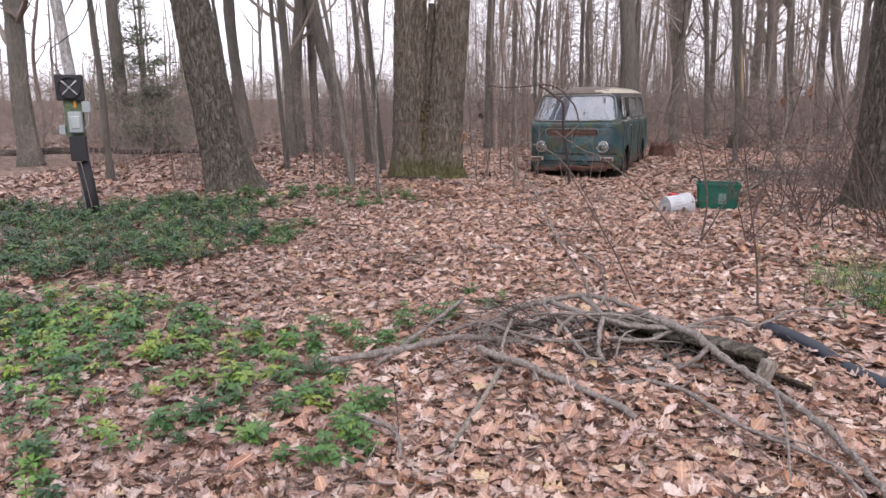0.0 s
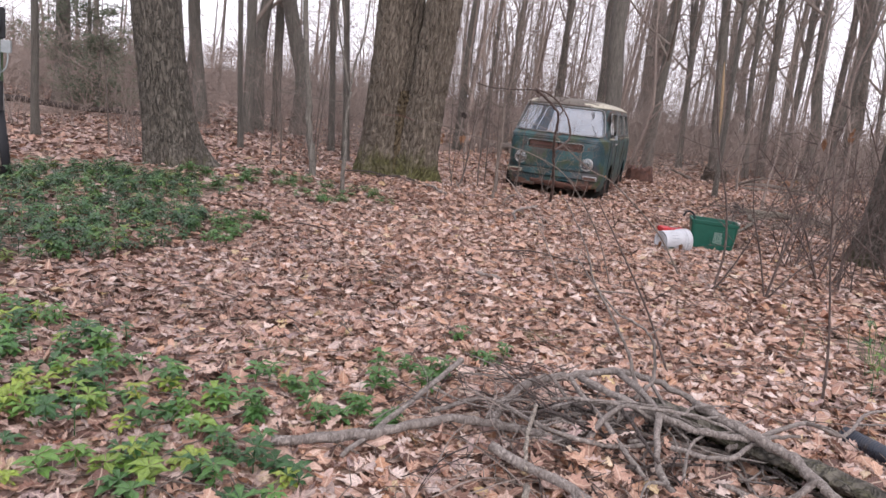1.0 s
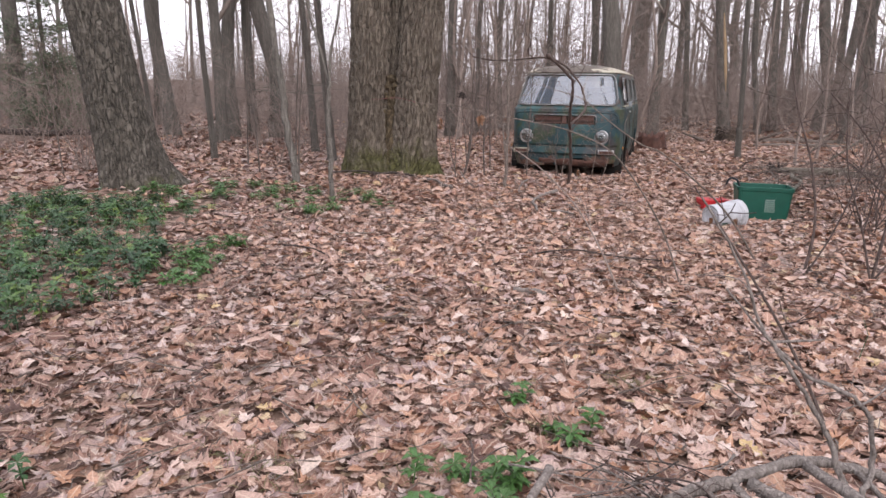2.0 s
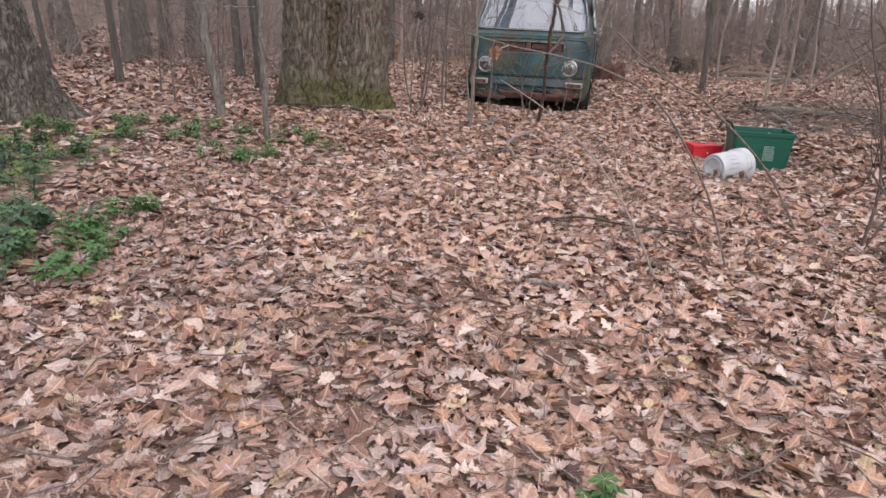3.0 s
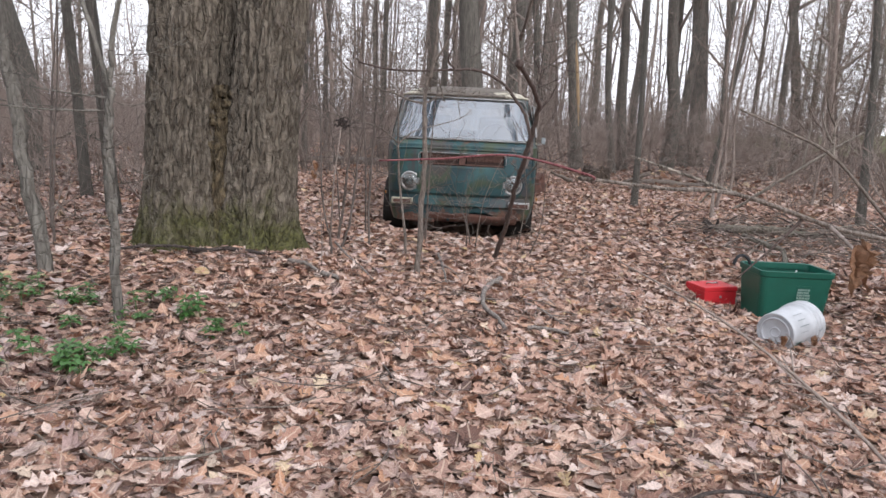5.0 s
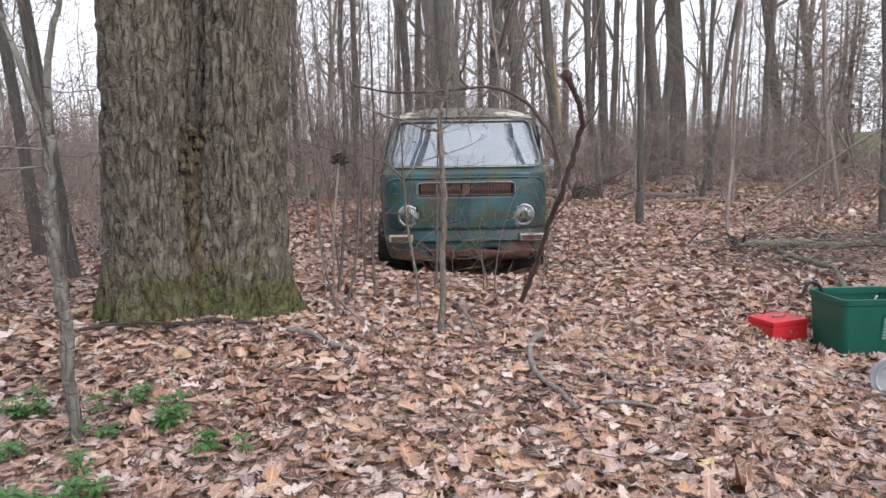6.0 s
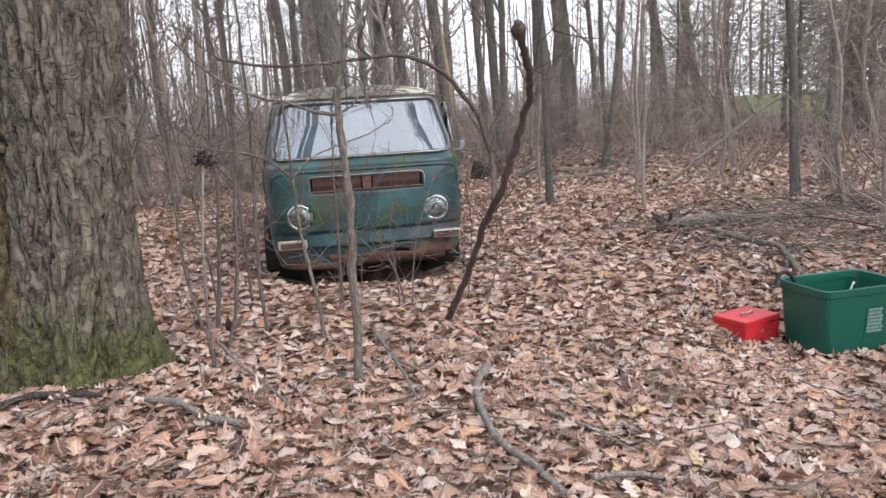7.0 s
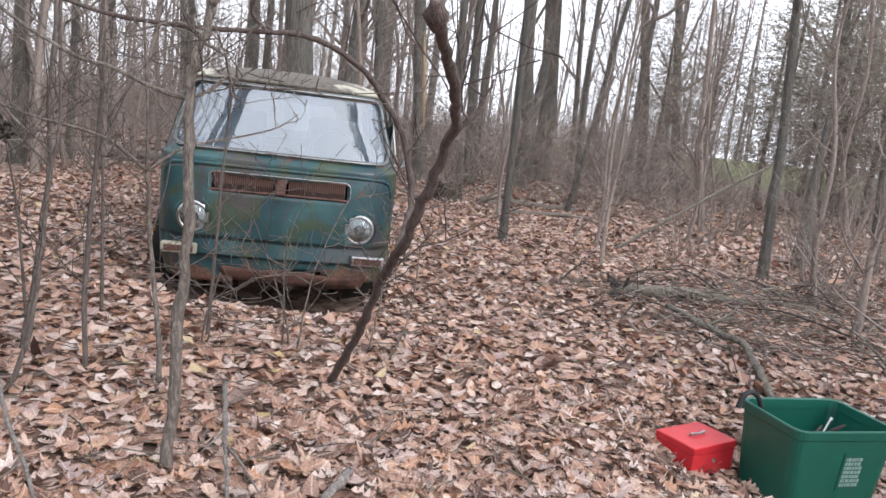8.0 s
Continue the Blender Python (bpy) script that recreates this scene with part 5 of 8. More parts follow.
stem_thing("sapling", "thin grey sapling with bare side branches before the van", [
    ([(0.845, 11.96, 0.0), (0.85, 11.955, 0.6), (0.855, 11.95, 1.0), (0.83, 11.95, 1.40), (0.845, 11.95, 1.55), (0.885, 11.93, 1.76), (0.90, 11.9, 2.3), (0.93, 11.9, 3.1)], 0.024, 0.010),
    ([(0.835, 11.97, 1.41), (0.72, 12.0, 1.435), (0.60, 12.0, 1.48), (0.48, 12.0, 1.505), (0.28, 12.05, 1.62), (0.12, 12.05, 1.78)], 0.009, 0.004),
    ([(0.835, 11.96, 1.41), (0.90, 11.95, 1.45), (0.935, 11.95, 1.49)], 0.008, 0.005),
    ([(0.86, 11.95, 1.60), (0.93, 11.9, 1.56), (0.95, 11.86, 1.45), (0.97, 11.86, 1.435)], 0.006, 0.003),
    ([(0.85, 11.95, 1.62), (0.78, 11.95, 1.65), (0.66, 11.95, 1.60)], 0.006, 0.003),
    ([(0.88, 11.92, 1.72), (1.0, 11.9, 1.95), (1.05, 11.85, 2.4)], 0.012, 0.005)], STICK, twigs=2, seed=4)

stem_thing("bent_sapling", "dark crooked sapling leaning, one limb arching over", [
    ([(1.785, 12.83, 0.0), (1.76, 12.6, 0.24), (1.71, 12.32, 0.50), (1.635, 12.0, 0.80), (1.58, 11.73, 1.0), (1.565, 11.58, 1.2), (1.55, 11.43, 1.40), (1.45, 11.25, 1.50), (1.32, 11.08, 1.60), (1.193, 10.93, 1.67)], 0.022, 0.015),
    ([(1.60, 11.85, 0.90), (1.76, 12.1, 1.0), (1.86, 12.28, 1.12), (1.80, 12.3, 1.35), (1.71, 12.3, 1.48), (1.61, 12.3, 1.59), (1.46, 12.3, 1.68), (1.31, 12.32, 1.715), (1.16, 12.35, 1.705), (1.0, 12.4, 1.69), (0.78, 12.4, 1.675), (0.60, 12.45, 1.68), (0.40, 12.5, 1.72)], 0.017, 0.007),
    ([(1.55, 11.43, 1.40), (1.63, 11.42, 1.50), (1.67, 11.41, 1.60)], 0.010, 0.003),
    ([(1.18, 12.35, 1.70), (1.10, 12.33, 1.78), (1.13, 12.3, 1.90), (1.06, 12.3, 2.0)], 0.008, 0.003),
    ([(1.63, 11.98, 0.82), (1.73, 11.93, 0.93), (1.78, 11.88, 1.02)], 0.006, 0.002)], SHRUB, twigs=2, seed=6)
knob = Soup()
rg = random.Random(12)
knob.tube([(1.215, 10.955, 1.655), (1.19, 10.925, 1.68), (1.17, 10.90, 1.70)], [0.020, 0.028, 0.014], 8, True, 0.25, rg)
kb = knob.link("stub", SHRUB)
kb.parent = bpy.data.objects["bent_sapling"]
kb.matrix_parent_inverse = bpy.data.objects["bent_sapling"].matrix_basis.inverted()

stem_thing("forked_sapling", "thin sapling forking into two curving limbs", [
    ([(0.93, 12.74, 0.02), (0.89, 12.85, 0.5), (0.86, 12.9, 0.75), (0.82, 12.82, 1.07)], 0.013, 0.009),
    ([(0.82, 12.82, 1.07), (0.64, 12.8, 1.2), (0.38, 12.76, 1.26), (0.26, 12.84, 1.29), (0.0, 12.9, 1.36)], 0.008, 0.003),
    ([(0.82, 12.82, 1.07), (0.98, 12.85, 1.19), (1.2, 12.9, 1.25), (1.4, 12.9, 1.32), (1.5, 12.9, 1.4)], 0.008, 0.002),
    ([(0.82, 12.82, 1.07), (0.80, 12.8, 1.4), (0.76, 12.8, 1.9), (0.78, 12.8, 2.6)], 0.008, 0.004)], STICK, twigs=3, seed=8)

stem_thing("slim_sapling", "slim bare sapling beside the twin oak", [
    ([(0.30, 12.65, 0.1), (0.38, 12.62, 0.35), (0.42, 12.6, 0.7), (0.44, 12.6, 1.03), (0.47, 12.6, 1.35), (0.43, 12.6, 2.1)], 0.012, 0.005)], SAPLING, twigs=9, seed=9)
stem_thing("slim_sapling", "slim bare sapling beside the twin oak", [
    ([(0.62, 12.95, 0.05), (0.60, 12.95, 0.6), (0.63, 12.95, 1.4), (0.6, 12.95, 2.4)], 0.014, 0.006)], SAPLING, twigs=8, seed=10)
stem_thing("slim_sapling", "slim bare sapling beside the twin oak", [
    ([(0.22, 12.4, 0.1), (0.20, 12.38, 0.3), (0.13, 12.4, 0.6), (0.10, 12.4, 1.2), (0.05, 12.4, 1.9)], 0.011, 0.004)], SAPLING, twigs=7, seed=13)

stem_thing("slim_sapling", "slim bare sapling forking near the van", [
    ([(0.34, 13.14, 0.0), (0.39, 13.14, 0.42), (0.42, 13.14, 0.74), (0.44, 13.14, 1.03), (0.43, 13.14, 1.31), (0.45, 13.14, 1.9)], 0.014, 0.005),
    ([(0.35, 13.14, 0.12), (0.37, 13.14, 0.31), (0.33, 13.14, 0.74), (0.28, 13.14, 1.07), (0.2, 13.14, 1.5)], 0.009, 0.003)], SAPLING, twigs=6, seed=18)

# saplings by the leaning oak
stem_thing("sapling", "grey sapling standing among evergreen sprigs", [
    ([(-1.81, 12.0, 0), (-1.93, 12.05, 0.8), (-2.05, 12.1, 1.7), (-2.2, 12.1, 3.0), (-2.3, 12.1, 4.5)], 0.053, 0.028)], BARK_FOREST, twigs=4, seed=15)
stem_thing("forked_sapling", "grey sapling forking above evergreen sprigs", [
    ([(-1.18, 10.95, 0), (-1.20, 10.98, 0.5), (-1.22, 11.0, 1.0), (-1.21, 11.0, 1.38)], 0.030, 0.024),
    ([(-1.21, 11.0, 1.36), (-1.18, 11.0, 1.7), (-1.08, 11.0, 2.2), (-1.02, 11.0, 3.2)], 0.017, 0.008),
    ([(-1.21, 11.0, 1.38), (-1.32, 11.05, 1.75), (-1.48, 11.1, 2.3), (-1.55, 11.1, 3.0)], 0.016, 0.007),
    ([(-1.22, 11.0, 1.25), (-1.5, 10.9, 1.24), (-1.9, 10.7, 1.27), (-2.3, 10.6, 1.30)], 0.006, 0.002),
    ([(-1.21, 11.0, 1.32), (-1.5, 11.1, 1.34), (-1.8, 11.2, 1.38)], 0.006, 0.002)], BARK_FOREST, twigs=3, seed=16)
for k, (x, y, h, lx) in enumerate([(-2.6, 13.2, 2.6, -0.3), (-2.3, 14.2, 3.2, 0.2), (-3.0, 14.0, 2.8, 0.1), (-1.7, 13.9, 2.4, -0.15), (-4.6, 13.0, 2.4, -0.2), (-5.2, 12.7, 2.2, -0.25), (-2.0, 13.0, 2.0, 0.1), (1.25, 13.4, 1.6, 0.05), (0.75, 14.0, 2.0, -0.1)]):
    stem_thing("slim_sapling", "slim bare sapling rising from leaf litter", [
        ([(x, y, 0), (x + lx * 0.2, y, h * 0.35), (x + lx * 0.6, y + 0.05, h * 0.7), (x + lx, y, h)], 0.012, 0.004)], SAPLING, twigs=10, seed=30 + k)

# red-brown suckers right in front of the van
for k, (x, y, pts) in enumerate([(1.72, 13.35, [(-0.05, 0, 0.25), (-0.16, 0.05, 0.55), (-0.26, 0.05, 0.78)]), (1.75, 13.3, [(0.02, 0, 0.3), (0.08, 0.0, 0.6), (0.22, 0.0, 0.95)]), (1.68, 13.38, [(-0.01, 0, 0.3), (-0.04, 0, 0.6)]),
                                 (2.15, 13.2, [(0.04, 0, 0.3), (0.07, 0.02, 0.6), (0.02, 0, 0.9)]), (1.2, 13.3, [(0.02, 0, 0.25), (0.08, 0, 0.5)]), (2.25, 13.1, [(0.1, 0, 0.3), (0.12, 0, 0.75)])]):
    stem_thing("sucker_shoot", "thin pale shoots growing in front of the van", [([(x, y, 0.02)] + [(x + a, y + b, c) for a, b, c in pts], 0.007, 0.003)], STICK if k % 2 else SAPLING, "shoot", twigs=4, seed=50 + k, sides=5)


# ---- right-hand shrubs that reach over the path ----
def arching_shrub(name, label, at, limbs, mat, seed, twigs=5):
    rng = random.Random(seed)
    t = tagged(empty(name, (at[0], at[1], ground_z(at[0], at[1]))), label, "shrub")
    o = Vector((at[0], at[1], ground_z(at[0], at[1])))
    for pts, a, b in limbs:
        s = Soup()
        line = smooth_line([Vector(p) - o for p in [(at[0], at[1], 0.0)] + list(pts)], 6)
        s.tube(line, taper(len(line), a, b), 6)
        for k in range(twigs):
            j = rng.randint(len(line) // 3, len(line) - 1)
            limb(s, rng, line[j], Vector((rng.uniform(-1, 1), rng.uniform(-1, 1), rng.uniform(-0.3, 1.0))), rng.uniform(0.12, 0.5), 0.004, 1, 3, 0.1, 3)
        s.link("stem", mat, t)
    return t


reach = arching_shrub("arching_shrub", "bare shrub with one long red-tipped stem over the path", (1.80, 7.72), [
    ([(1.62, 7.74, 0.45), (1.29, 7.72, 0.905), (0.98, 7.66, 1.07), (0.69, 7.55, 1.14), (0.45, 7.45, 1.18), (0.202, 7.37, 1.236), (0.06, 7.33, 1.245), (-0.075, 7.304, 1.257)], 0.0062, 0.0022)], STICK, 31, 1)


def twig_of(thing, points, a, b, mat, name="twig", label=""):
    """One thin side twig of a shrub."""
    s = Soup()
    line = smooth_line([Vector(p) - thing.matrix_basis.translation for p in points], 6)
    s.tube(line, taper(len(line), a, b), 6)
    s.link(name, mat, thing, label)


twig_of(reach, [(-0.055, 7.31, 1.254), (-0.066, 7.3, 1.261), (-0.162, 7.3, 1.28), (-0.247, 7.3, 1.273), (-0.32, 7.3, 1.268)], 0.0018, 0.0010, RED_TWIG, "shoot", "smooth red young shoot")
twig_of(reach, [(0.202, 7.37, 1.236), (0.12, 7.395, 1.262), (0.048, 7.41, 1.282)], 0.0028, 0.0010, STICK_PALE)
twig_of(reach, [(0.36, 7.42, 1.20), (0.33, 7.43, 1.16), (0.27, 7.44, 1.10)], 0.003, 0.001, SHRUB)
over = arching_shrub("arching_shrub", "bare shrub whose long grey stem forks over the path", (2.62, 8.42), [
    ([(2.3, 8.4, 0.45), (1.80, 8.32, 0.86), (1.57, 8.25, 0.96), (1.31, 8.2, 1.13), (1.13, 8.2, 1.27), (0.95, 8.17, 1.33), (0.757, 8.139, 1.383)], 0.0085, 0.0022)], STICK, 3, 0)
twig_of(over, [(1.13, 8.2, 1.27), (1.12, 8.2, 1.35), (1.15, 8.2, 1.45)], 0.004, 0.002, STICK_PALE)
twig_of(over, [(1.12, 8.2, 1.355), (1.08, 8.19, 1.40), (1.05, 8.18, 1.47)], 0.003, 0.0015, STICK)
twig_of(over, [(1.45, 8.23, 1.04), (1.44, 8.22, 1.10), (1.46, 8.22, 1.16)], 0.003, 0.0015, STICK_PALE)
arching_shrub("arching_shrub", "bare shrub whose long thin stems lean over the leaves", (1.33, 7.55), [
    ([(1.22, 7.62, 0.25), (1.05, 7.8, 0.55), (0.8, 8.05, 0.8), (0.55, 8.3, 0.95)], 0.008, 0.002)], BRUSH, 4, 2)
arching_shrub("arching_shrub", "bare shrub of crossing stems near the plastic bin", (2.81, 8.08), [
    ([(2.86, 8.1, 0.4), (2.8, 8.15, 0.85), (2.66, 8.2, 1.3), (2.55, 8.25, 1.9)], 0.012, 0.004), ([(2.98, 8.1, 0.3), (3.2, 8.2, 0.75), (3.4, 8.25, 1.35)], 0.009, 0.003)], SHRUB, 5, 8)
arching_shrub("arching_shrub", "many-stemmed bare shrub near the plastic bin", (3.26, 7.98), [
    ([(3.32, 8.0, 0.35), (3.36, 8.05, 0.7), (3.45, 8.1, 1.2), (3.5, 8.15, 1.45)], 0.009, 0.003), ([(3.5, 8.0, 0.3), (3.8, 8.05, 0.55), (4.15, 8.1, 0.9)], 0.009, 0.003), ([(3.15, 8.0, 0.4), (3.0, 8.05, 0.9), (2.95, 8.05, 1.5)], 0.009, 0.003),
    ([(3.4, 8.1, 0.5), (3.7, 8.4, 1.1), (3.9, 8.5, 1.8)], 0.012, 0.003)], SHRUB, 6, 9)
arching_shrub("arching_shrub", "thin bare shrub with upright stems", (2.52, 5.3), [
    ([(2.50, 5.35, 0.4), (2.42, 5.4, 0.9), (2.36, 5.45, 1.35)], 0.009, 0.003)], SHRUB, 7, 4)
arching_shrub("arching_shrub", "thin bare shrub with upright stems", (1.76, 5.6), [
    ([(1.6, 5.7, 0.35), (1.4, 5.85, 0.7), (1.25, 6.0, 0.95)], 0.008, 0.003)], SHRUB, 8, 3)
arching_shrub("arching_shrub", "bare shrub reaching long limbs across the clearing", (4.3, 9.2), [
    ([(4.05, 9.2, 0.55), (3.75, 9.2, 1.0), (3.4, 9.2, 1.35)], 0.012, 0.004), ([(4.0, 9.05, 0.4), (3.6, 8.9, 0.7), (3.2, 8.8, 0.95)], 0.010, 0.003), ([(4.5, 9.3, 0.7), (4.5, 9.4, 1.5)], 0.010, 0.004)], SHRUB, 9, 7)
arching_shrub("arching_shrub", "bare shrub reaching long limbs across the clearing", (4.9, 8.4), [
    ([(4.7, 8.5, 0.6), (4.4, 8.6, 1.2), (4.1, 8.7, 1.9)], 0.011, 0.004), ([(5.0, 8.5, 0.7), (5.2, 8.7, 1.5)], 0.010, 0.004), ([(4.5, 8.3, 0.35), (4.0, 8.4, 0.75), (3.5, 8.6, 1.3)], 0.012, 0.003)], SHRUB, 11, 9)


# ---- leaves ----
LEAF_SHAPES = {
    "oak": ([0.0, 0.14, 0.24, 0.36, 0.47, 0.58, 0.70, 0.80, 0.9, 1.0], [0.010, 0.014, 0.19, 0.085, 0.31, 0.11, 0.33, 0.13, 0.17, 0.0]),
    "white_oak": ([0.0, 0.16, 0.30, 0.38, 0.50, 0.58, 0.70, 0.77, 0.88, 1.0], [0.010, 0.05, 0.17, 0.12, 0.26, 0.17, 0.30, 0.21, 0.20, 0.0]),
    "maple": ([0.0, 0.2, 0.24, 0.40, 0.52, 0.60, 0.72, 0.82, 1.0], [0.008, 0.02, 0.30, 0.26, 0.48, 0.24, 0.30, 0.13, 0.0]),
    "plain": ([0.0, 0.14, 0.4, 0.7, 0.9, 1.0], [0.010, 0.10, 0.26, 0.23, 0.10, 0.0])}


def leaf_template(kind, rows):
    """Half-widths along a leaf of unit length; far leaves keep only a few rows."""
    us, ws = LEAF_SHAPES[kind]
    if rows < 5:
        us, ws = {"oak": ([0.0, 0.3, 0.72, 1.0], [0.02, 0.20, 0.28, 0.0]), "white_oak": ([0.0, 0.3, 0.7, 1.0], [0.02, 0.16, 0.27, 0.0]),
                  "maple": ([0.0, 0.25, 0.55, 1.0], [0.02, 0.30, 0.42, 0.0]), "plain": ([0.0, 0.5, 1.0], [0.02, 0.27, 0.0])}[kind]
    return us, ws


def leaf_arrays(kind, rows, rng, at, size, yaw, tilt, tip, curl, bend):
    """Vertices of many leaves at once; every leaf is a strip of three columns."""
    us, ws = leaf_template(kind, rows)
    n = len(at)
    U = np.array(us)[None, :, None].repeat(3, 2)
    W = np.stack([-np.array(ws), 0 * np.array(ws), np.array(ws)], 1)[None]
    jag = 1 + 0.16 * (rng.random((n, len(us), 3)) - 0.5)
    x = (U - 0.5) * size[:, None, None] * np.ones((n, 1, 1))
    y = W * size[:, None, None] * jag
    side = (W / 0.3) ** 2
    z = size[:, None, None] * (curl[:, None, None] * side * 0.30 + bend[:, None, None] * (U - 0.5) ** 2 * 1.1 + 0.10 * (rng.random((n, len(us), 3)) - 0.5))
    # turn about the long axis, then nod, then swing round
    c, s = np.cos(tilt)[:, None, None], np.sin(tilt)[:, None, None]
    y, z = y * c - z * s, y * s + z * c
    c, s = np.cos(tip)[:, None, None], np.sin(tip)[:, None, None]
    x, z = x * c - z * s, x * s + z * c
    c, s = np.cos(yaw)[:, None, None], np.sin(yaw)[:, None, None]
    x, y = x * c - y * s, x * s + y * c
    v = np.stack([x + at[:, 0, None, None], y + at[:, 1, None, None], z + at[:, 2, None, None]], -1)
    m = len(us) * 3
    quads = []
    for r in range(len(us) - 1):
        for k in range(2):
            a = r * 3 + k
            quads.append((a, a + 1, a + 4, a + 3))
    f = np.array(quads)[None] + (np.arange(n) * m)[:, None, None]
    uv = np.stack([np.broadcast_to(U, (n, len(us), 3)), np.broadcast_to(W, (n, len(us), 3))], -1)
    return v.reshape(-1, 3), f.reshape(-1, 4), uv.reshape(-1, 2)


def quad_mesh(name, v, f, uv, mat):
    me = bpy.data.meshes.new(name)
    me.vertices.add(len(v))
    me.vertices.foreach_set("co", np.ascontiguousarray(v, dtype=np.float32).ravel())
    me.loops.add(f.size)
    me.loops.foreach_set("vertex_index", np.ascontiguousarray(f, dtype=np.int32).ravel())
    me.polygons.add(len(f))
    me.polygons.foreach_set("loop_start", np.arange(0, f.size, 4, dtype=np.int32))
    me.update(calc_edges=True)
    layer = me.uv_layers.new(name="leaf")
    layer.data.foreach_set("uv", np.ascontiguousarray(uv[f.ravel()], dtype=np.float32).ravel())
    me.materials.append(mat)
    me.polygons.foreach_set("use_smooth", [True] * len(me.polygons))
    return new(name, me)


def scatter_leaves():
    rng = np.random.default_rng(42)
    blocks = []
    # x range, y range, leaves a square metre, rows of the leaf, size
    for x0, x1, y0, y1, dens, rows, lo, hi in ((-1.2, 2.4, 1.5, 3.4, 330, 8, 0.045, 0.115), (-2.2, 2.8, 1.6, 4.2, 600, 8, 0.04, 0.11), (-2.6, -2.2, 1.4, 4.2, 500, 4, 0.045, 0.115), (2.8, 3.2, 1.4, 4.2, 500, 4, 0.045, 0.115), (-2.0, 2.6, 4.2, 7.0, 620, 8, 0.04, 0.112), (-2.4, -2.0, 4.2, 7.0, 500, 4, 0.048, 0.118), (2.6, 3.3, 4.2, 7.0, 500, 4, 0.048, 0.118), (-1.8, 3.0, 7.0, 11.0, 600, 8, 0.042, 0.115), (-2.4, -1.8, 7.0, 11.0, 500, 4, 0.05, 0.12), (3.0, 4.2, 7.0, 11.0, 500, 4, 0.05, 0.12), (-1.4, 4.6, 11.0, 12.5, 570, 8, 0.045, 0.12), (-1.6, 5.2, 12.5, 14.2, 520, 4, 0.05, 0.12), (-1.6, -1.4, 11.0, 12.5, 500, 4, 0.05, 0.12), (4.6, 5.2, 11.0, 12.5, 500, 4, 0.05, 0.12), (-1.6, 5.2, 14.2, 14.8, 400, 4, 0.055, 0.13), (-3.0, -1.6, 11.0, 14.6, 400, 4, 0.055, 0.13),
                                               (-7.5, -2.6, 1.0, 12.0, 110, 2, 0.08, 0.15), (4.2, 9.0, 6.0, 12.5, 330, 4, 0.06, 0.125), (3.2, 7.0, 1.4, 6.0, 330, 2, 0.06, 0.125), (-4.5, 5.5, -1.5, 1.5, 300, 2, 0.06, 0.125), (-4.5, -2.6, 1.4, 4.2, 250, 2, 0.06, 0.125), (-9.0, -3.0, 12.0, 21.0, 140, 2, 0.09, 0.16),
                                               (-3.0, 0.2, 14.6, 21.0, 270, 4, 0.06, 0.125), (0.2, 9.5, 14.6, 24.0, 260, 4, 0.06, 0.125), (5.2, 9.5, 11.0, 14.6, 330, 4, 0.06, 0.125),
                                               (-16, -3.0, 21.0, 30.0, 22, 2, 0.14, 0.26), (-3, 20, 24.0, 34.0, 22, 2, 0.14, 0.26), (9.5, 20, 10.0, 24.0, 45, 2, 0.13, 0.22)):
        n = int((x1 - x0) * (y1 - y0) * dens)
        xy = np.stack([rng.uniform(x0, x1, n), rng.uniform(y0, y1, n)], 1)
        keep = ~((np.abs((xy[:, 0] - 1.924) * 0.98 - (xy[:, 1] - 14.545) * 0.198) < 0.8) & ((xy[:, 0] - 1.924) * 0.198 + (xy[:, 1] - 14.545) * 0.98 > 0.12) & (xy[:, 1] < 18.6))
        for cx, cy, r in ((-1.0, 12.85, 0.42), (-0.35, 12.78, 0.44), (-3.62, 11.75, 0.45), (5.62, 10.25, 0.5)):
            keep &= np.hypot(xy[:, 0] - cx, xy[:, 1] - cy) > r
        xy = xy[keep]
        blocks.append((xy, rows, lo, hi))
    # a lower layer, pressed flat, that closes the gaps
    for x0, x1, y0, y1, dens in ((-2.6, 3.3, 1.4, 7.0, 330), (-2.4, 4.2, 7.0, 11.0, 320), (-1.6, 5.2, 11.0, 14.2, 320)):
        n = int((x1 - x0) * (y1 - y0) * dens)
        xy = np.stack([rng.uniform(x0, x1, n), rng.uniform(y0, y1, n)], 1)
        blocks.append((xy, 0, 0.075, 0.13))
    # the darker greyish leaves lie mostly to the west of the path
    heaps = {False: ([], [], []), True: ([], [], [])}
    sorted_blocks = []
    for xy, rows, lo, hi in blocks:
        edge = xy[:, 0] + 0.35 * np.sin(1.7 * xy[:, 1]) + np.where(xy[:, 1] > 8.5, 1.3, 0.35)
        old = rng.random(len(xy)) < np.clip(0.5 - edge / 1.6, 0.06, 0.85)
        sorted_blocks += [(xy[old], rows, lo, hi, True), (xy[~old], rows, lo, hi, False)]
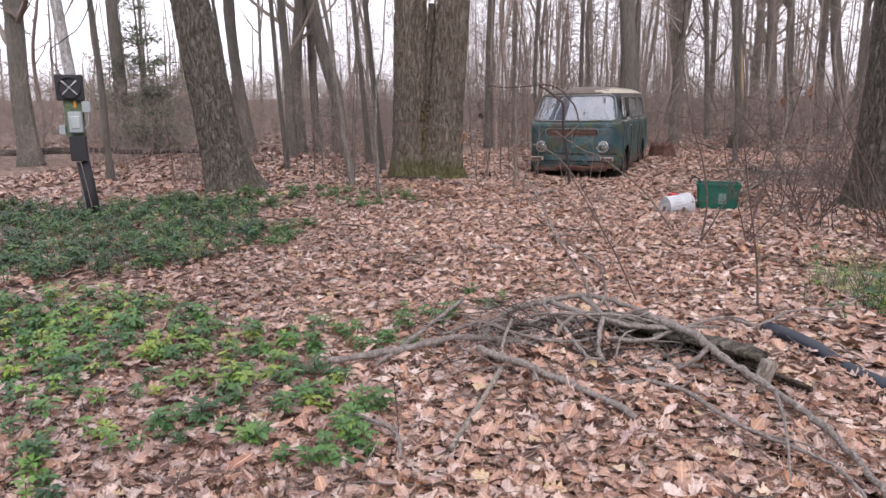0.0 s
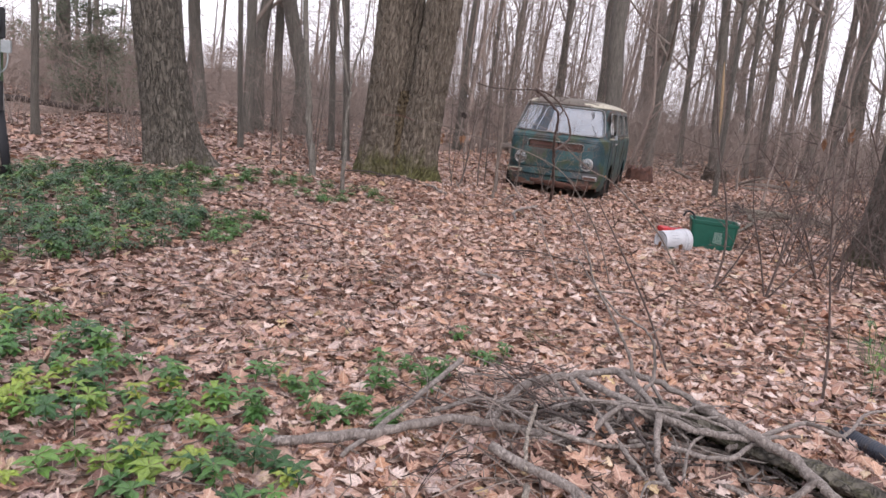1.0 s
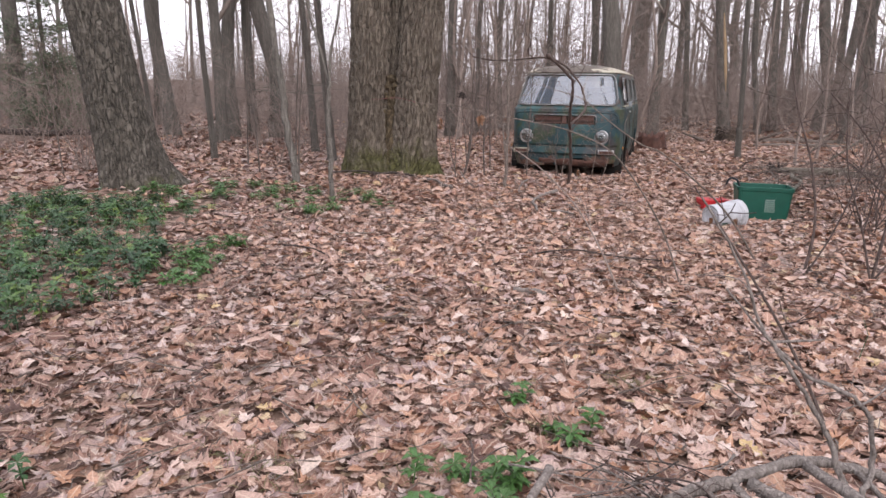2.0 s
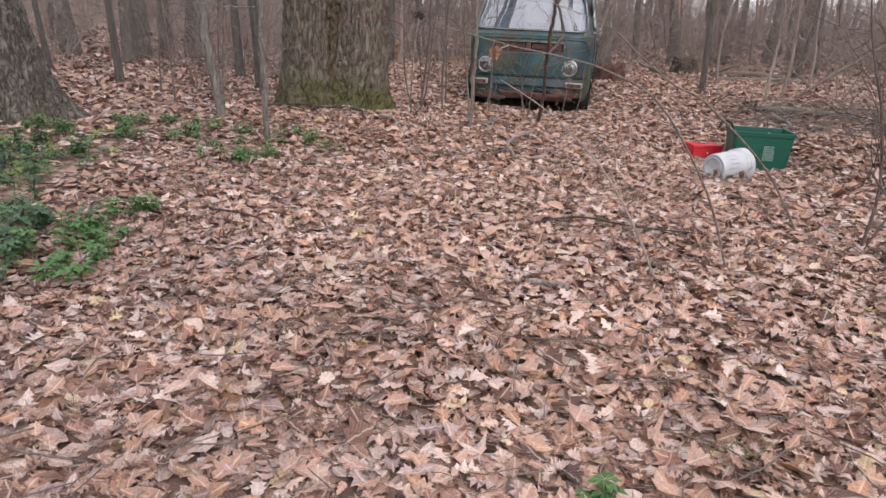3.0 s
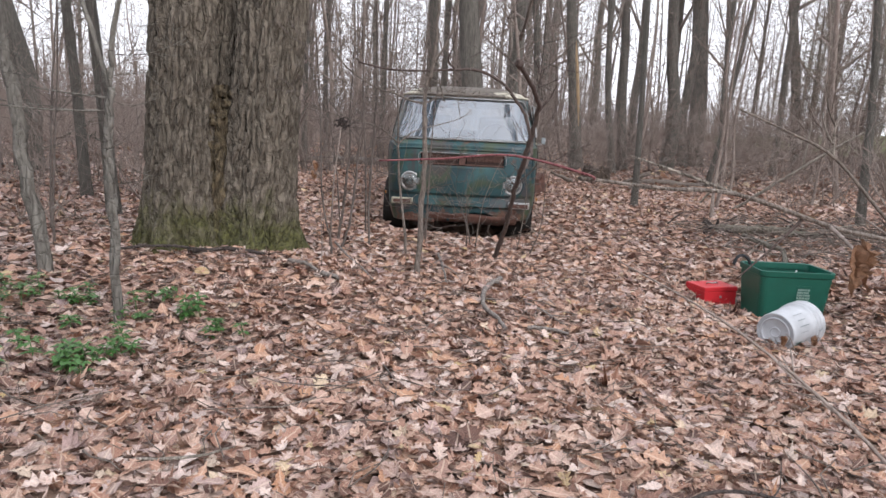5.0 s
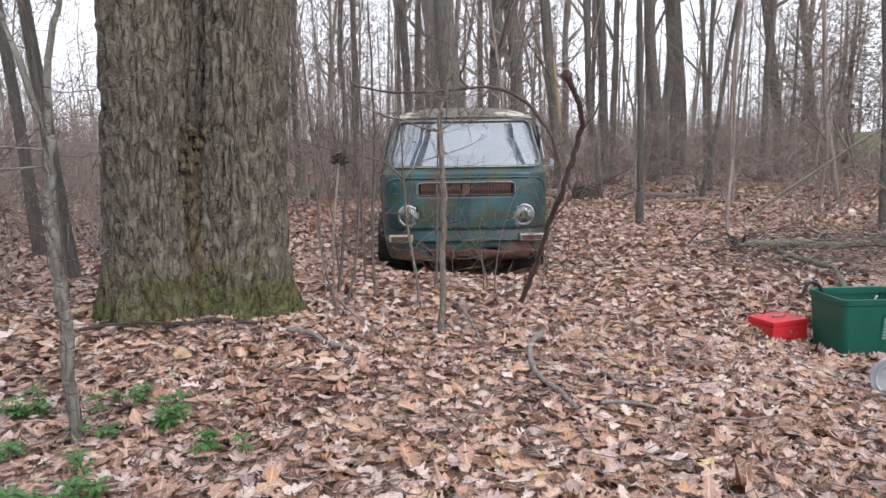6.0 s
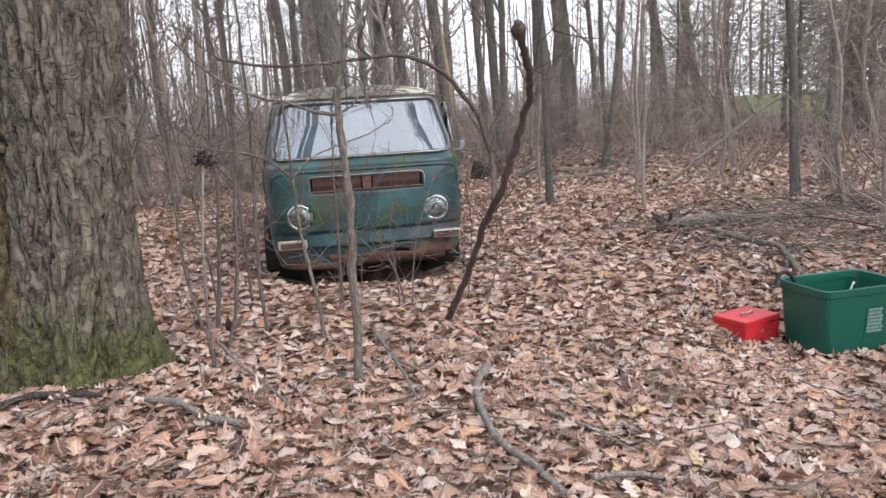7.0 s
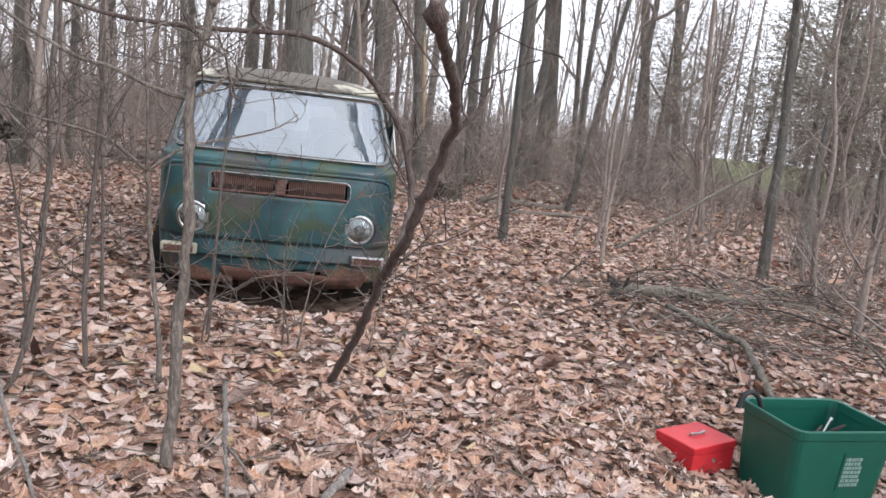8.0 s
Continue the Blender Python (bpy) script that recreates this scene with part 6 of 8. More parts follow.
    for xy, rows, lo, hi, is_darker in sorted_blocks:
        if not len(xy):
            continue
        vs, fs, uvs = heaps[is_darker]
        count = sum(len(v) for v in vs)
        mat = 1.0 if xy[:, 1].mean() < 4 else 0.92
        pick = rng.random(len(xy))
        for kind, a, b in (("oak", 0, 0.48), ("white_oak", 0.48, 0.76), ("plain", 0.76, 0.90), ("maple", 0.90, 1.01)):
            sel = xy[(pick >= a) & (pick < b)]
            n = len(sel)
            if not n:
                continue
            z = np.array([ground_z(x, y) for x, y in sel]) + (0.006 + 0.008 * rng.random(n) if rows == 0 else 0.014 + 0.040 * mat * rng.random(n) ** 1.4)
            at = np.column_stack([sel, z])
            size = lo + (hi * 1.08 - lo) * rng.random(n) ** 1.15
            low = 0.35 if rows == 0 else 1.0
            flat = rng.random(n)
            tilt = low * np.where(flat < 0.09, rng.normal(0, 0.7, n), rng.normal(0, 0.25, n))
            v, f, uv = leaf_arrays(kind, rows, rng, at, size, rng.uniform(0, 6.283, n), tilt * mat, low * rng.normal(0.0, 0.24, n) * mat, low * rng.normal(0.2, 0.45, n) * mat, low * rng.normal(0.08, 0.45, n) * mat)
            vs.append(v)
            uvs.append(uv)
            fs.append(f + count)
            count += len(v)
    # leaves caught in the brush pile
    vs, fs, uvs = heaps[False]
    count = sum(len(v) for v in vs)
    n = 130
    sel = np.column_stack([rng.normal(1.0, 0.4, n), rng.normal(4.25, 0.22, n)])
    top = np.maximum(0.03, 0.17 - 0.17 * np.abs(sel[:, 0] - 1.2) - 0.3 * np.abs(sel[:, 1] - 4.3))
    z = np.array([ground_z(x, y) for x, y in sel]) + top * rng.uniform(0.3, 1.1, n)
    v, f, uv = leaf_arrays("oak", 8, rng, np.column_stack([sel, z]), rng.uniform(0.06, 0.12, n), rng.uniform(0, 6.283, n), rng.normal(0, 0.4, n), rng.normal(0, 0.4, n), rng.normal(0.2, 0.5, n), rng.normal(0.1, 0.4, n))
    vs.append(v)
    fs.append(f + count)
    uvs.append(uv)
    for is_darker, mat, label in ((False, LEAF, "deep layer of curled brown oak leaves"), (True, LEAF_DARKER, "darker greyish oak leaves in the litter")):
        vs, fs, uvs = heaps[is_darker]
        tagged(quad_mesh("fallen_leaves", np.concatenate(vs), np.concatenate(fs), np.concatenate(uvs), mat), label, "leaves", "", "stuff")


scatter_leaves()


# ---- evergreen groundcover ----
def sprig_soup(soup, rng, at, height, size, leaves=9, tiers=2):
    x, y, z = at
    lean = Vector((rng.uniform(-0.3, 0.3), rng.uniform(-0.3, 0.3), 1)).normalized()
    root = Vector((x, y, z - 0.02))
    base = len(soup.v)
    levels = [root] + [Vector((x, y, z)) + lean * height * (1 - 0.42 * t) for t in range(tiers)][::-1]
    for p in levels:
        for k in range(3):
            a = 2.094 * k
            soup.v.append((p.x + 0.003 * math.cos(a), p.y + 0.003 * math.sin(a), p.z))
    for j in range(len(levels) - 1):
        for k in range(3):
            a, b = base + 3 * j + k, base + 3 * j + (k + 1) % 3
            soup.f.append((a, b, b + 3, a + 3))
    for t in range(tiers):
        ring = base + 3 * (tiers - t)
        c = levels[tiers - t]
        a0 = rng.uniform(0, 6.28)
        for k in range(leaves - t):
            a = a0 + k * 2.4
            L = size * rng.uniform(0.7, 1.15)
            out = Vector((math.cos(a), math.sin(a), 0))
            side = Vector((-math.sin(a), math.cos(a), 0))
            rise = rng.uniform(-0.3, 0.6)
            up = Vector((0, 0, 0.08 * L))
            m = c + out * L * 0.55 + Vector((0, 0, rise * L * 0.5))
            e = c + out * L + Vector((0, 0, rise * L * 0.5 - 0.1 * L))
            i = len(soup.v)
            soup.v += [tuple(m - side * L * 0.23 + up), tuple(m), tuple(m + side * L * 0.23 + up), tuple(e)]
            r = ring + k % 3
            soup.f += [(r, i + 1, i), (r, i + 2, i + 1), (i, i + 1, i + 3), (i + 1, i + 2, i + 3)]


def inside(x, y, poly):
    hit = False
    for (ax, ay), (bx, by) in zip(poly, poly[1:] + poly[:1]):
        if (ay > y) != (by > y) and x < (bx - ax) * (y - ay) / (by - ay) + ax:
            hit = not hit
    return hit


def groundcover(name, label, poly, dens, mat, seed, tall, size, thin=None, skip=0.0):
    rng = random.Random(seed)
    s = Soup()
    xs, ys = [p[0] for p in poly], [p[1] for p in poly]
    n = int((max(xs) - min(xs)) * (max(ys) - min(ys)) * dens)
    for k in range(n):
        x, y = rng.uniform(min(xs), max(xs)), rng.uniform(min(ys), max(ys))
        edge = 0.22 * noise.noise(Vector((x * 2.2, y * 2.2, 4.0)))
        if not inside(x + edge, y + edge, poly):
            continue
        patch = noise.noise(Vector((x * 1.6, y * 1.6, seed)))
        if thin and rng.random() > thin(x, y) + 0.45 * patch:
            continue
        if patch < -0.45 and rng.random() < skip:
            continue
        sprig_soup(s, rng, (x, y, ground_z(x, y) + 0.01), rng.uniform(*tall), rng.uniform(*size), 7, 2)
    return tagged(s.link(name, mat, None, "", False), label, "groundcover", "", "stuff")


FAR_PATCH = [(-3.4, 5.6), (-2.6, 6.05), (-2.02, 6.55), (-1.78, 7.4), (-1.72, 8.1), (-2.6, 9.2), (-3.0, 10.6), (-4.2, 10.7), (-5.6, 10.2), (-8.5, 9.9), (-9.5, 8.0), (-6.5, 5.3)]
NEAR_PATCH = [(-3.8, 5.15), (-3.07, 5.29), (-2.27, 5.48), (-1.87, 5.25), (-1.2, 4.9), (-0.8, 4.6), (-0.38, 4.5), (-0.1, 4.1), (0.12, 3.5), (0.24, 3.1), (-0.1, 2.55), (-1.0, 2.5), (-2.0, 2.7), (-3.8, 3.5)]
groundcover("evergreen_groundcover", "dense dark green evergreen groundcover", FAR_PATCH, 80, GREEN_DARK, 3, (0.07, 0.17), (0.055, 0.085), None, 0.75)
groundcover("evergreen_groundcover", "patchy green evergreen groundcover among leaves", NEAR_PATCH, 92, GREEN, 4, (0.04, 0.14), (0.05, 0.085), lambda x, y: 0.20 + 0.75 * max(0.0, min(1.0, (y - 2.9 - 0.1 * x) / 1.6)), 0.5)
groundcover("young_groundcover", "yellow-green young shoots of evergreen groundcover", [(-2.6, 4.9), (-1.0, 4.9), (-0.6, 4.0), (-0.7, 3.0), (-2.4, 2.9)], 42, GREEN_YOUNG, 6, (0.04, 0.12), (0.045, 0.075), lambda x, y: 0.45, 0.5)
groundcover("evergreen_groundcover", "loose sprigs of evergreen groundcover among leaves", [(-3.3, 9.1), (-2.4, 9.25), (-2.15, 9.7), (-2.45, 10.3), (-2.6, 10.95), (-3.3, 10.95)], 62, GREEN, 12, (0.04, 0.12), (0.05, 0.08), lambda x, y: 0.5, 0.5)

SPRIGS = [(-2.5, 11.42, 4), (-2.19, 11.64, 5), (-1.89, 10.91, 8), (-1.55, 10.32, 4), (-1.8, 11.48, 4), (-1.46, 11.32, 5), (-1.18, 10.14, 7), (-1.05, 10.36, 4), (-1.01, 11.16, 4), (-0.81, 10.95, 5), (-0.61, 10.56, 4), (-2.57, 11.03, 6), (-1.59, 8.6, 5), (-1.2, 10.9, 3),
          (0.48, 5.73, 3), (0.66, 5.46, 4), (0.12, 5.05, 3), (0.29, 5.04, 5), (0.42, 5.03, 4), (0.1, 4.66, 5), (-0.22, 4.63, 5), (0.06, 4.43, 5), (-0.1, 4.43, 4), (0.22, 4.43, 4), (0.39, 4.84, 2), (-0.32, 4.33, 5), (-0.45, 4.72, 3), (-1.64, 7.52, 8), (-1.66, 8.5, 4),
          (-1.72, 8.05, 10), (-1.84, 7.8, 8), (-2.63, 10.2, 7), (-2.43, 10.85, 4), (-3.0, 11.0, 8), (-2.7, 11.7, 5), (-3.3, 11.1, 7), (-1.92, 11.26, 5), (0.16, 3.45, 4), (0.10, 3.2, 4), (-0.05, 2.95, 5), (-0.15, 3.6, 5), (-0.3, 3.3, 4)]
for k, (x, y, m) in enumerate(SPRIGS):
    rg = random.Random(300 + k)
    ob = empty("evergreen_clump", (x, y, ground_z(x, y) + 0.015))
    near = y < 6 and x > -0.5
    for j in range(m // 2 + 1 if near else m):
        px, py = rg.gauss(0, 0.05 if near else 0.085), rg.gauss(0, 0.05 if near else 0.07)
        s = Soup()
        sprig_soup(s, rg, (px, py, 0.0), rg.uniform(0.05, 0.13), rg.uniform(0.05, 0.08), 8, 2)
        s.link("shoot", GREEN, ob, "", False)
    tagged(ob, "clump of glossy green whorled leaves poking through litter", "plant", "evergreen sprigs")
bush = Soup()
rg = random.Random(71)
for j in range(60):
    sprig_soup(bush, rg, (rg.gauss(0, 0.28), rg.gauss(0, 0.3), 0), rg.uniform(0.06, 0.32), rg.uniform(0.04, 0.07), 6, 2)
for j in range(160):
    a, r = rg.uniform(0, 6.28), abs(rg.gauss(0, 0.35))
    p = Vector((r * math.cos(a), r * math.sin(a) * 1.6 + 0.5, 0))
    d = Vector((rg.uniform(-0.2, 0.2), rg.uniform(-0.2, 0.2), rg.uniform(0.12, 0.4)))
    bush.tube([p, p + d * 0.6, p + d + Vector((rg.uniform(-0.1, 0.1), rg.uniform(-0.1, 0.1), -0.03))], [0.0025, 0.002, 0.001], 3, False)
ob = bush.link("low_green_bush", GREEN, None, "", False)
ob.location = (3.55, 5.45, ground_z(3.5, 5.4))
tagged(ob, "low green bush with grassy stems at the clearing's edge", "plant")
for k, (x, y) in enumerate([(-0.45, 5.05), (0.15, 5.15), (1.05, 6.0), (0.6, 5.45), (-0.55, 5.2)]):
    rg = random.Random(400 + k)
    ob = empty("grass_tuft", (x, y, ground_z(x, y) + 0.02))
    for j in range(34):
        p = Vector((rg.gauss(0, 0.07), rg.gauss(0, 0.05), 0.0))
        d = Vector((rg.uniform(-1, 1), rg.uniform(-1, 1), rg.uniform(0.4, 1.0))).normalized() * rg.uniform(0.05, 0.12)
        s = Soup()
        s.tube([p, p + d * 0.6, p + d + Vector((0, 0, -0.02))], [0.0016, 0.0014, 0.0006], 3, False)
        s.link("blade", GRASS, ob)
    tagged(ob, "small tuft of dry yellow-green grass in leaves", "grass", "grass tufts")


# ---- brush pile ----
def on_ground(x, y, up=0.0):
    return (x, y, ground_z(x, y) + up)


def loose_stick(name, label, pts, r0, r1, mat, forks=(), seed=1, sides=7, group="", category="stick"):
    """A dead stick lying through the points, with side forks (start share, end offset)."""
    rng = random.Random(seed)
    s = Soup()
    o = Vector(pts[0])
    line = smooth_line([Vector(p) - o for p in pts], 6)
    line = [p + Vector((rng.uniform(-1, 1), rng.uniform(-1, 1), rng.uniform(-1, 1))) * r0 * 0.3 for p in line]
    s.tube(line, [r * rng.uniform(0.85, 1.12) for r in taper(len(line), r0, r1)], sides)
    for share, off, fr in forks:
        b = line[int(share * (len(line) - 1))]
        e = b + Vector(off)
        m = b.lerp(e, 0.5) + Vector((rng.uniform(-1, 1), rng.uniform(-1, 1), rng.uniform(-0.3, 1))) * 0.05
        seg = smooth_line([b, m, e], 4)
        s.tube(seg, taper(len(seg), fr, fr * 0.35), 5)
    ob = s.link(name, mat)
    ob.location = o
    return tagged(ob, label, category, group)


PILE = "sticks of the brush pile"


def lay(*pts):
    """Points of a stick, none of them under the leaves."""
    return [(x, y, max(z, ground_z(x, y) + 0.04)) for x, y, z in pts]


loose_stick("fallen_branch", "long grey branch lying on leaves", lay((-0.22, 4.11, 0.06), (0.16, 4.22, 0.10), (0.44, 4.38, 0.12), (0.71, 4.38, 0.13), (1.0, 4.33, 0.11)), 0.023, 0.017, PILE_STICK, ((0.7, (0.2, 0.12, 0.08), 0.009),), 1, 8, PILE)
loose_stick("fallen_branch", "straight grey stick rising to the pile", lay((0.06, 4.08, 0.05), (0.29, 4.44, 0.15), (0.50, 4.81, 0.24)), 0.010, 0.014, PILE_STICK, (), 2, 7, PILE)
loose_stick("fallen_branch", "curved grey branch arching over the pile", lay((0.66, 4.42, 0.14), (0.80, 4.65, 0.21), (1.01, 4.73, 0.26), (1.27, 4.81, 0.28), (1.46, 4.76, 0.27), (1.66, 4.62, 0.20)), 0.022, 0.014, PILE_STICK, ((0.35, (0.12, -0.35, -0.1), 0.010), (0.75, (0.1, -0.4, -0.12), 0.012)), 3, 8, PILE)
loose_stick("forked_branch", "dark upright forked twig on the pile", [(1.34, 4.62, 0.22), (1.30, 4.69, 0.31), (1.27, 4.7, 0.40), (1.21, 4.7, 0.50), (1.11, 4.72, 0.65), (1.06, 4.75, 0.72), (1.0, 4.78, 0.88), (0.88, 4.82, 1.08)], 0.011, 0.0022, PILE_STICK, ((0.66, (0.16, 0.03, 0.0), 0.005), (0.8, (-0.15, 0.05, 0.06), 0.003)), 6, 7, PILE)
loose_stick("forked_branch", "crooked twig curling up from the pile", [(1.30, 4.62, 0.23), (1.35, 4.66, 0.27), (1.395, 4.7, 0.32), (1.365, 4.7, 0.48), (1.30, 4.7, 0.55), (1.19, 4.72, 0.595), (1.08, 4.75, 0.69), (0.97, 4.8, 0.82)], 0.0105, 0.003, PILE_STICK, ((0.5, (0.1, 0.06, 0.1), 0.004),), 26, 7, PILE)
loose_stick("fallen_branch", "long forked grey branch lying on leaves", lay((1.56, 4.55, 0.27), (1.69, 4.31, 0.27), (1.81, 4.14, 0.26), (1.86, 3.99, 0.24), (1.95, 3.88, 0.19), (2.11, 3.69, 0.12), (2.20, 3.46, 0.09), (2.23, 3.14, 0.07), (2.22, 2.90, 0.06)), 0.024, 0.013, PILE_STICK, ((0.62, (-0.20, -0.78, -0.05), 0.012), (0.36, (-0.16, 0.05, -0.16), 0.018)), 4, 9, PILE)
loose_stick("fallen_branch", "long thin grey branch lying on leaves", lay((1.33, 3.76, 0.09), (1.52, 3.84, 0.11), (1.69, 3.72, 0.10), (1.82, 3.44, 0.09), (2.0, 3.23, 0.08), (2.12, 3.08, 0.07), (2.13, 2.86, 0.07)), 0.014, 0.007, PILE_STICK, ((0.6, (0.25, -0.25, 0.0), 0.006),), 5, 7, PILE)
loose_stick("fallen_branch", "thick brown stick lying towards the path", lay((0.64, 4.10, 0.17), (0.93, 3.90, 0.14), (1.20, 3.68, 0.11), (1.40, 3.47, 0.08)), 0.021, 0.017, PILE_STICK, ((0.35, (0.1, -0.28, -0.06), 0.010),), 7, 8, PILE)
loose_stick("fallen_branch", "pale stick reaching from the pile to the path", lay((0.77, 3.86, 0.15), (0.66, 3.43, 0.10), (0.57, 3.11, 0.07)), 0.012, 0.014, STICK_PALE, (), 8, 7, PILE)
loose_stick("fallen_branch", "pale thin stick leaning on the pile", lay((0.82, 4.32, 0.27), (0.78, 4.14, 0.21), (0.77, 3.98, 0.15)), 0.010, 0.008, STICK_PALE, (), 9, 6, PILE)
loose_stick("fallen_branch", "grey branch stretching across leaves to the bush", lay((1.62, 4.28, 0.20), (1.78, 4.40, 0.21), (2.10, 4.65, 0.21), (2.32, 4.71, 0.15), (2.68, 5.14, 0.12), (3.03, 5.30, 0.11), (3.63, 5.89, 0.14)), 0.013, 0.005, PILE_STICK, ((0.35, (0.2, -0.12, -0.05), 0.008), (0.6, (0.3, -0.1, 0.02), 0.006)), 10, 7, PILE)
loose_stick("fallen_branch", "grey branch across the top of the pile", lay((1.06, 4.70, 0.27), (1.31, 4.40, 0.27), (1.52, 4.30, 0.25), (1.74, 4.29, 0.24), (1.96, 4.16, 0.16)), 0.018, 0.013, PILE_STICK, ((0.5, (0.25, 0.15, 0.02), 0.009),), 13, 7, PILE)
loose_stick("fallen_branch", "crooked branch curling down the pile", lay((1.26, 4.80, 0.28), (1.34, 4.40, 0.28), (1.29, 4.10, 0.18), (1.38, 3.86, 0.10), (1.46, 3.78, 0.09)), 0.017, 0.012, PILE_STICK, ((0.6, (-0.14, -0.16, -0.03), 0.009),), 14, 7, PILE)
loose_stick("fallen_branch", "thin arching branch over the hollow log", lay((1.36, 4.21, 0.21), (1.55, 4.12, 0.23), (1.78, 4.35, 0.23), (2.04, 4.56, 0.18)), 0.012, 0.008, PILE_STICK, (), 15, 6, PILE)
loose_stick("fallen_branch", "grey stick slanting through the pile", lay((1.01, 4.74, 0.26), (1.15, 4.25, 0.20), (1.25, 4.03, 0.13)), 0.013, 0.010, PILE_STICK, ((0.5, (0.12, -0.1, -0.06), 0.007),), 16, 6, PILE)
loose_stick("fallen_branch", "long grey stick lying across the pile", lay((0.39, 4.47, 0.11), (0.63, 4.54, 0.17), (0.86, 4.26, 0.20), (1.11, 4.21, 0.18), (1.34, 4.26, 0.2)), 0.012, 0.009, PILE_STICK, ((0.3, (0.15, 0.1, 0.08), 0.006),), 17, 6, PILE)
loose_stick("white_twig", "pale bare twig standing in leaves", lay((0.23, 2.90, 0.06), (0.26, 2.94, 0.11), (0.29, 2.98, 0.17)), 0.005, 0.003, STICK_PALE, ((0.5, (0.07, -0.17, -0.06), 0.004),), 10, 5)
loose_stick("fallen_branch", "grey stick among evergreen sprigs", lay((0.10, 3.40, 0.07), (0.30, 3.22, 0.10), (0.35, 3.11, 0.09), (0.37, 3.02, 0.07)), 0.012, 0.009, PILE_STICK, ((0.4, (0.12, -0.02, 0.05), 0.006),), 11, 6)
loose_stick("standing_twig", "thin dark twig standing upright in leaves", [on_ground(0.35, 3.12, 0.0), on_ground(0.33, 3.22, 0.14), on_ground(0.30, 3.30, 0.3)], 0.004, 0.002, STICK_DARK, ((0.6, (0.06, 0, 0.06), 0.002),), 12, 5)
rg = random.Random(99)
for k in range(40):
    # medium sticks crossing each other over and behind the log
    cx = rg.uniform(0.95, 1.95)
    cy = 4.48 + rg.gauss(0, 0.11) - 0.32 * max(0.0, cx - 1.2)
    a, L = rg.gauss(-0.45, 0.95), rg.uniform(0.3, 0.8)
    dx, dy = math.cos(a) * L / 2, math.sin(a) * L / 2
    h = max(0.07, 0.27 - 0.2 * abs(cx - 1.3) - 0.35 * abs(cy - 4.4)) * rg.uniform(0.5, 1.05)
    p, q = (cx - dx, cy - dy, h + rg.uniform(-0.10, 0.05)), (cx + dx, cy + dy, h + rg.uniform(-0.10, 0.05))
    m1 = (cx - dx * 0.3 + rg.uniform(-0.07, 0.07), cy - dy * 0.3 + rg.uniform(-0.06, 0.06), h + rg.uniform(0, 0.05))
    m2 = (cx + dx * 0.4 + rg.uniform(-0.07, 0.07), cy + dy * 0.4 + rg.uniform(-0.06, 0.06), h + rg.uniform(-0.02, 0.04))
    r = rg.choice([0.006, 0.008, 0.011, 0.014])
    loose_stick("dead_stick", "dead grey stick tangled in the brush pile", lay(p, m1, m2, q), r, r * 0.6, rg.choice([PILE_STICK, PILE_STICK, PILE_STICK, SAPLING, STICK_DARK]), ((rg.uniform(0.3, 0.8), (rg.uniform(-0.2, 0.2), rg.uniform(-0.2, 0.2), rg.uniform(-0.05, 0.08)), r * 0.6),), 200 + k, 6, PILE)
for k in range(110):
    # thin twigs, thickest at the pile's leafy end and under its front
    if k % 3:
        cx, cy, h = rg.gauss(0.74, 0.2), rg.gauss(4.6, 0.16), rg.uniform(0.08, 0.26)
    else:
        cx, cy, h = rg.uniform(0.45, 1.5), rg.gauss(4.05, 0.14), rg.uniform(0.05, 0.14)
    a, L = rg.uniform(0, 6.28), rg.uniform(0.2, 0.55)
    dx, dy = math.cos(a) * L / 2, math.sin(a) * L / 2
    r = rg.choice([0.0025, 0.003, 0.004, 0.005])
    loose_stick("dead_stick", "thin brown twig tangled in the brush pile", lay((cx - dx, cy - dy, h + rg.uniform(-0.08, 0.06)), (cx + rg.uniform(-0.05, 0.05), cy + rg.uniform(-0.05, 0.05), h + rg.uniform(0, 0.05)), (cx + dx, cy + dy, h + rg.uniform(-0.08, 0.1))), r, r * 0.5, rg.choice([PILE_STICK, STICK_DARK, SHRUB, SHRUB, BRUSH]), ((rg.uniform(0.3, 0.8), (rg.uniform(-0.12, 0.12), rg.uniform(-0.12, 0.12), rg.uniform(-0.02, 0.1)), r * 0.6),), 300 + k, 5, PILE)


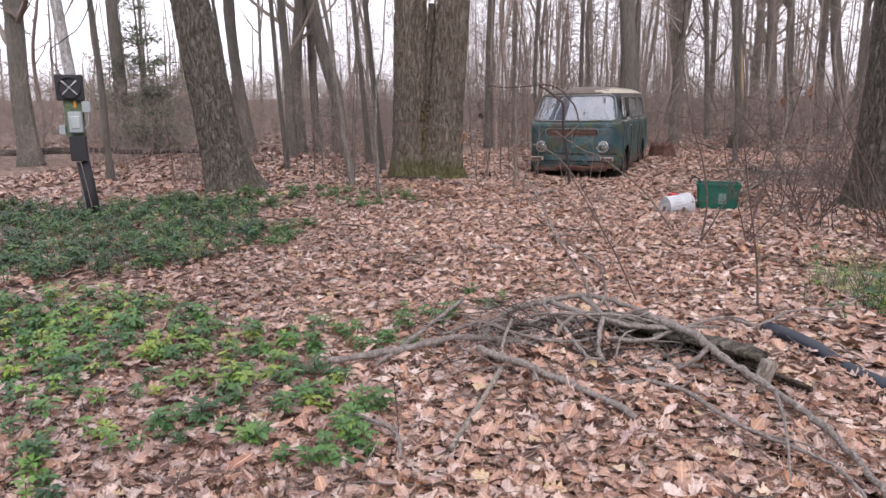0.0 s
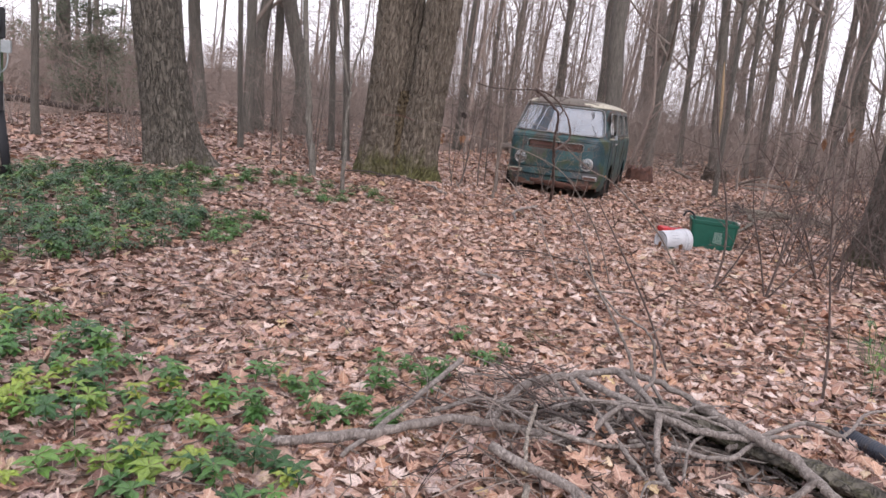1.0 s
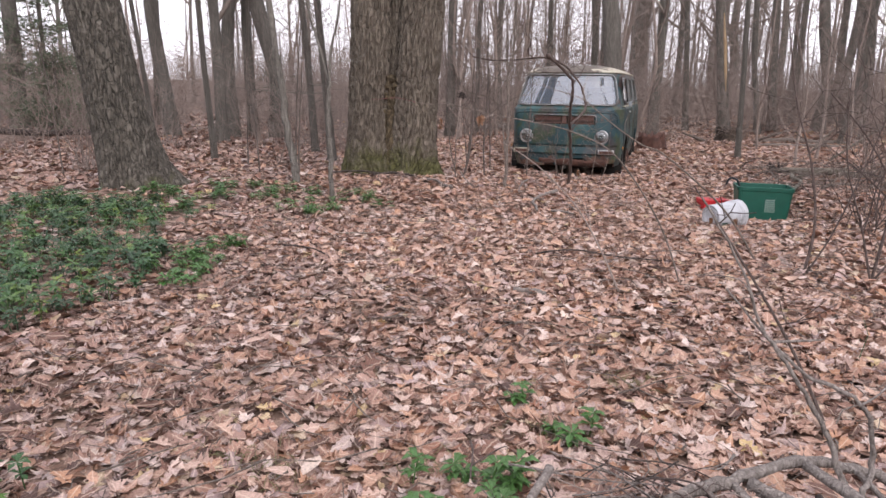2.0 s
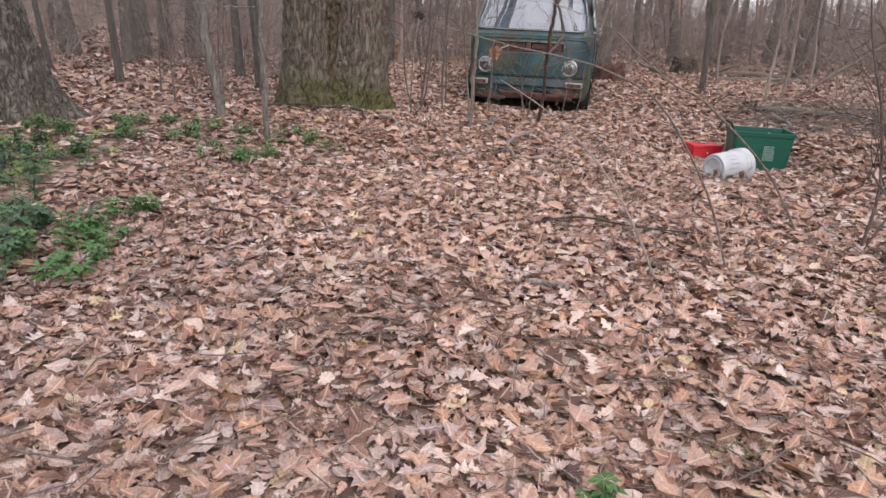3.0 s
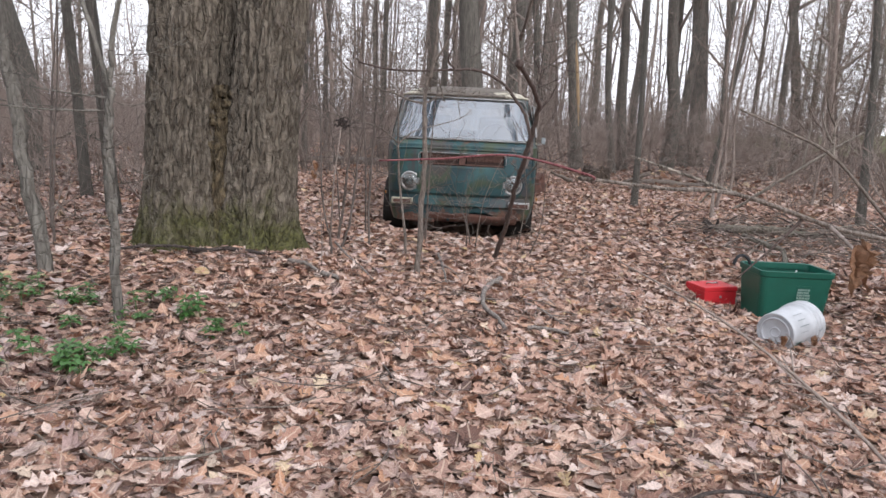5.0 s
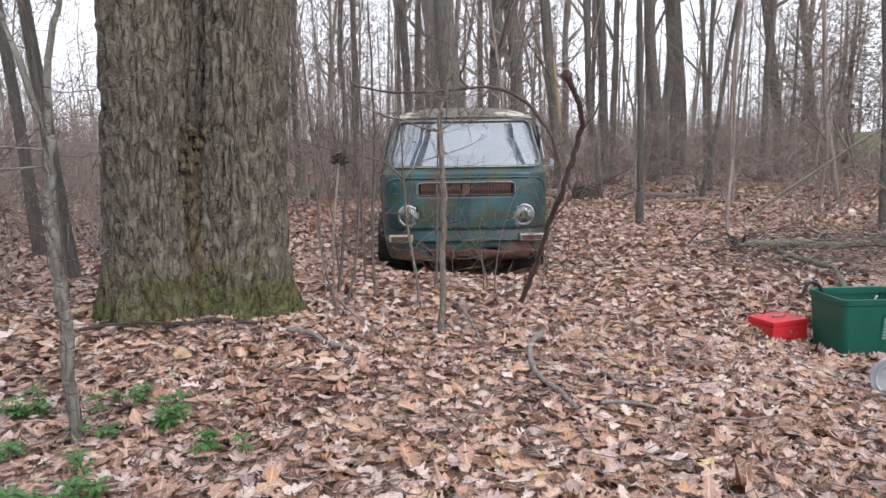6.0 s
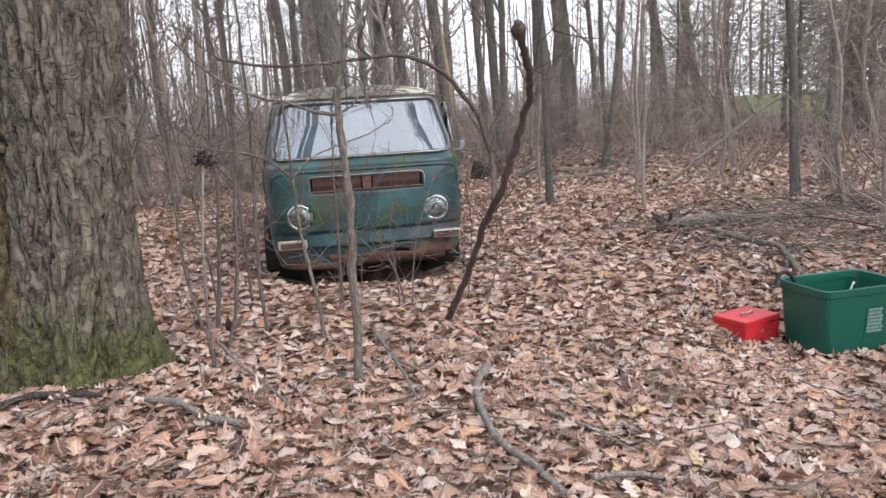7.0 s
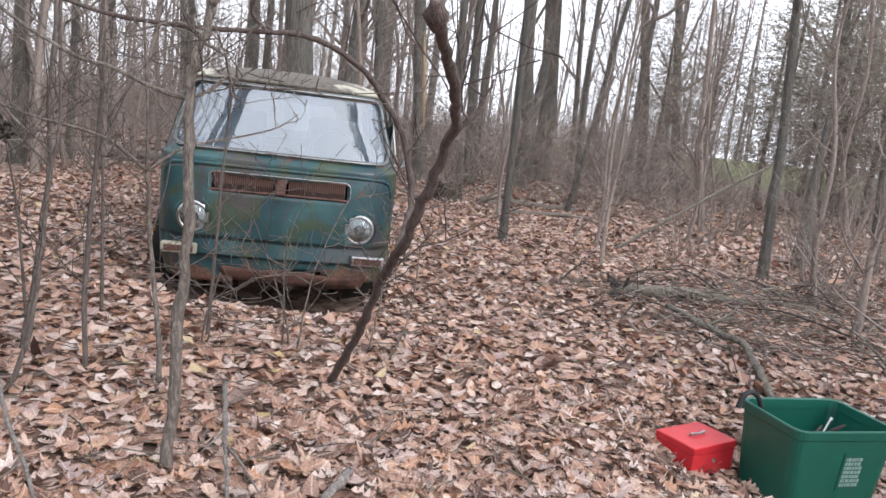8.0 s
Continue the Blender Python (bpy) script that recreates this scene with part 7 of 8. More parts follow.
def hollow_log(name, label, a, b, r, mat, seed, gap=1.7, turn=0.0):
    """A rotten log, split open along one side."""
    rng = random.Random(seed)
    a, b = Vector(a), Vector(b)
    d = (b - a).normalized()
    u = d.cross(Vector((0, 0, 1))).normalized()
    w = u.cross(d)
    s = Soup()
    rows, cols = 26, 26
    for layer, rr in ((0, 1.0), (1, 0.72)):
        for j in range(rows + 1):
            p = (b - a) * (j / rows)
            for k in range(cols + 1):
                ang = turn + 0.25 + gap / 2 + (2 * math.pi - gap) * k / cols
                n1 = noise.noise(Vector((j * 0.12, ang * 4, seed + layer))) * 0.18 + noise.noise(Vector((j * 0.6, ang * 9, seed))) * 0.1
                R = r * rr * (1 + n1)
                s.v.append(tuple(p + u * (R * math.cos(ang)) + w * (R * math.sin(ang)) + d * rng.uniform(-0.02, 0.02) * (j in (0, rows))))
    n = cols + 1
    half = (rows + 1) * n
    for j in range(rows):
        for k in range(cols):
            q = j * n + k
            s.f.append((q, q + 1, q + n + 1, q + n))
            s.f.append((half + q, half + q + n, half + q + n + 1, half + q + 1))
        for k in (0, cols):
            q = j * n + k
            s.f.append((q, q + n, half + q + n, half + q))
    for j in (0, rows):
        for k in range(cols):
            q = j * n + k
            s.f.append((q, half + q, half + q + 1, q + 1))
    ob = s.link(name, mat)
    ob.location = a
    return tagged(ob, label, "log")


hollow_log("rotten_log", "hollow rotten log half buried under the sticks", (1.36, 4.60, 0.12), (2.12, 4.02, 0.09), 0.13, BARK_GREY, 5, 2.3, -0.35)
hollow_log("split_wood", "splintered piece of rotten wood on leaves", (2.04, 4.10, 0.09), (2.29, 3.84, 0.06), 0.05, ROTTEN, 9, 3.0, -0.2)
stump = tagged(part("wood_chunk", box_bm(0.07, 0.06, 0.17, (0, 0, 0), 0.012), STICK_PALE, None), "upright broken chunk of pale wood", "wood")
stump.matrix_world = pose(2.11, 3.93, ground_z(2.11, 3.93) + 0.09, 10, 8, 30)


def drain_pipe():
    """Ribbed black drain pipe, half covered by leaves."""
    pts = smooth_line([on_ground(2.44, 4.91, 0.05), on_ground(2.53, 4.71, 0.045), on_ground(2.62, 4.52, 0.035), on_ground(2.69, 4.35, 0.012), on_ground(2.76, 4.10, 0.03), on_ground(3.0, 3.6, 0.02)], 26)
    o = pts[0].copy()
    s = Soup()
    fine = []
    for a, b in zip(pts[:-1], pts[1:]):
        for k in range(3):
            fine.append(a.lerp(b, k / 3) - o)
    s.tube(fine, [0.043 if (i // 2) % 2 else 0.040 for i in range(len(fine))], 16)
    ob = s.link("drain_pipe", PIPE_PLASTIC)
    ob.location = o
    tagged(ob, "black ribbed plastic drain pipe lying on leaves", "pipe")


drain_pipe()

# loose sticks along the way
for k, (label, pts, r0, r1, mat, forks) in enumerate([
    ("crooked grey branch lying on leaves", [on_ground(1.47, 11.74, 0.05), on_ground(1.33, 11.6, 0.03), on_ground(1.2, 11.35, 0.03), on_ground(1.1, 11.02, 0.03), on_ground(1.12, 10.8, 0.03), on_ground(1.10, 10.58, 0.02)], 0.02, 0.013, PILE_STICK, ((0.5, (0.12, -0.1, 0.02), 0.006),)),
    ("dark stick lying before the oak", [on_ground(-0.9, 12.3, 0.02), on_ground(-0.55, 12.28, 0.03), on_ground(-0.33, 12.17, 0.02)], 0.018, 0.012, STICK_DARK, ()),
    ("mossy grey stick lying on leaves", [on_ground(-0.15, 12.07, 0.02), on_ground(-0.03, 11.95, 0.03), on_ground(0.05, 11.8, 0.02)], 0.017, 0.014, PILE_STICK, ()),
    ("short mossy stick lying on leaves", [on_ground(0.08, 11.77, 0.02), on_ground(0.21, 11.62, 0.02)], 0.018, 0.016, PILE_STICK, ()),
    ("pale stick half buried in leaves", [on_ground(1.26, 10.62, 0.02), on_ground(1.4, 10.56, 0.03), on_ground(1.49, 10.50, 0.02)], 0.013, 0.009, PILE_STICK, ()),
    ("short grey stick lying on leaves", [on_ground(0.615, 7.43, 0.02), on_ground(0.72, 7.38, 0.03), on_ground(0.80, 7.355, 0.02)], 0.019, 0.015, PILE_STICK, ()),
    ("thin forked branch lying on leaves", [on_ground(1.2, 12.67, 0.03), on_ground(1.1, 12.2, 0.06), on_ground(1.03, 11.85, 0.06), on_ground(0.98, 11.55, 0.02)], 0.014, 0.006, PILE_STICK, ((0.6, (0.05, -0.4, -0.03), 0.007), (0.4, (-0.15, -0.3, 0.05), 0.006))),
    ("thin dead branch lying by the sapling", [on_ground(0.28, 12.7, 0.04), on_ground(0.33, 12.3, 0.03), on_ground(0.40, 11.95, 0.03), on_ground(0.44, 11.65, 0.02)], 0.010, 0.006, PILE_STICK, ((0.5, (-0.08, -0.3, 0.0), 0.005),)),
    ("thin branch lying across leaves", [on_ground(1.47, 11.2, 0.02), on_ground(1.5, 10.95, 0.04), on_ground(1.55, 10.71, 0.02)], 0.009, 0.004, PILE_STICK, ((0.5, (0.2, -0.12, 0.0), 0.004), (0.7, (0.22, 0.05, 0.0), 0.004))),
    ("thin branch lying across leaves", [on_ground(0.85, 8.4, 0.03), on_ground(1.15, 8.5, 0.05), on_ground(1.5, 8.35, 0.03), on_ground(1.9, 8.2, 0.03)], 0.008, 0.004, STICK_DARK, ((0.5, (0.2, 0.2, 0.02), 0.004),)),
    ("thin branch lying across leaves", [on_ground(-1.2, 8.6, 0.03), on_ground(-0.95, 8.45, 0.04), on_ground(-0.8, 8.3, 0.02)], 0.008, 0.005, STICK_DARK, ()),
    ("pale twig lying on leaves", [on_ground(-0.85, 9.1, 0.02), on_ground(-0.65, 9.05, 0.04), on_ground(-0.5, 9.15, 0.02)], 0.008, 0.004, STICK_PALE, ()),
    ("curved dead branch lying by the oak", [on_ground(-1.45, 12.35, 0.05), on_ground(-1.1, 12.33, 0.06), on_ground(-0.8, 12.2, 0.05)], 0.012, 0.009, STICK_DARK, ())]):
    pts = [(x, y, z + 0.035) for x, y, z in pts]
    loose_stick("loose_stick", label, pts, r0, r1, mat, forks, 500 + k, 7, "loose sticks")

# ---- fallen limbs and twigs at the right ----
HEAP = "twigs of the far heap"
loose_stick("fallen_log", "grey log with a broken dark end", [on_ground(5.36, 14.58, 0.07), on_ground(5.8, 14.40, 0.09), on_ground(6.2, 14.2, 0.085), on_ground(6.62, 14.04, 0.05)], 0.06, 0.042, LOG_BARK, ((0.4, (0.5, -0.3, 0.05), 0.02), (0.7, (0.4, 0.3, 0.12), 0.016)), 41, 10, "", "log")
loose_stick("fallen_branch", "curved grey limb lying on the twig heap", [on_ground(5.34, 13.9, 0.12), on_ground(4.98, 13.07, 0.15), on_ground(4.92, 12.72, 0.13), on_ground(4.46, 12.12, 0.06)], 0.028, 0.025, LOG_BARK, ((0.3, (0.6, 0.2, 0.1), 0.014),), 42, 8, HEAP)
for k, (dx, dy, dz, r) in enumerate([(-0.16, 0.05, 0.16, 0.045), (-0.2, -0.06, 0.06, 0.05), (-0.1, 0.14, 0.2, 0.03), (0.1, -0.16, 0.1, 0.035), (-0.05, -0.1, 0.22, 0.025)]):
    loose_stick("broken_wood", "dark splintered wood at the log's broken end", [on_ground(5.42, 14.56, 0.07), on_ground(5.42 + dx * 0.6, 14.56 + dy * 0.6, dz * 0.7), on_ground(5.42 + dx, 14.56 + dy, dz)], r, r * 0.4, STICK_DARK, (), 660 + k, 6)
rg = random.Random(123)
for k in range(120):
    cx, cy = rg.uniform(4.4, 7.7), rg.uniform(12.4, 15.2)
    if cx < 5 and cy > 14:
        continue
    a, L = rg.uniform(0, 3.14), rg.uniform(0.4, 1.3)
    dx, dy, h = math.cos(a) * L / 2, math.sin(a) * L / 2, rg.uniform(0.04, 0.24)
    loose_stick("dead_stick", "dead twig in the heap behind the plastic bin", [on_ground(cx - dx, cy - dy, h * rg.uniform(0.2, 1)), on_ground(cx, cy, h + rg.uniform(0, 0.06)), on_ground(cx + dx, cy + dy, h * rg.uniform(0.2, 1.3))],
                rg.choice([0.004, 0.006, 0.009, 0.013]), 0.003, rg.choice([STICK, STICK_DARK, BRUSH, STICK_PALE, BRUSH]), ((0.5, (rg.uniform(-0.3, 0.3), rg.uniform(-0.3, 0.3), rg.uniform(0, 0.2)), 0.004),), 600 + k, 4, HEAP)
loose_stick("leaning_pole", "pale dead trunk leaning up from the ground", [on_ground(7.4, 16.93, 0.0), (7.96, 16.41, 0.67), (8.43, 15.98, 1.18), (8.88, 15.56, 1.65), (9.08, 15.37, 2.01)], 0.026, 0.016, STICK_PALE, ((0.35, (0.1, 0.05, 0.7), 0.02), (0.5, (-0.35, 0, 0.55), 0.018), (0.7, (0.05, 0.1, 0.4), 0.015)), 43, 8, "", "log")
loose_stick("leaning_pole", "pale dead limb leaning low over leaves", [on_ground(7.48, 17.98, 0.0), (7.67, 17.81, 0.36), (7.86, 17.66, 0.66)], 0.024, 0.012, STICK_PALE, ((0.7, (0.5, 0.2, -0.3), 0.01),), 44, 6, "", "log")
loose_stick("fallen_log", "mossy log lying across the far floor", [on_ground(7.8, 21.2, 0.05), on_ground(8.8, 21.1, 0.07), on_ground(9.8, 20.8, 0.04)], 0.08, 0.06, STICK, (), 45, 10, "far logs", "log")
loose_stick("fallen_log", "dark log lying across the far floor", [on_ground(-12.5, 17.5, 0.2), on_ground(-9.5, 18.2, 0.22), on_ground(-6.5, 18.6, 0.2)], 0.09, 0.06, STICK_DARK, (), 46, 10, "far logs", "log")
loose_stick("fallen_log", "grey log lying beyond the van", [on_ground(0.97, 24.99, 0.08), on_ground(2.06, 24.46, 0.10), on_ground(3.15, 23.92, 0.08)], 0.12, 0.10, PILE_STICK, (), 47, 10, "far logs", "log")
loose_stick("fallen_log", "grey log lying on the far floor", [on_ground(7.2, 20.0, 0.03), on_ground(8.2, 19.9, 0.06), on_ground(9.2, 19.7, 0.04)], 0.055, 0.04, STICK, (), 48, 8, "far logs", "log")


def stump_thing(name, label, x, y, r, h, mat, seed):
    rng = random.Random(seed)
    s = bark_trunk(seed, (0, 0, 0), (0, 0, h), r, r * 0.8, 0.35, 48, 24, 5, 0.03, 0.2)
    n = 48
    last = len(s.v) - n
    for k in range(n):
        x0, y0, z0 = s.v[last + k]
        s.v[last + k] = (x0, y0, z0 + rng.uniform(-0.1, 0.06))
    s.v.append((0, 0, h - 0.1))
    s.f += [(last + k, last + (k + 1) % n, len(s.v) - 1) for k in range(n)]
    ob = s.link(name, mat)
    ob.location = (x, y, ground_z(x, y))
    return tagged(ob, label, "stump")


stump_thing("tree_stump", "mossy broken stump with splintered wood beside it", 7.1, 21.4, 0.3, 0.36, ROTTEN, 61)
stump_thing("rusty_stump", "reddish brown rotten stump behind the van", 4.5, 18.9, 0.30, 0.34, RUST, 62)
for k, (dx, dy, L) in enumerate([(0.5, -0.3, 0.8), (0.8, 0.2, 0.9), (-0.7, -0.2, 0.7)]):
    loose_stick("broken_wood", "splintered wood beside the stump", [on_ground(7.1 + dx, 21.3 + dy, 0.05), on_ground(7.1 + dx * 1.9, 21.2 + dy * 2, 0.3)], 0.05, 0.02, STICK, (), 640 + k, 6)

yel = make_tree(91, 15, 0.5, 4.5, 10, "split_tree", BARK_FOREST, "slender tree with a strip of bare yellow split wood")
yel.matrix_basis = tree_pose(8.15, 24.6, 0.34, -0.11, 0.03, 40)
strip = Soup()
strip.tube([(-0.30, -0.42, 1.2), (-0.28, -0.44, 1.9), (-0.25, -0.43, 2.6), (-0.24, -0.40, 3.4)], [0.06, 0.16, 0.15, 0.04], 8)
strip.link("split_wood", SPLIT, yel, "bare yellow split wood")
snag = make_tree(92, 3.1, 0.5, 2.0, 3, "snag", BARK_FOREST, "broken dead trunk with a pale torn top", False)
snag.matrix_basis = tree_pose(10.41, 16.16, 0.24, 0.0, 0.0, 0, 0.72)

# ---- green bin, white bucket, red box ----
def recycling_bin():
    t = tagged(empty("recycling_bin", (3.885, 11.46, -0.175), -12.0), "open green plastic recycling bin on dead leaves", "bin")
    L, W, H, k = 0.63, 0.43, 0.43, 0.84

    def ring(bm, l, w, z, r=0.05):
        vs = []
        for cx, cy, a0 in ((l / 2 - r, w / 2 - r, 0), (-l / 2 + r, w / 2 - r, 90), (-l / 2 + r, -w / 2 + r, 180), (l / 2 - r, -w / 2 + r, 270)):
            for q in range(5):
                a = radians(a0 + 22.5 * q)
                vs.append(bm.verts.new((cx + r * math.cos(a), cy + r * math.sin(a), z)))
        return vs

    bm = bmesh.new()
    rows = [ring(bm, L * k, W * k, 0.0), ring(bm, L * k + 0.012, W * k + 0.012, 0.012), ring(bm, L * 0.965, W * 0.965, H - 0.05), ring(bm, L * 0.97 - 0.012, W * 0.97 - 0.012, H - 0.048), ring(bm, L * k, W * k, 0.03)]
    for a, b in zip(rows[:-1], rows[1:]):
        for q in range(20):
            bm.faces.new((a[q], a[(q + 1) % 20], b[(q + 1) % 20], b[q]))
    bm.faces.new(rows[0][::-1])
    bm.faces.new(rows[-1])
    part("tub", bm, GREEN_PLASTIC, t)
    bm = bmesh.new()
    rows = [ring(bm, L * 0.965, W * 0.965, H - 0.052), ring(bm, L, W, H - 0.045, 0.055), ring(bm, L + 0.006, W + 0.006, H - 0.004, 0.055), ring(bm, L - 0.006, W - 0.006, H, 0.055), ring(bm, L - 0.04, W - 0.04, H - 0.004), ring(bm, L - 0.045, W - 0.045, H - 0.052)]
    for a, b in zip(rows[:-1], rows[1:]):
        for q in range(20):
            bm.faces.new((a[q], a[(q + 1) % 20], b[(q + 1) % 20], b[q]))
    part("rolled_rim", bm, GREEN_PLASTIC, t)
    label = part("printed_panel", box_bm(0.12, 0.002, 0.165, (0, 0, 0), 0), GREEN_PLASTIC, t)
    label.matrix_basis = pose(0.06, -0.2005, 0.215, 3.8, 0, 0) @ Matrix.Diagonal((1.2, 1.0, 1.22, 1))
    rng = random.Random(4)
    for row in range(7):
        x = -0.046
        while x < 0.036:
            w = rng.uniform(0.006, 0.018)
            part("print_bar", box_bm(w, 0.002, 0.0135, (x + w / 2, -0.002, -0.056 + 0.0187 * row), 0), LABEL_PALE, label)
            x += w + rng.uniform(0.003, 0.006)
    hose = Soup()
    hose.tube(smooth_line([(-0.20, 0.12, 0.2), (-0.25, 0.13, 0.42), (-0.31, 0.13, 0.485), (-0.37, 0.12, 0.475), (-0.40, 0.115, 0.41)], 6), [0.013] * 25, 8)
    o = hose.link("black_hose", BLACK_PLASTIC)
    o.matrix_basis = t.matrix_basis.copy()
    tagged(o, "bent black hose hanging over the bin's rim", "hose")
    junk = Soup()
    rg = random.Random(5)
    for q in range(60):
        p = Vector((rg.uniform(-0.2, 0.2), rg.uniform(-0.12, 0.12), 0.06 + 0.26 * rg.random()))
        junk.tube([p, p + Vector((rg.uniform(-0.1, 0.1), rg.uniform(-0.08, 0.08), rg.uniform(0, 0.06)))], [0.012, 0.008], 5)
    o = junk.link("scrap", BROWN_BOARD)
    o.matrix_basis = t.matrix_basis.copy()
    tagged(o, "dark scrap and leaves lying inside the bin", "scrap")
    rod = Soup()
    rod.tube([(-0.02, -0.02, 0.24), (0.06, 0.0, 0.35), (0.09, 0.01, 0.39), (0.10, 0.012, 0.402)], [0.006, 0.006, 0.006, 0.010], 8)
    o = rod.link("metal_rod", CHROME)
    o.matrix_basis = t.matrix_basis.copy()
    tagged(o, "thin metal rod with a bright end in the bin", "rod")


def bucket():
    a, b = Vector((2.90, 10.36, 0.05)), Vector((3.24, 10.50, 0.068))
    m = Matrix.Translation(a) @ (b - a).to_track_quat("Z", "Y").to_matrix().to_4x4()
    t = tagged(empty("white_bucket", (0, 0, 0)), "dirty white plastic bucket tipped on its side", "bucket")
    t.matrix_world = m
    part("shell", lathe_bm([(0.118, 0.008), (0.126, 0.0), (0.130, 0.012), (0.138, 0.20), (0.143, 0.262), (0.152, 0.266), (0.152, 0.276), (0.144, 0.28), (0.145, 0.30), (0.155, 0.304), (0.155, 0.314), (0.146, 0.318), (0.147, 0.355), (0.155, 0.36), (0.155, 0.37), (0.146, 0.372), (0.138, 0.30), (0.124, 0.02), (0.1, 0.012)], 40), WHITE_PLASTIC, t, "", True)
    part("bottom_ring", lathe_bm([(0.10, 0.006), (0.10, -0.002), (0.092, -0.002), (0.088, 0.006)], 36, Matrix.Identity(4), False), WHITE_PLASTIC, t, "", True)
    part("bottom_mark", lathe_bm([(0.036, 0.009), (0.036, 0.003), (0.03, 0.003), (0.028, 0.009)], 24, Matrix.Identity(4), False), WHITE_PLASTIC, t, "", True)
    w = Soup()
    for q in range(7):
        ang = radians(200 + q * 8)
        w.add([(0.1345 * math.cos(ang + d), 0.1345 * math.sin(ang + d), z) for d, z in ((0, 0.05), (0.10, 0.05), (0.10, 0.14 + 0.01 * q), (0, 0.14))], [(0, 1, 2, 3)])
    w.link("green_mark", GREEN_PLASTIC, t, "green printed patch")
    for q in range(4):
        ang = radians(120 + q * 17)
        bar = Soup()
        r0 = 0.1395
        bar.add([(r0 * math.cos(ang + d), r0 * math.sin(ang + d), z) for d, z in ((0, 0.075), (0.03 + 0.012 * (q % 3), 0.075), (0.03 + 0.012 * (q % 3), 0.19 - 0.02 * (q % 2)), (0, 0.19 - 0.02 * (q % 2)))], [(0, 1, 2, 3)])
        bar.link("print_bar", GREY_METAL, t)
    h = Soup()
    h.tube([(0.158 * math.cos(a), 0.158 * math.sin(a) * 0.25 - 0.02 * math.sin(a), 0.29 + 0.13 * math.sin(a)) for a in np.linspace(0, math.pi, 17)], [0.003] * 17, 6)
    h.link("handle", GREY_METAL, t, "thin wire handle")


def cash_box():
    t = tagged(empty("metal_box", (3.437, 11.80, -0.13), 5.0), "small red metal box with a handle on its lid", "box")
    part("box_body", box_bm(0.34, 0.24, 0.125, (0, 0, 0.06), 0.008, 3), RED_PAINT, t)
    lid = part("lid", box_bm(0.348, 0.248, 0.04, (0, 0, 0.142), 0.009, 3), RED_PAINT, t)
    h = Soup()
    h.tube(smooth_line([(-0.055, 0, 0.162), (-0.05, -0.004, 0.176), (0.0, -0.012, 0.173), (0.05, -0.004, 0.176), (0.055, 0, 0.162)], 5), [0.006] * 21, 8)
    h.link("handle", CHROME, lid, "bare metal drop handle")
    part("lock", lathe_bm([(0.012, 0), (0.012, 0.006), (0.006, 0.008)], 14, Matrix.Translation((0, -0.12, 0.075)) @ pose(0, 0, 0, 90, 0, 0)), CHROME, t)
    for sx in (-1, 1):
        part("hinge", box_bm(0.05, 0.006, 0.03, (0.09 * sx, 0.126, 0.105), 0.002), RED_PAINT, t)


recycling_bin()
bucket()
cash_box()


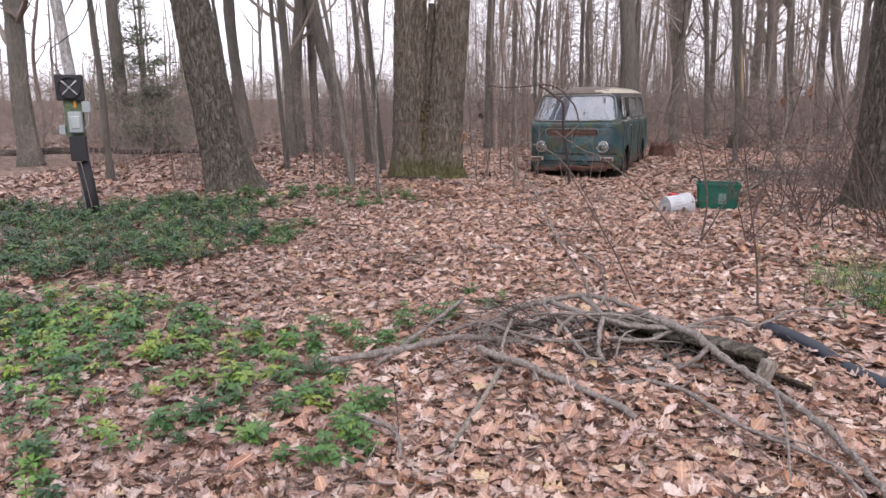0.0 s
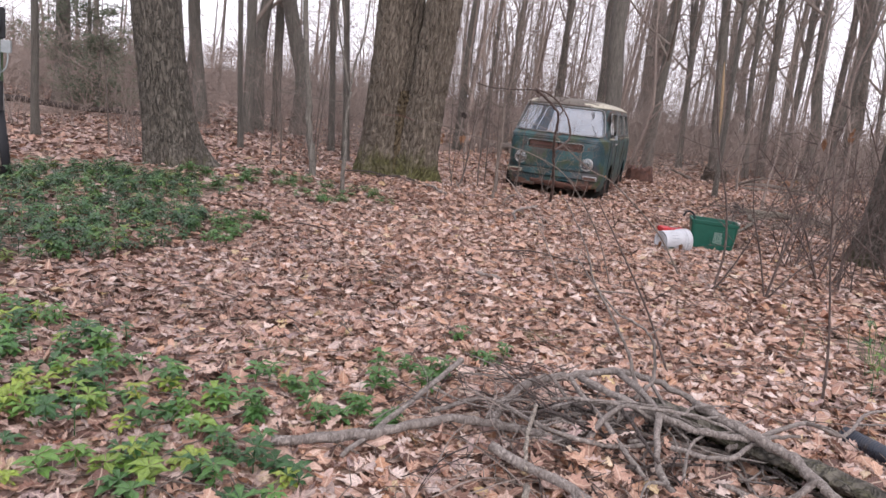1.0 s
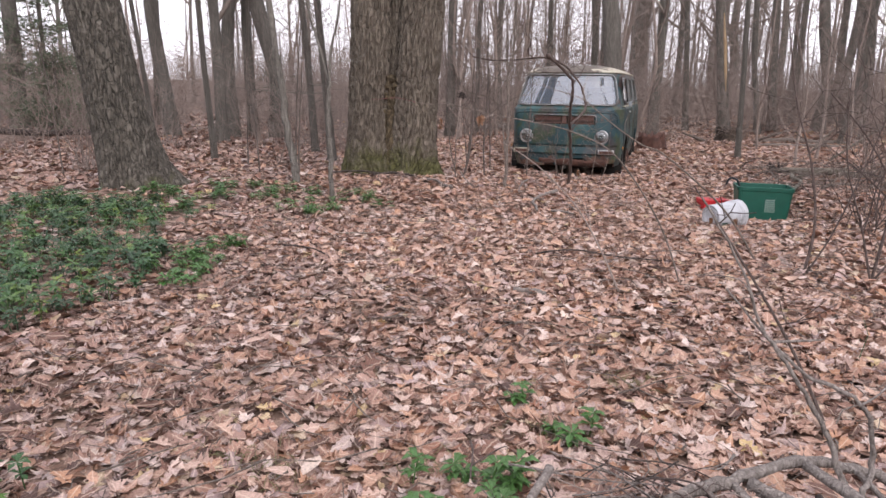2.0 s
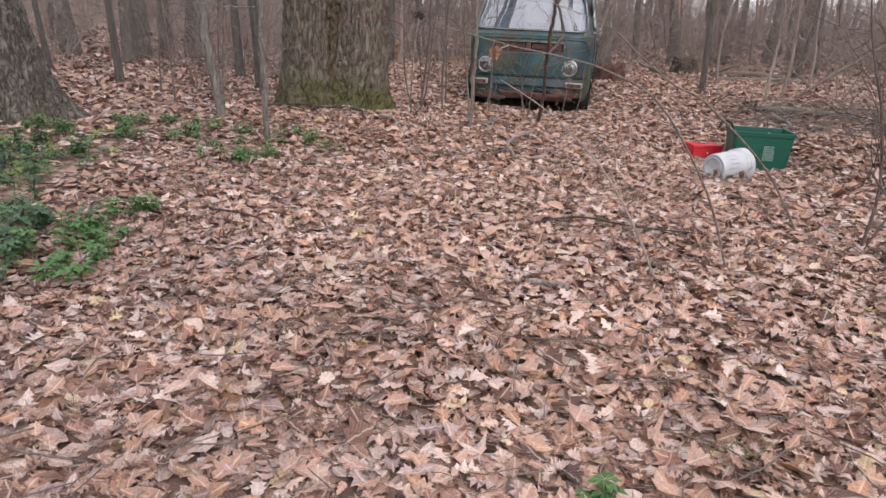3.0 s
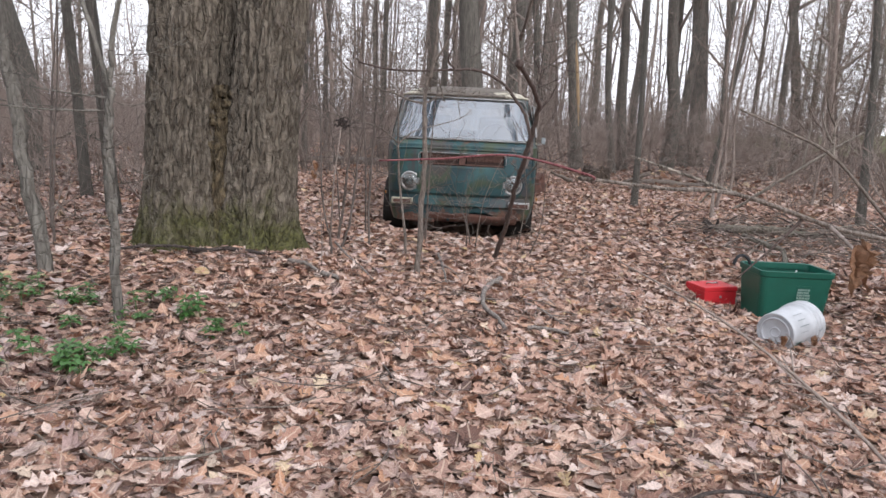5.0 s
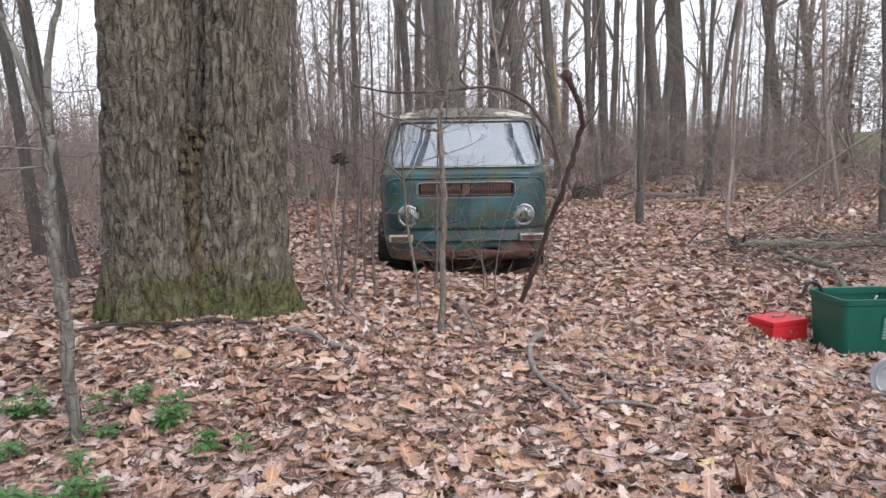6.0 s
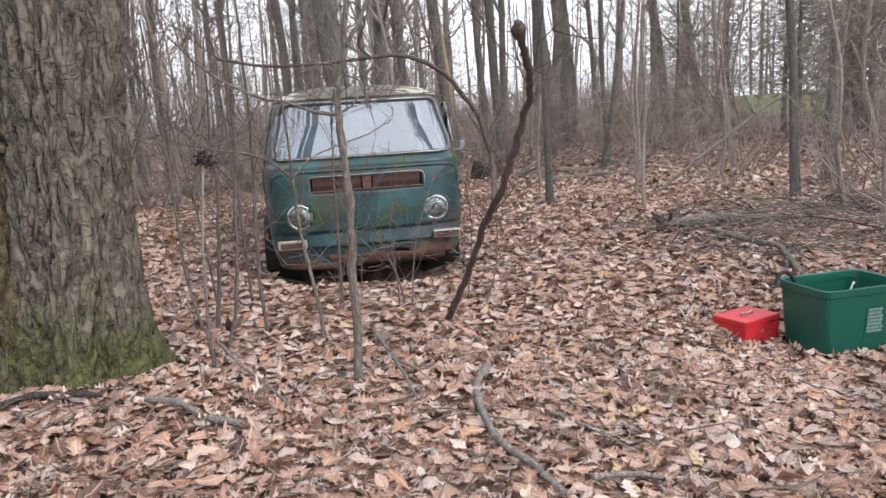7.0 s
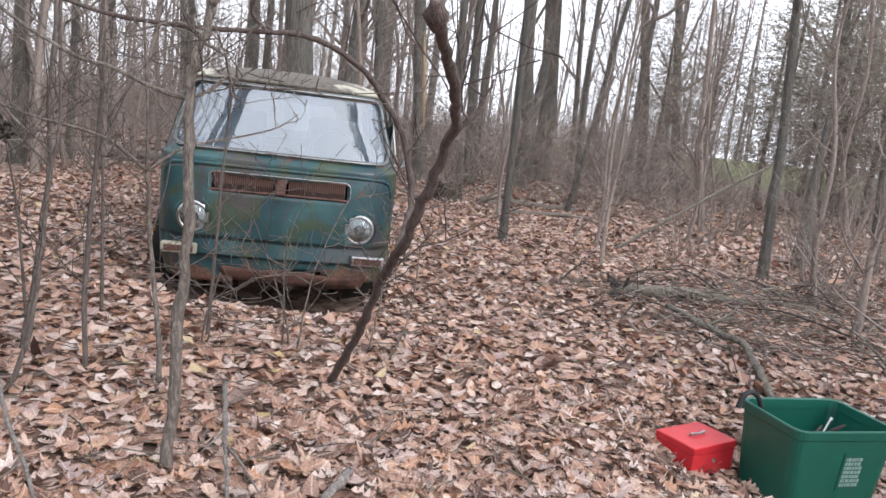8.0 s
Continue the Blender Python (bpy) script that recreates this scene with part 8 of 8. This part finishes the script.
# ---- meter post ----
def meter_post():
    t = tagged(empty("meter_post", (-5.05, 9.8, ground_z(-5.05, 9.8) + 0.16), 24.0), "old leaning service pole with a meter box", "pole")
    s = Soup()
    rg = random.Random(3)
    s.tube([(0, 0, -0.35), (-0.03, 0.01, 0.7), (-0.08, 0.02, 1.7), (-0.17, 0.03, 2.8), (-0.4, 0.05, 6.0)], [0.08, 0.077, 0.073, 0.07, 0.065], 16, True, 0.06, rg)
    s.link("pole", POLE_WOOD, t)
    c = Soup()
    c.tube([(0.07, -0.13, -0.22), (0.03, -0.125, 0.2), (-0.02, -0.11, 0.62)], [0.082, 0.085, 0.088], 14)
    c.link("cable_guard", BLACK_PLASTIC, t, "black cable guard round the foot")
    part("backboard", box_bm(0.24, 0.03, 0.62, (-0.06, -0.13, 1.25), 0.006), BOARD_GREEN, t, "mossy green backing board")
    part("lower_box", box_bm(0.20, 0.14, 0.33, (-0.04, -0.2, 0.80), 0.012), BLACK_PLASTIC, t, "dark lower box")
    m = part("meter_box", box_bm(0.17, 0.13, 0.28, (-0.04, -0.22, 1.15), 0.02, 3), GREY_METAL, t, "pale grey meter box")
    part("meter_window", box_bm(0.11, 0.02, 0.16, (-0.04, -0.293, 1.15), 0.008), METER_GLASS, m)
    part("meter_dial", box_bm(0.08, 0.012, 0.11, (-0.045, -0.283, 1.15), 0.004), LABEL_PALE, m)
    part("conduit_box", box_bm(0.10, 0.09, 0.14, (0.10, -0.19, 1.35), 0.008), GREY_METAL, t)
    part("conduit_box", box_bm(0.08, 0.08, 0.12, (-0.22, -0.16, 1.05), 0.008), GREY_METAL, t)
    f = part("fan_frame", box_bm(0.34, 0.07, 0.34, (-0.08, -0.17, 1.60), 0.02, 2), BLACK_PLASTIC, t, "square black fan housing")
    part("fan_ring", lathe_bm([(0.145, 0), (0.15, 0.02), (0.135, 0.03), (0.13, 0.0)], 30, Matrix.Translation((-0.08, -0.205, 1.60)) @ pose(0, 0, 0, 90, 0, 0), False), BLACK_PLASTIC, f)
    part("fan_hub", lathe_bm([(0.022, 0), (0.022, 0.02), (0.012, 0.026)], 16, Matrix.Translation((-0.08, -0.205, 1.60)) @ pose(0, 0, 0, 90, 0, 0)), GREY_METAL, f)
    for q in range(4):
        a = radians(45 + 90 * q)
        bl = Soup()
        bl.tube([(-0.08 + 0.03 * math.cos(a), -0.212, 1.60 + 0.03 * math.sin(a)), (-0.08 + 0.13 * math.cos(a), -0.216, 1.60 + 0.13 * math.sin(a))], [0.007, 0.014], 6)
        bl.link("blade", WHITE_PLASTIC, f)
    part("orange_tag", box_bm(0.03, 0.01, 0.12, (-0.04, -0.155, 1.40), 0.003), ORANGE, t)
    w = Soup()
    w.tube(smooth_line([(-0.04, -0.2, 1.0), (0.09, -0.22, 1.1), (0.12, -0.22, 1.25), (0.10, -0.2, 1.35)], 6), [0.010] * 19, 7)
    w.link("conduit", GREY_METAL, t)
    w = Soup()
    w.tube(smooth_line([(-0.18, -0.1, 1.75), (-0.28, -0.1, 2.05), (-0.12, -0.12, 2.2), (0.12, -0.15, 2.4), (0.30, -0.2, 2.8), (0.34, -0.2, 3.4)], 8), [0.007] * 41, 6)
    w.link("wire", BLACK_PLASTIC, t, "loose drooping service wire")
    v = Soup()
    v.tube(smooth_line([(0.05, -0.24, 0.0), (0.0, -0.26, 0.4), (-0.04, -0.26, 0.62), (-0.18, -0.24, 0.72)], 6), [0.008] * 19, 6)
    v.link("vine", STICK, t, "dead vine stem")


meter_post()


# ---- withered leaves still hanging on twigs ----
def hung_leaves(x, y, z, count, drop, seed, twig):
    rng = np.random.default_rng(seed)
    ob = tagged(empty("withered_sprig", (x, y, z)), "withered orange-brown leaves hanging on a bare twig", "leaves", "hanging leaf sprigs")
    for k in range(count):
        at = np.array([[rng.normal(0, 0.008), rng.normal(0, 0.008), -rng.uniform(0.0, drop) - 0.02]])
        v, f, uv = leaf_arrays("white_oak", 8, rng, at, rng.uniform(0.045, 0.075, 1), rng.uniform(0, 6.28, 1), rng.normal(0, 0.6, 1), rng.normal(1.4, 0.2, 1), rng.normal(0.9, 0.5, 1), rng.normal(0.3, 0.4, 1))
        quad_mesh("leaf", v, f, uv, LEAF_HUNG).parent = ob
    s = Soup()
    s.tube(smooth_line([Vector(p) - Vector(twig[0]) for p in twig], 6), taper(6 * (len(twig) - 1) + 1, 0.0042, 0.0016), 5)
    o = s.link("bare_twig", BRUSH)
    o.location = twig[0]
    tagged(o, "long thin bare twig holding dead leaves", "twig")


hung_leaves(0.348, 7.291, 1.173, 3, 0.02, 1, [(0.43, 7.44, 1.183), (0.389, 7.366, 1.175), (0.348, 7.291, 1.163)])
hung_leaves(3.56, 8.17, 1.50, 9, 0.06, 2, [on_ground(3.75, 8.3), (3.7, 8.3, 0.7), (3.62, 8.25, 1.2), (3.56, 8.17, 1.5)])
hung_leaves(3.95, 8.5, 1.62, 6, 0.10, 3, [on_ground(4.1, 8.6), (4.05, 8.6, 0.8), (3.95, 8.5, 1.63)])
hung_leaves(0.02, 11.9, 0.95, 6, 0.10, 4, [on_ground(0.1, 12.0), (0.08, 11.95, 0.5), (0.02, 11.9, 0.96)])
hung_leaves(1.95, 13.1, 0.22, 5, 0.05, 5, [on_ground(2.0, 13.15), (1.98, 13.1, 0.15), (1.95, 13.1, 0.24)])
hung_leaves(2.86, 10.22, 0.07, 7, 0.03, 6, [on_ground(2.95, 10.2), (2.9, 10.21, 0.05), (2.86, 10.22, 0.09)])
hung_leaves(3.12, 10.25, 0.05, 6, 0.03, 7, [on_ground(3.2, 10.2), (3.15, 10.24, 0.04), (3.12, 10.25, 0.07)])
clump = Soup()
rg = random.Random(17)
for k in range(70):
    p = Vector((rg.gauss(0, 0.019), rg.gauss(0, 0.018), rg.gauss(0, 0.017)))
    d = Vector((rg.uniform(-1, 1), rg.uniform(-1, 1), rg.uniform(-0.6, 0.5))).normalized() * rg.uniform(0.012, 0.024)
    clump.tube([p, p + d * 0.5 + Vector((0, 0, 0.01)), p + d], [0.006, 0.009, 0.003], 4)
ob = clump.link("dead_clump", BROWN_BOARD)
ob.location = (0.275, 12.42, 1.225)
tagged(ob, "dark tangled clump of dead leaves caught on a sapling", "clump")
prop = Soup()
prop.tube([Vector((0.2, 12.4, 0.15)) - Vector((0.2, 12.4, 0)), Vector((0.02, 0.02, 0.7)), Vector((0.075, 0.02, 1.21))], [0.009, 0.007, 0.005], 6)
ob = prop.link("slim_sapling", BRUSH)
ob.location = (0.2, 12.4, ground_z(0.2, 12.4) - 0.05)
tagged(ob, "slim sapling holding a dark clump", "sapling")


# ---- single leaves beside the path, each its own piece of the floor ----
def single_leaves():
    rng = np.random.default_rng(7)
    shapes = []
    for k, kind in enumerate(["oak", "white_oak", "plain", "maple", "oak", "white_oak"]):
        v, f, uv = leaf_arrays(kind, 8, rng, np.zeros((1, 3)), np.array([0.12]), np.zeros(1), np.zeros(1), np.zeros(1), np.array([0.1 + 0.08 * k]), np.array([0.2 - 0.1 * k]))
        ob = quad_mesh("leaf", v, f, uv, LEAF_ONE)
        shapes.append(ob)
    rr = random.Random(70)
    for k in range(300):
        y = rr.uniform(2.0, 11.6)
        x = rr.uniform(-0.9, 1.6)
        if k < 6:
            ob = shapes[k]
        else:
            ob = bpy.data.objects.new("leaf", shapes[k % 6].data)
            scene.collection.objects.link(ob)
        ob.parent = GROUND
        s = rr.uniform(0.75, 1.2)
        ob.matrix_basis = pose(x, y, ground_z(x, y) + 0.055 + 0.02 * rr.random(), rr.gauss(0, 14), rr.gauss(0, 14), rr.uniform(0, 360)) @ Matrix.Diagonal((s, s, s, 1))


single_leaves()


# ---- fine twigs lying all over the leaves ----
def twig_litter():
    rng = random.Random(808)
    s = Soup()
    for k in range(2600):
        y = 1.8 + 13 * rng.random()
        x = rng.uniform(-3.2, 4.6)
        if 0.9 < x < 3.0 and y > 14.2:
            continue
        a, L = rng.uniform(0, 6.283), rng.choice([0.08, 0.12, 0.2, 0.3, 0.45]) * rng.uniform(0.7, 1.3)
        r = rng.uniform(0.0015, 0.0042)
        pts = []
        for j in range(4):
            px, py = x + math.cos(a) * L * j / 3, y + math.sin(a) * L * j / 3
            a += rng.uniform(-0.35, 0.35)
            pts.append((px, py, ground_z(px, py) + rng.uniform(0.045, 0.075)))
        s.tube(pts, [r, r * 0.9, r * 0.75, r * 0.4], 4)
    for k in range(620):
        x, y = 4.9 + 4.6 * rng.random() ** 0.8, rng.gauss(13.6, 0.9)
        a, L = rng.uniform(0, 6.283), rng.uniform(0.3, 0.9)
        r, h = rng.uniform(0.002, 0.006), rng.uniform(0.05, 0.2)
        pts = []
        for j in range(4):
            px, py = x + math.cos(a) * L * j / 3, y + math.sin(a) * L * j / 3
            a += rng.uniform(-0.4, 0.4)
            pts.append((px, py, ground_z(px, py) + h * rng.uniform(0.5, 1.1)))
        s.tube(pts, [r, r * 0.9, r * 0.75, r * 0.4], 4)
    tagged(s.link("twig_litter", STICK), "thin broken twigs scattered over fallen leaves", "twigs", "", "stuff")


twig_litter()
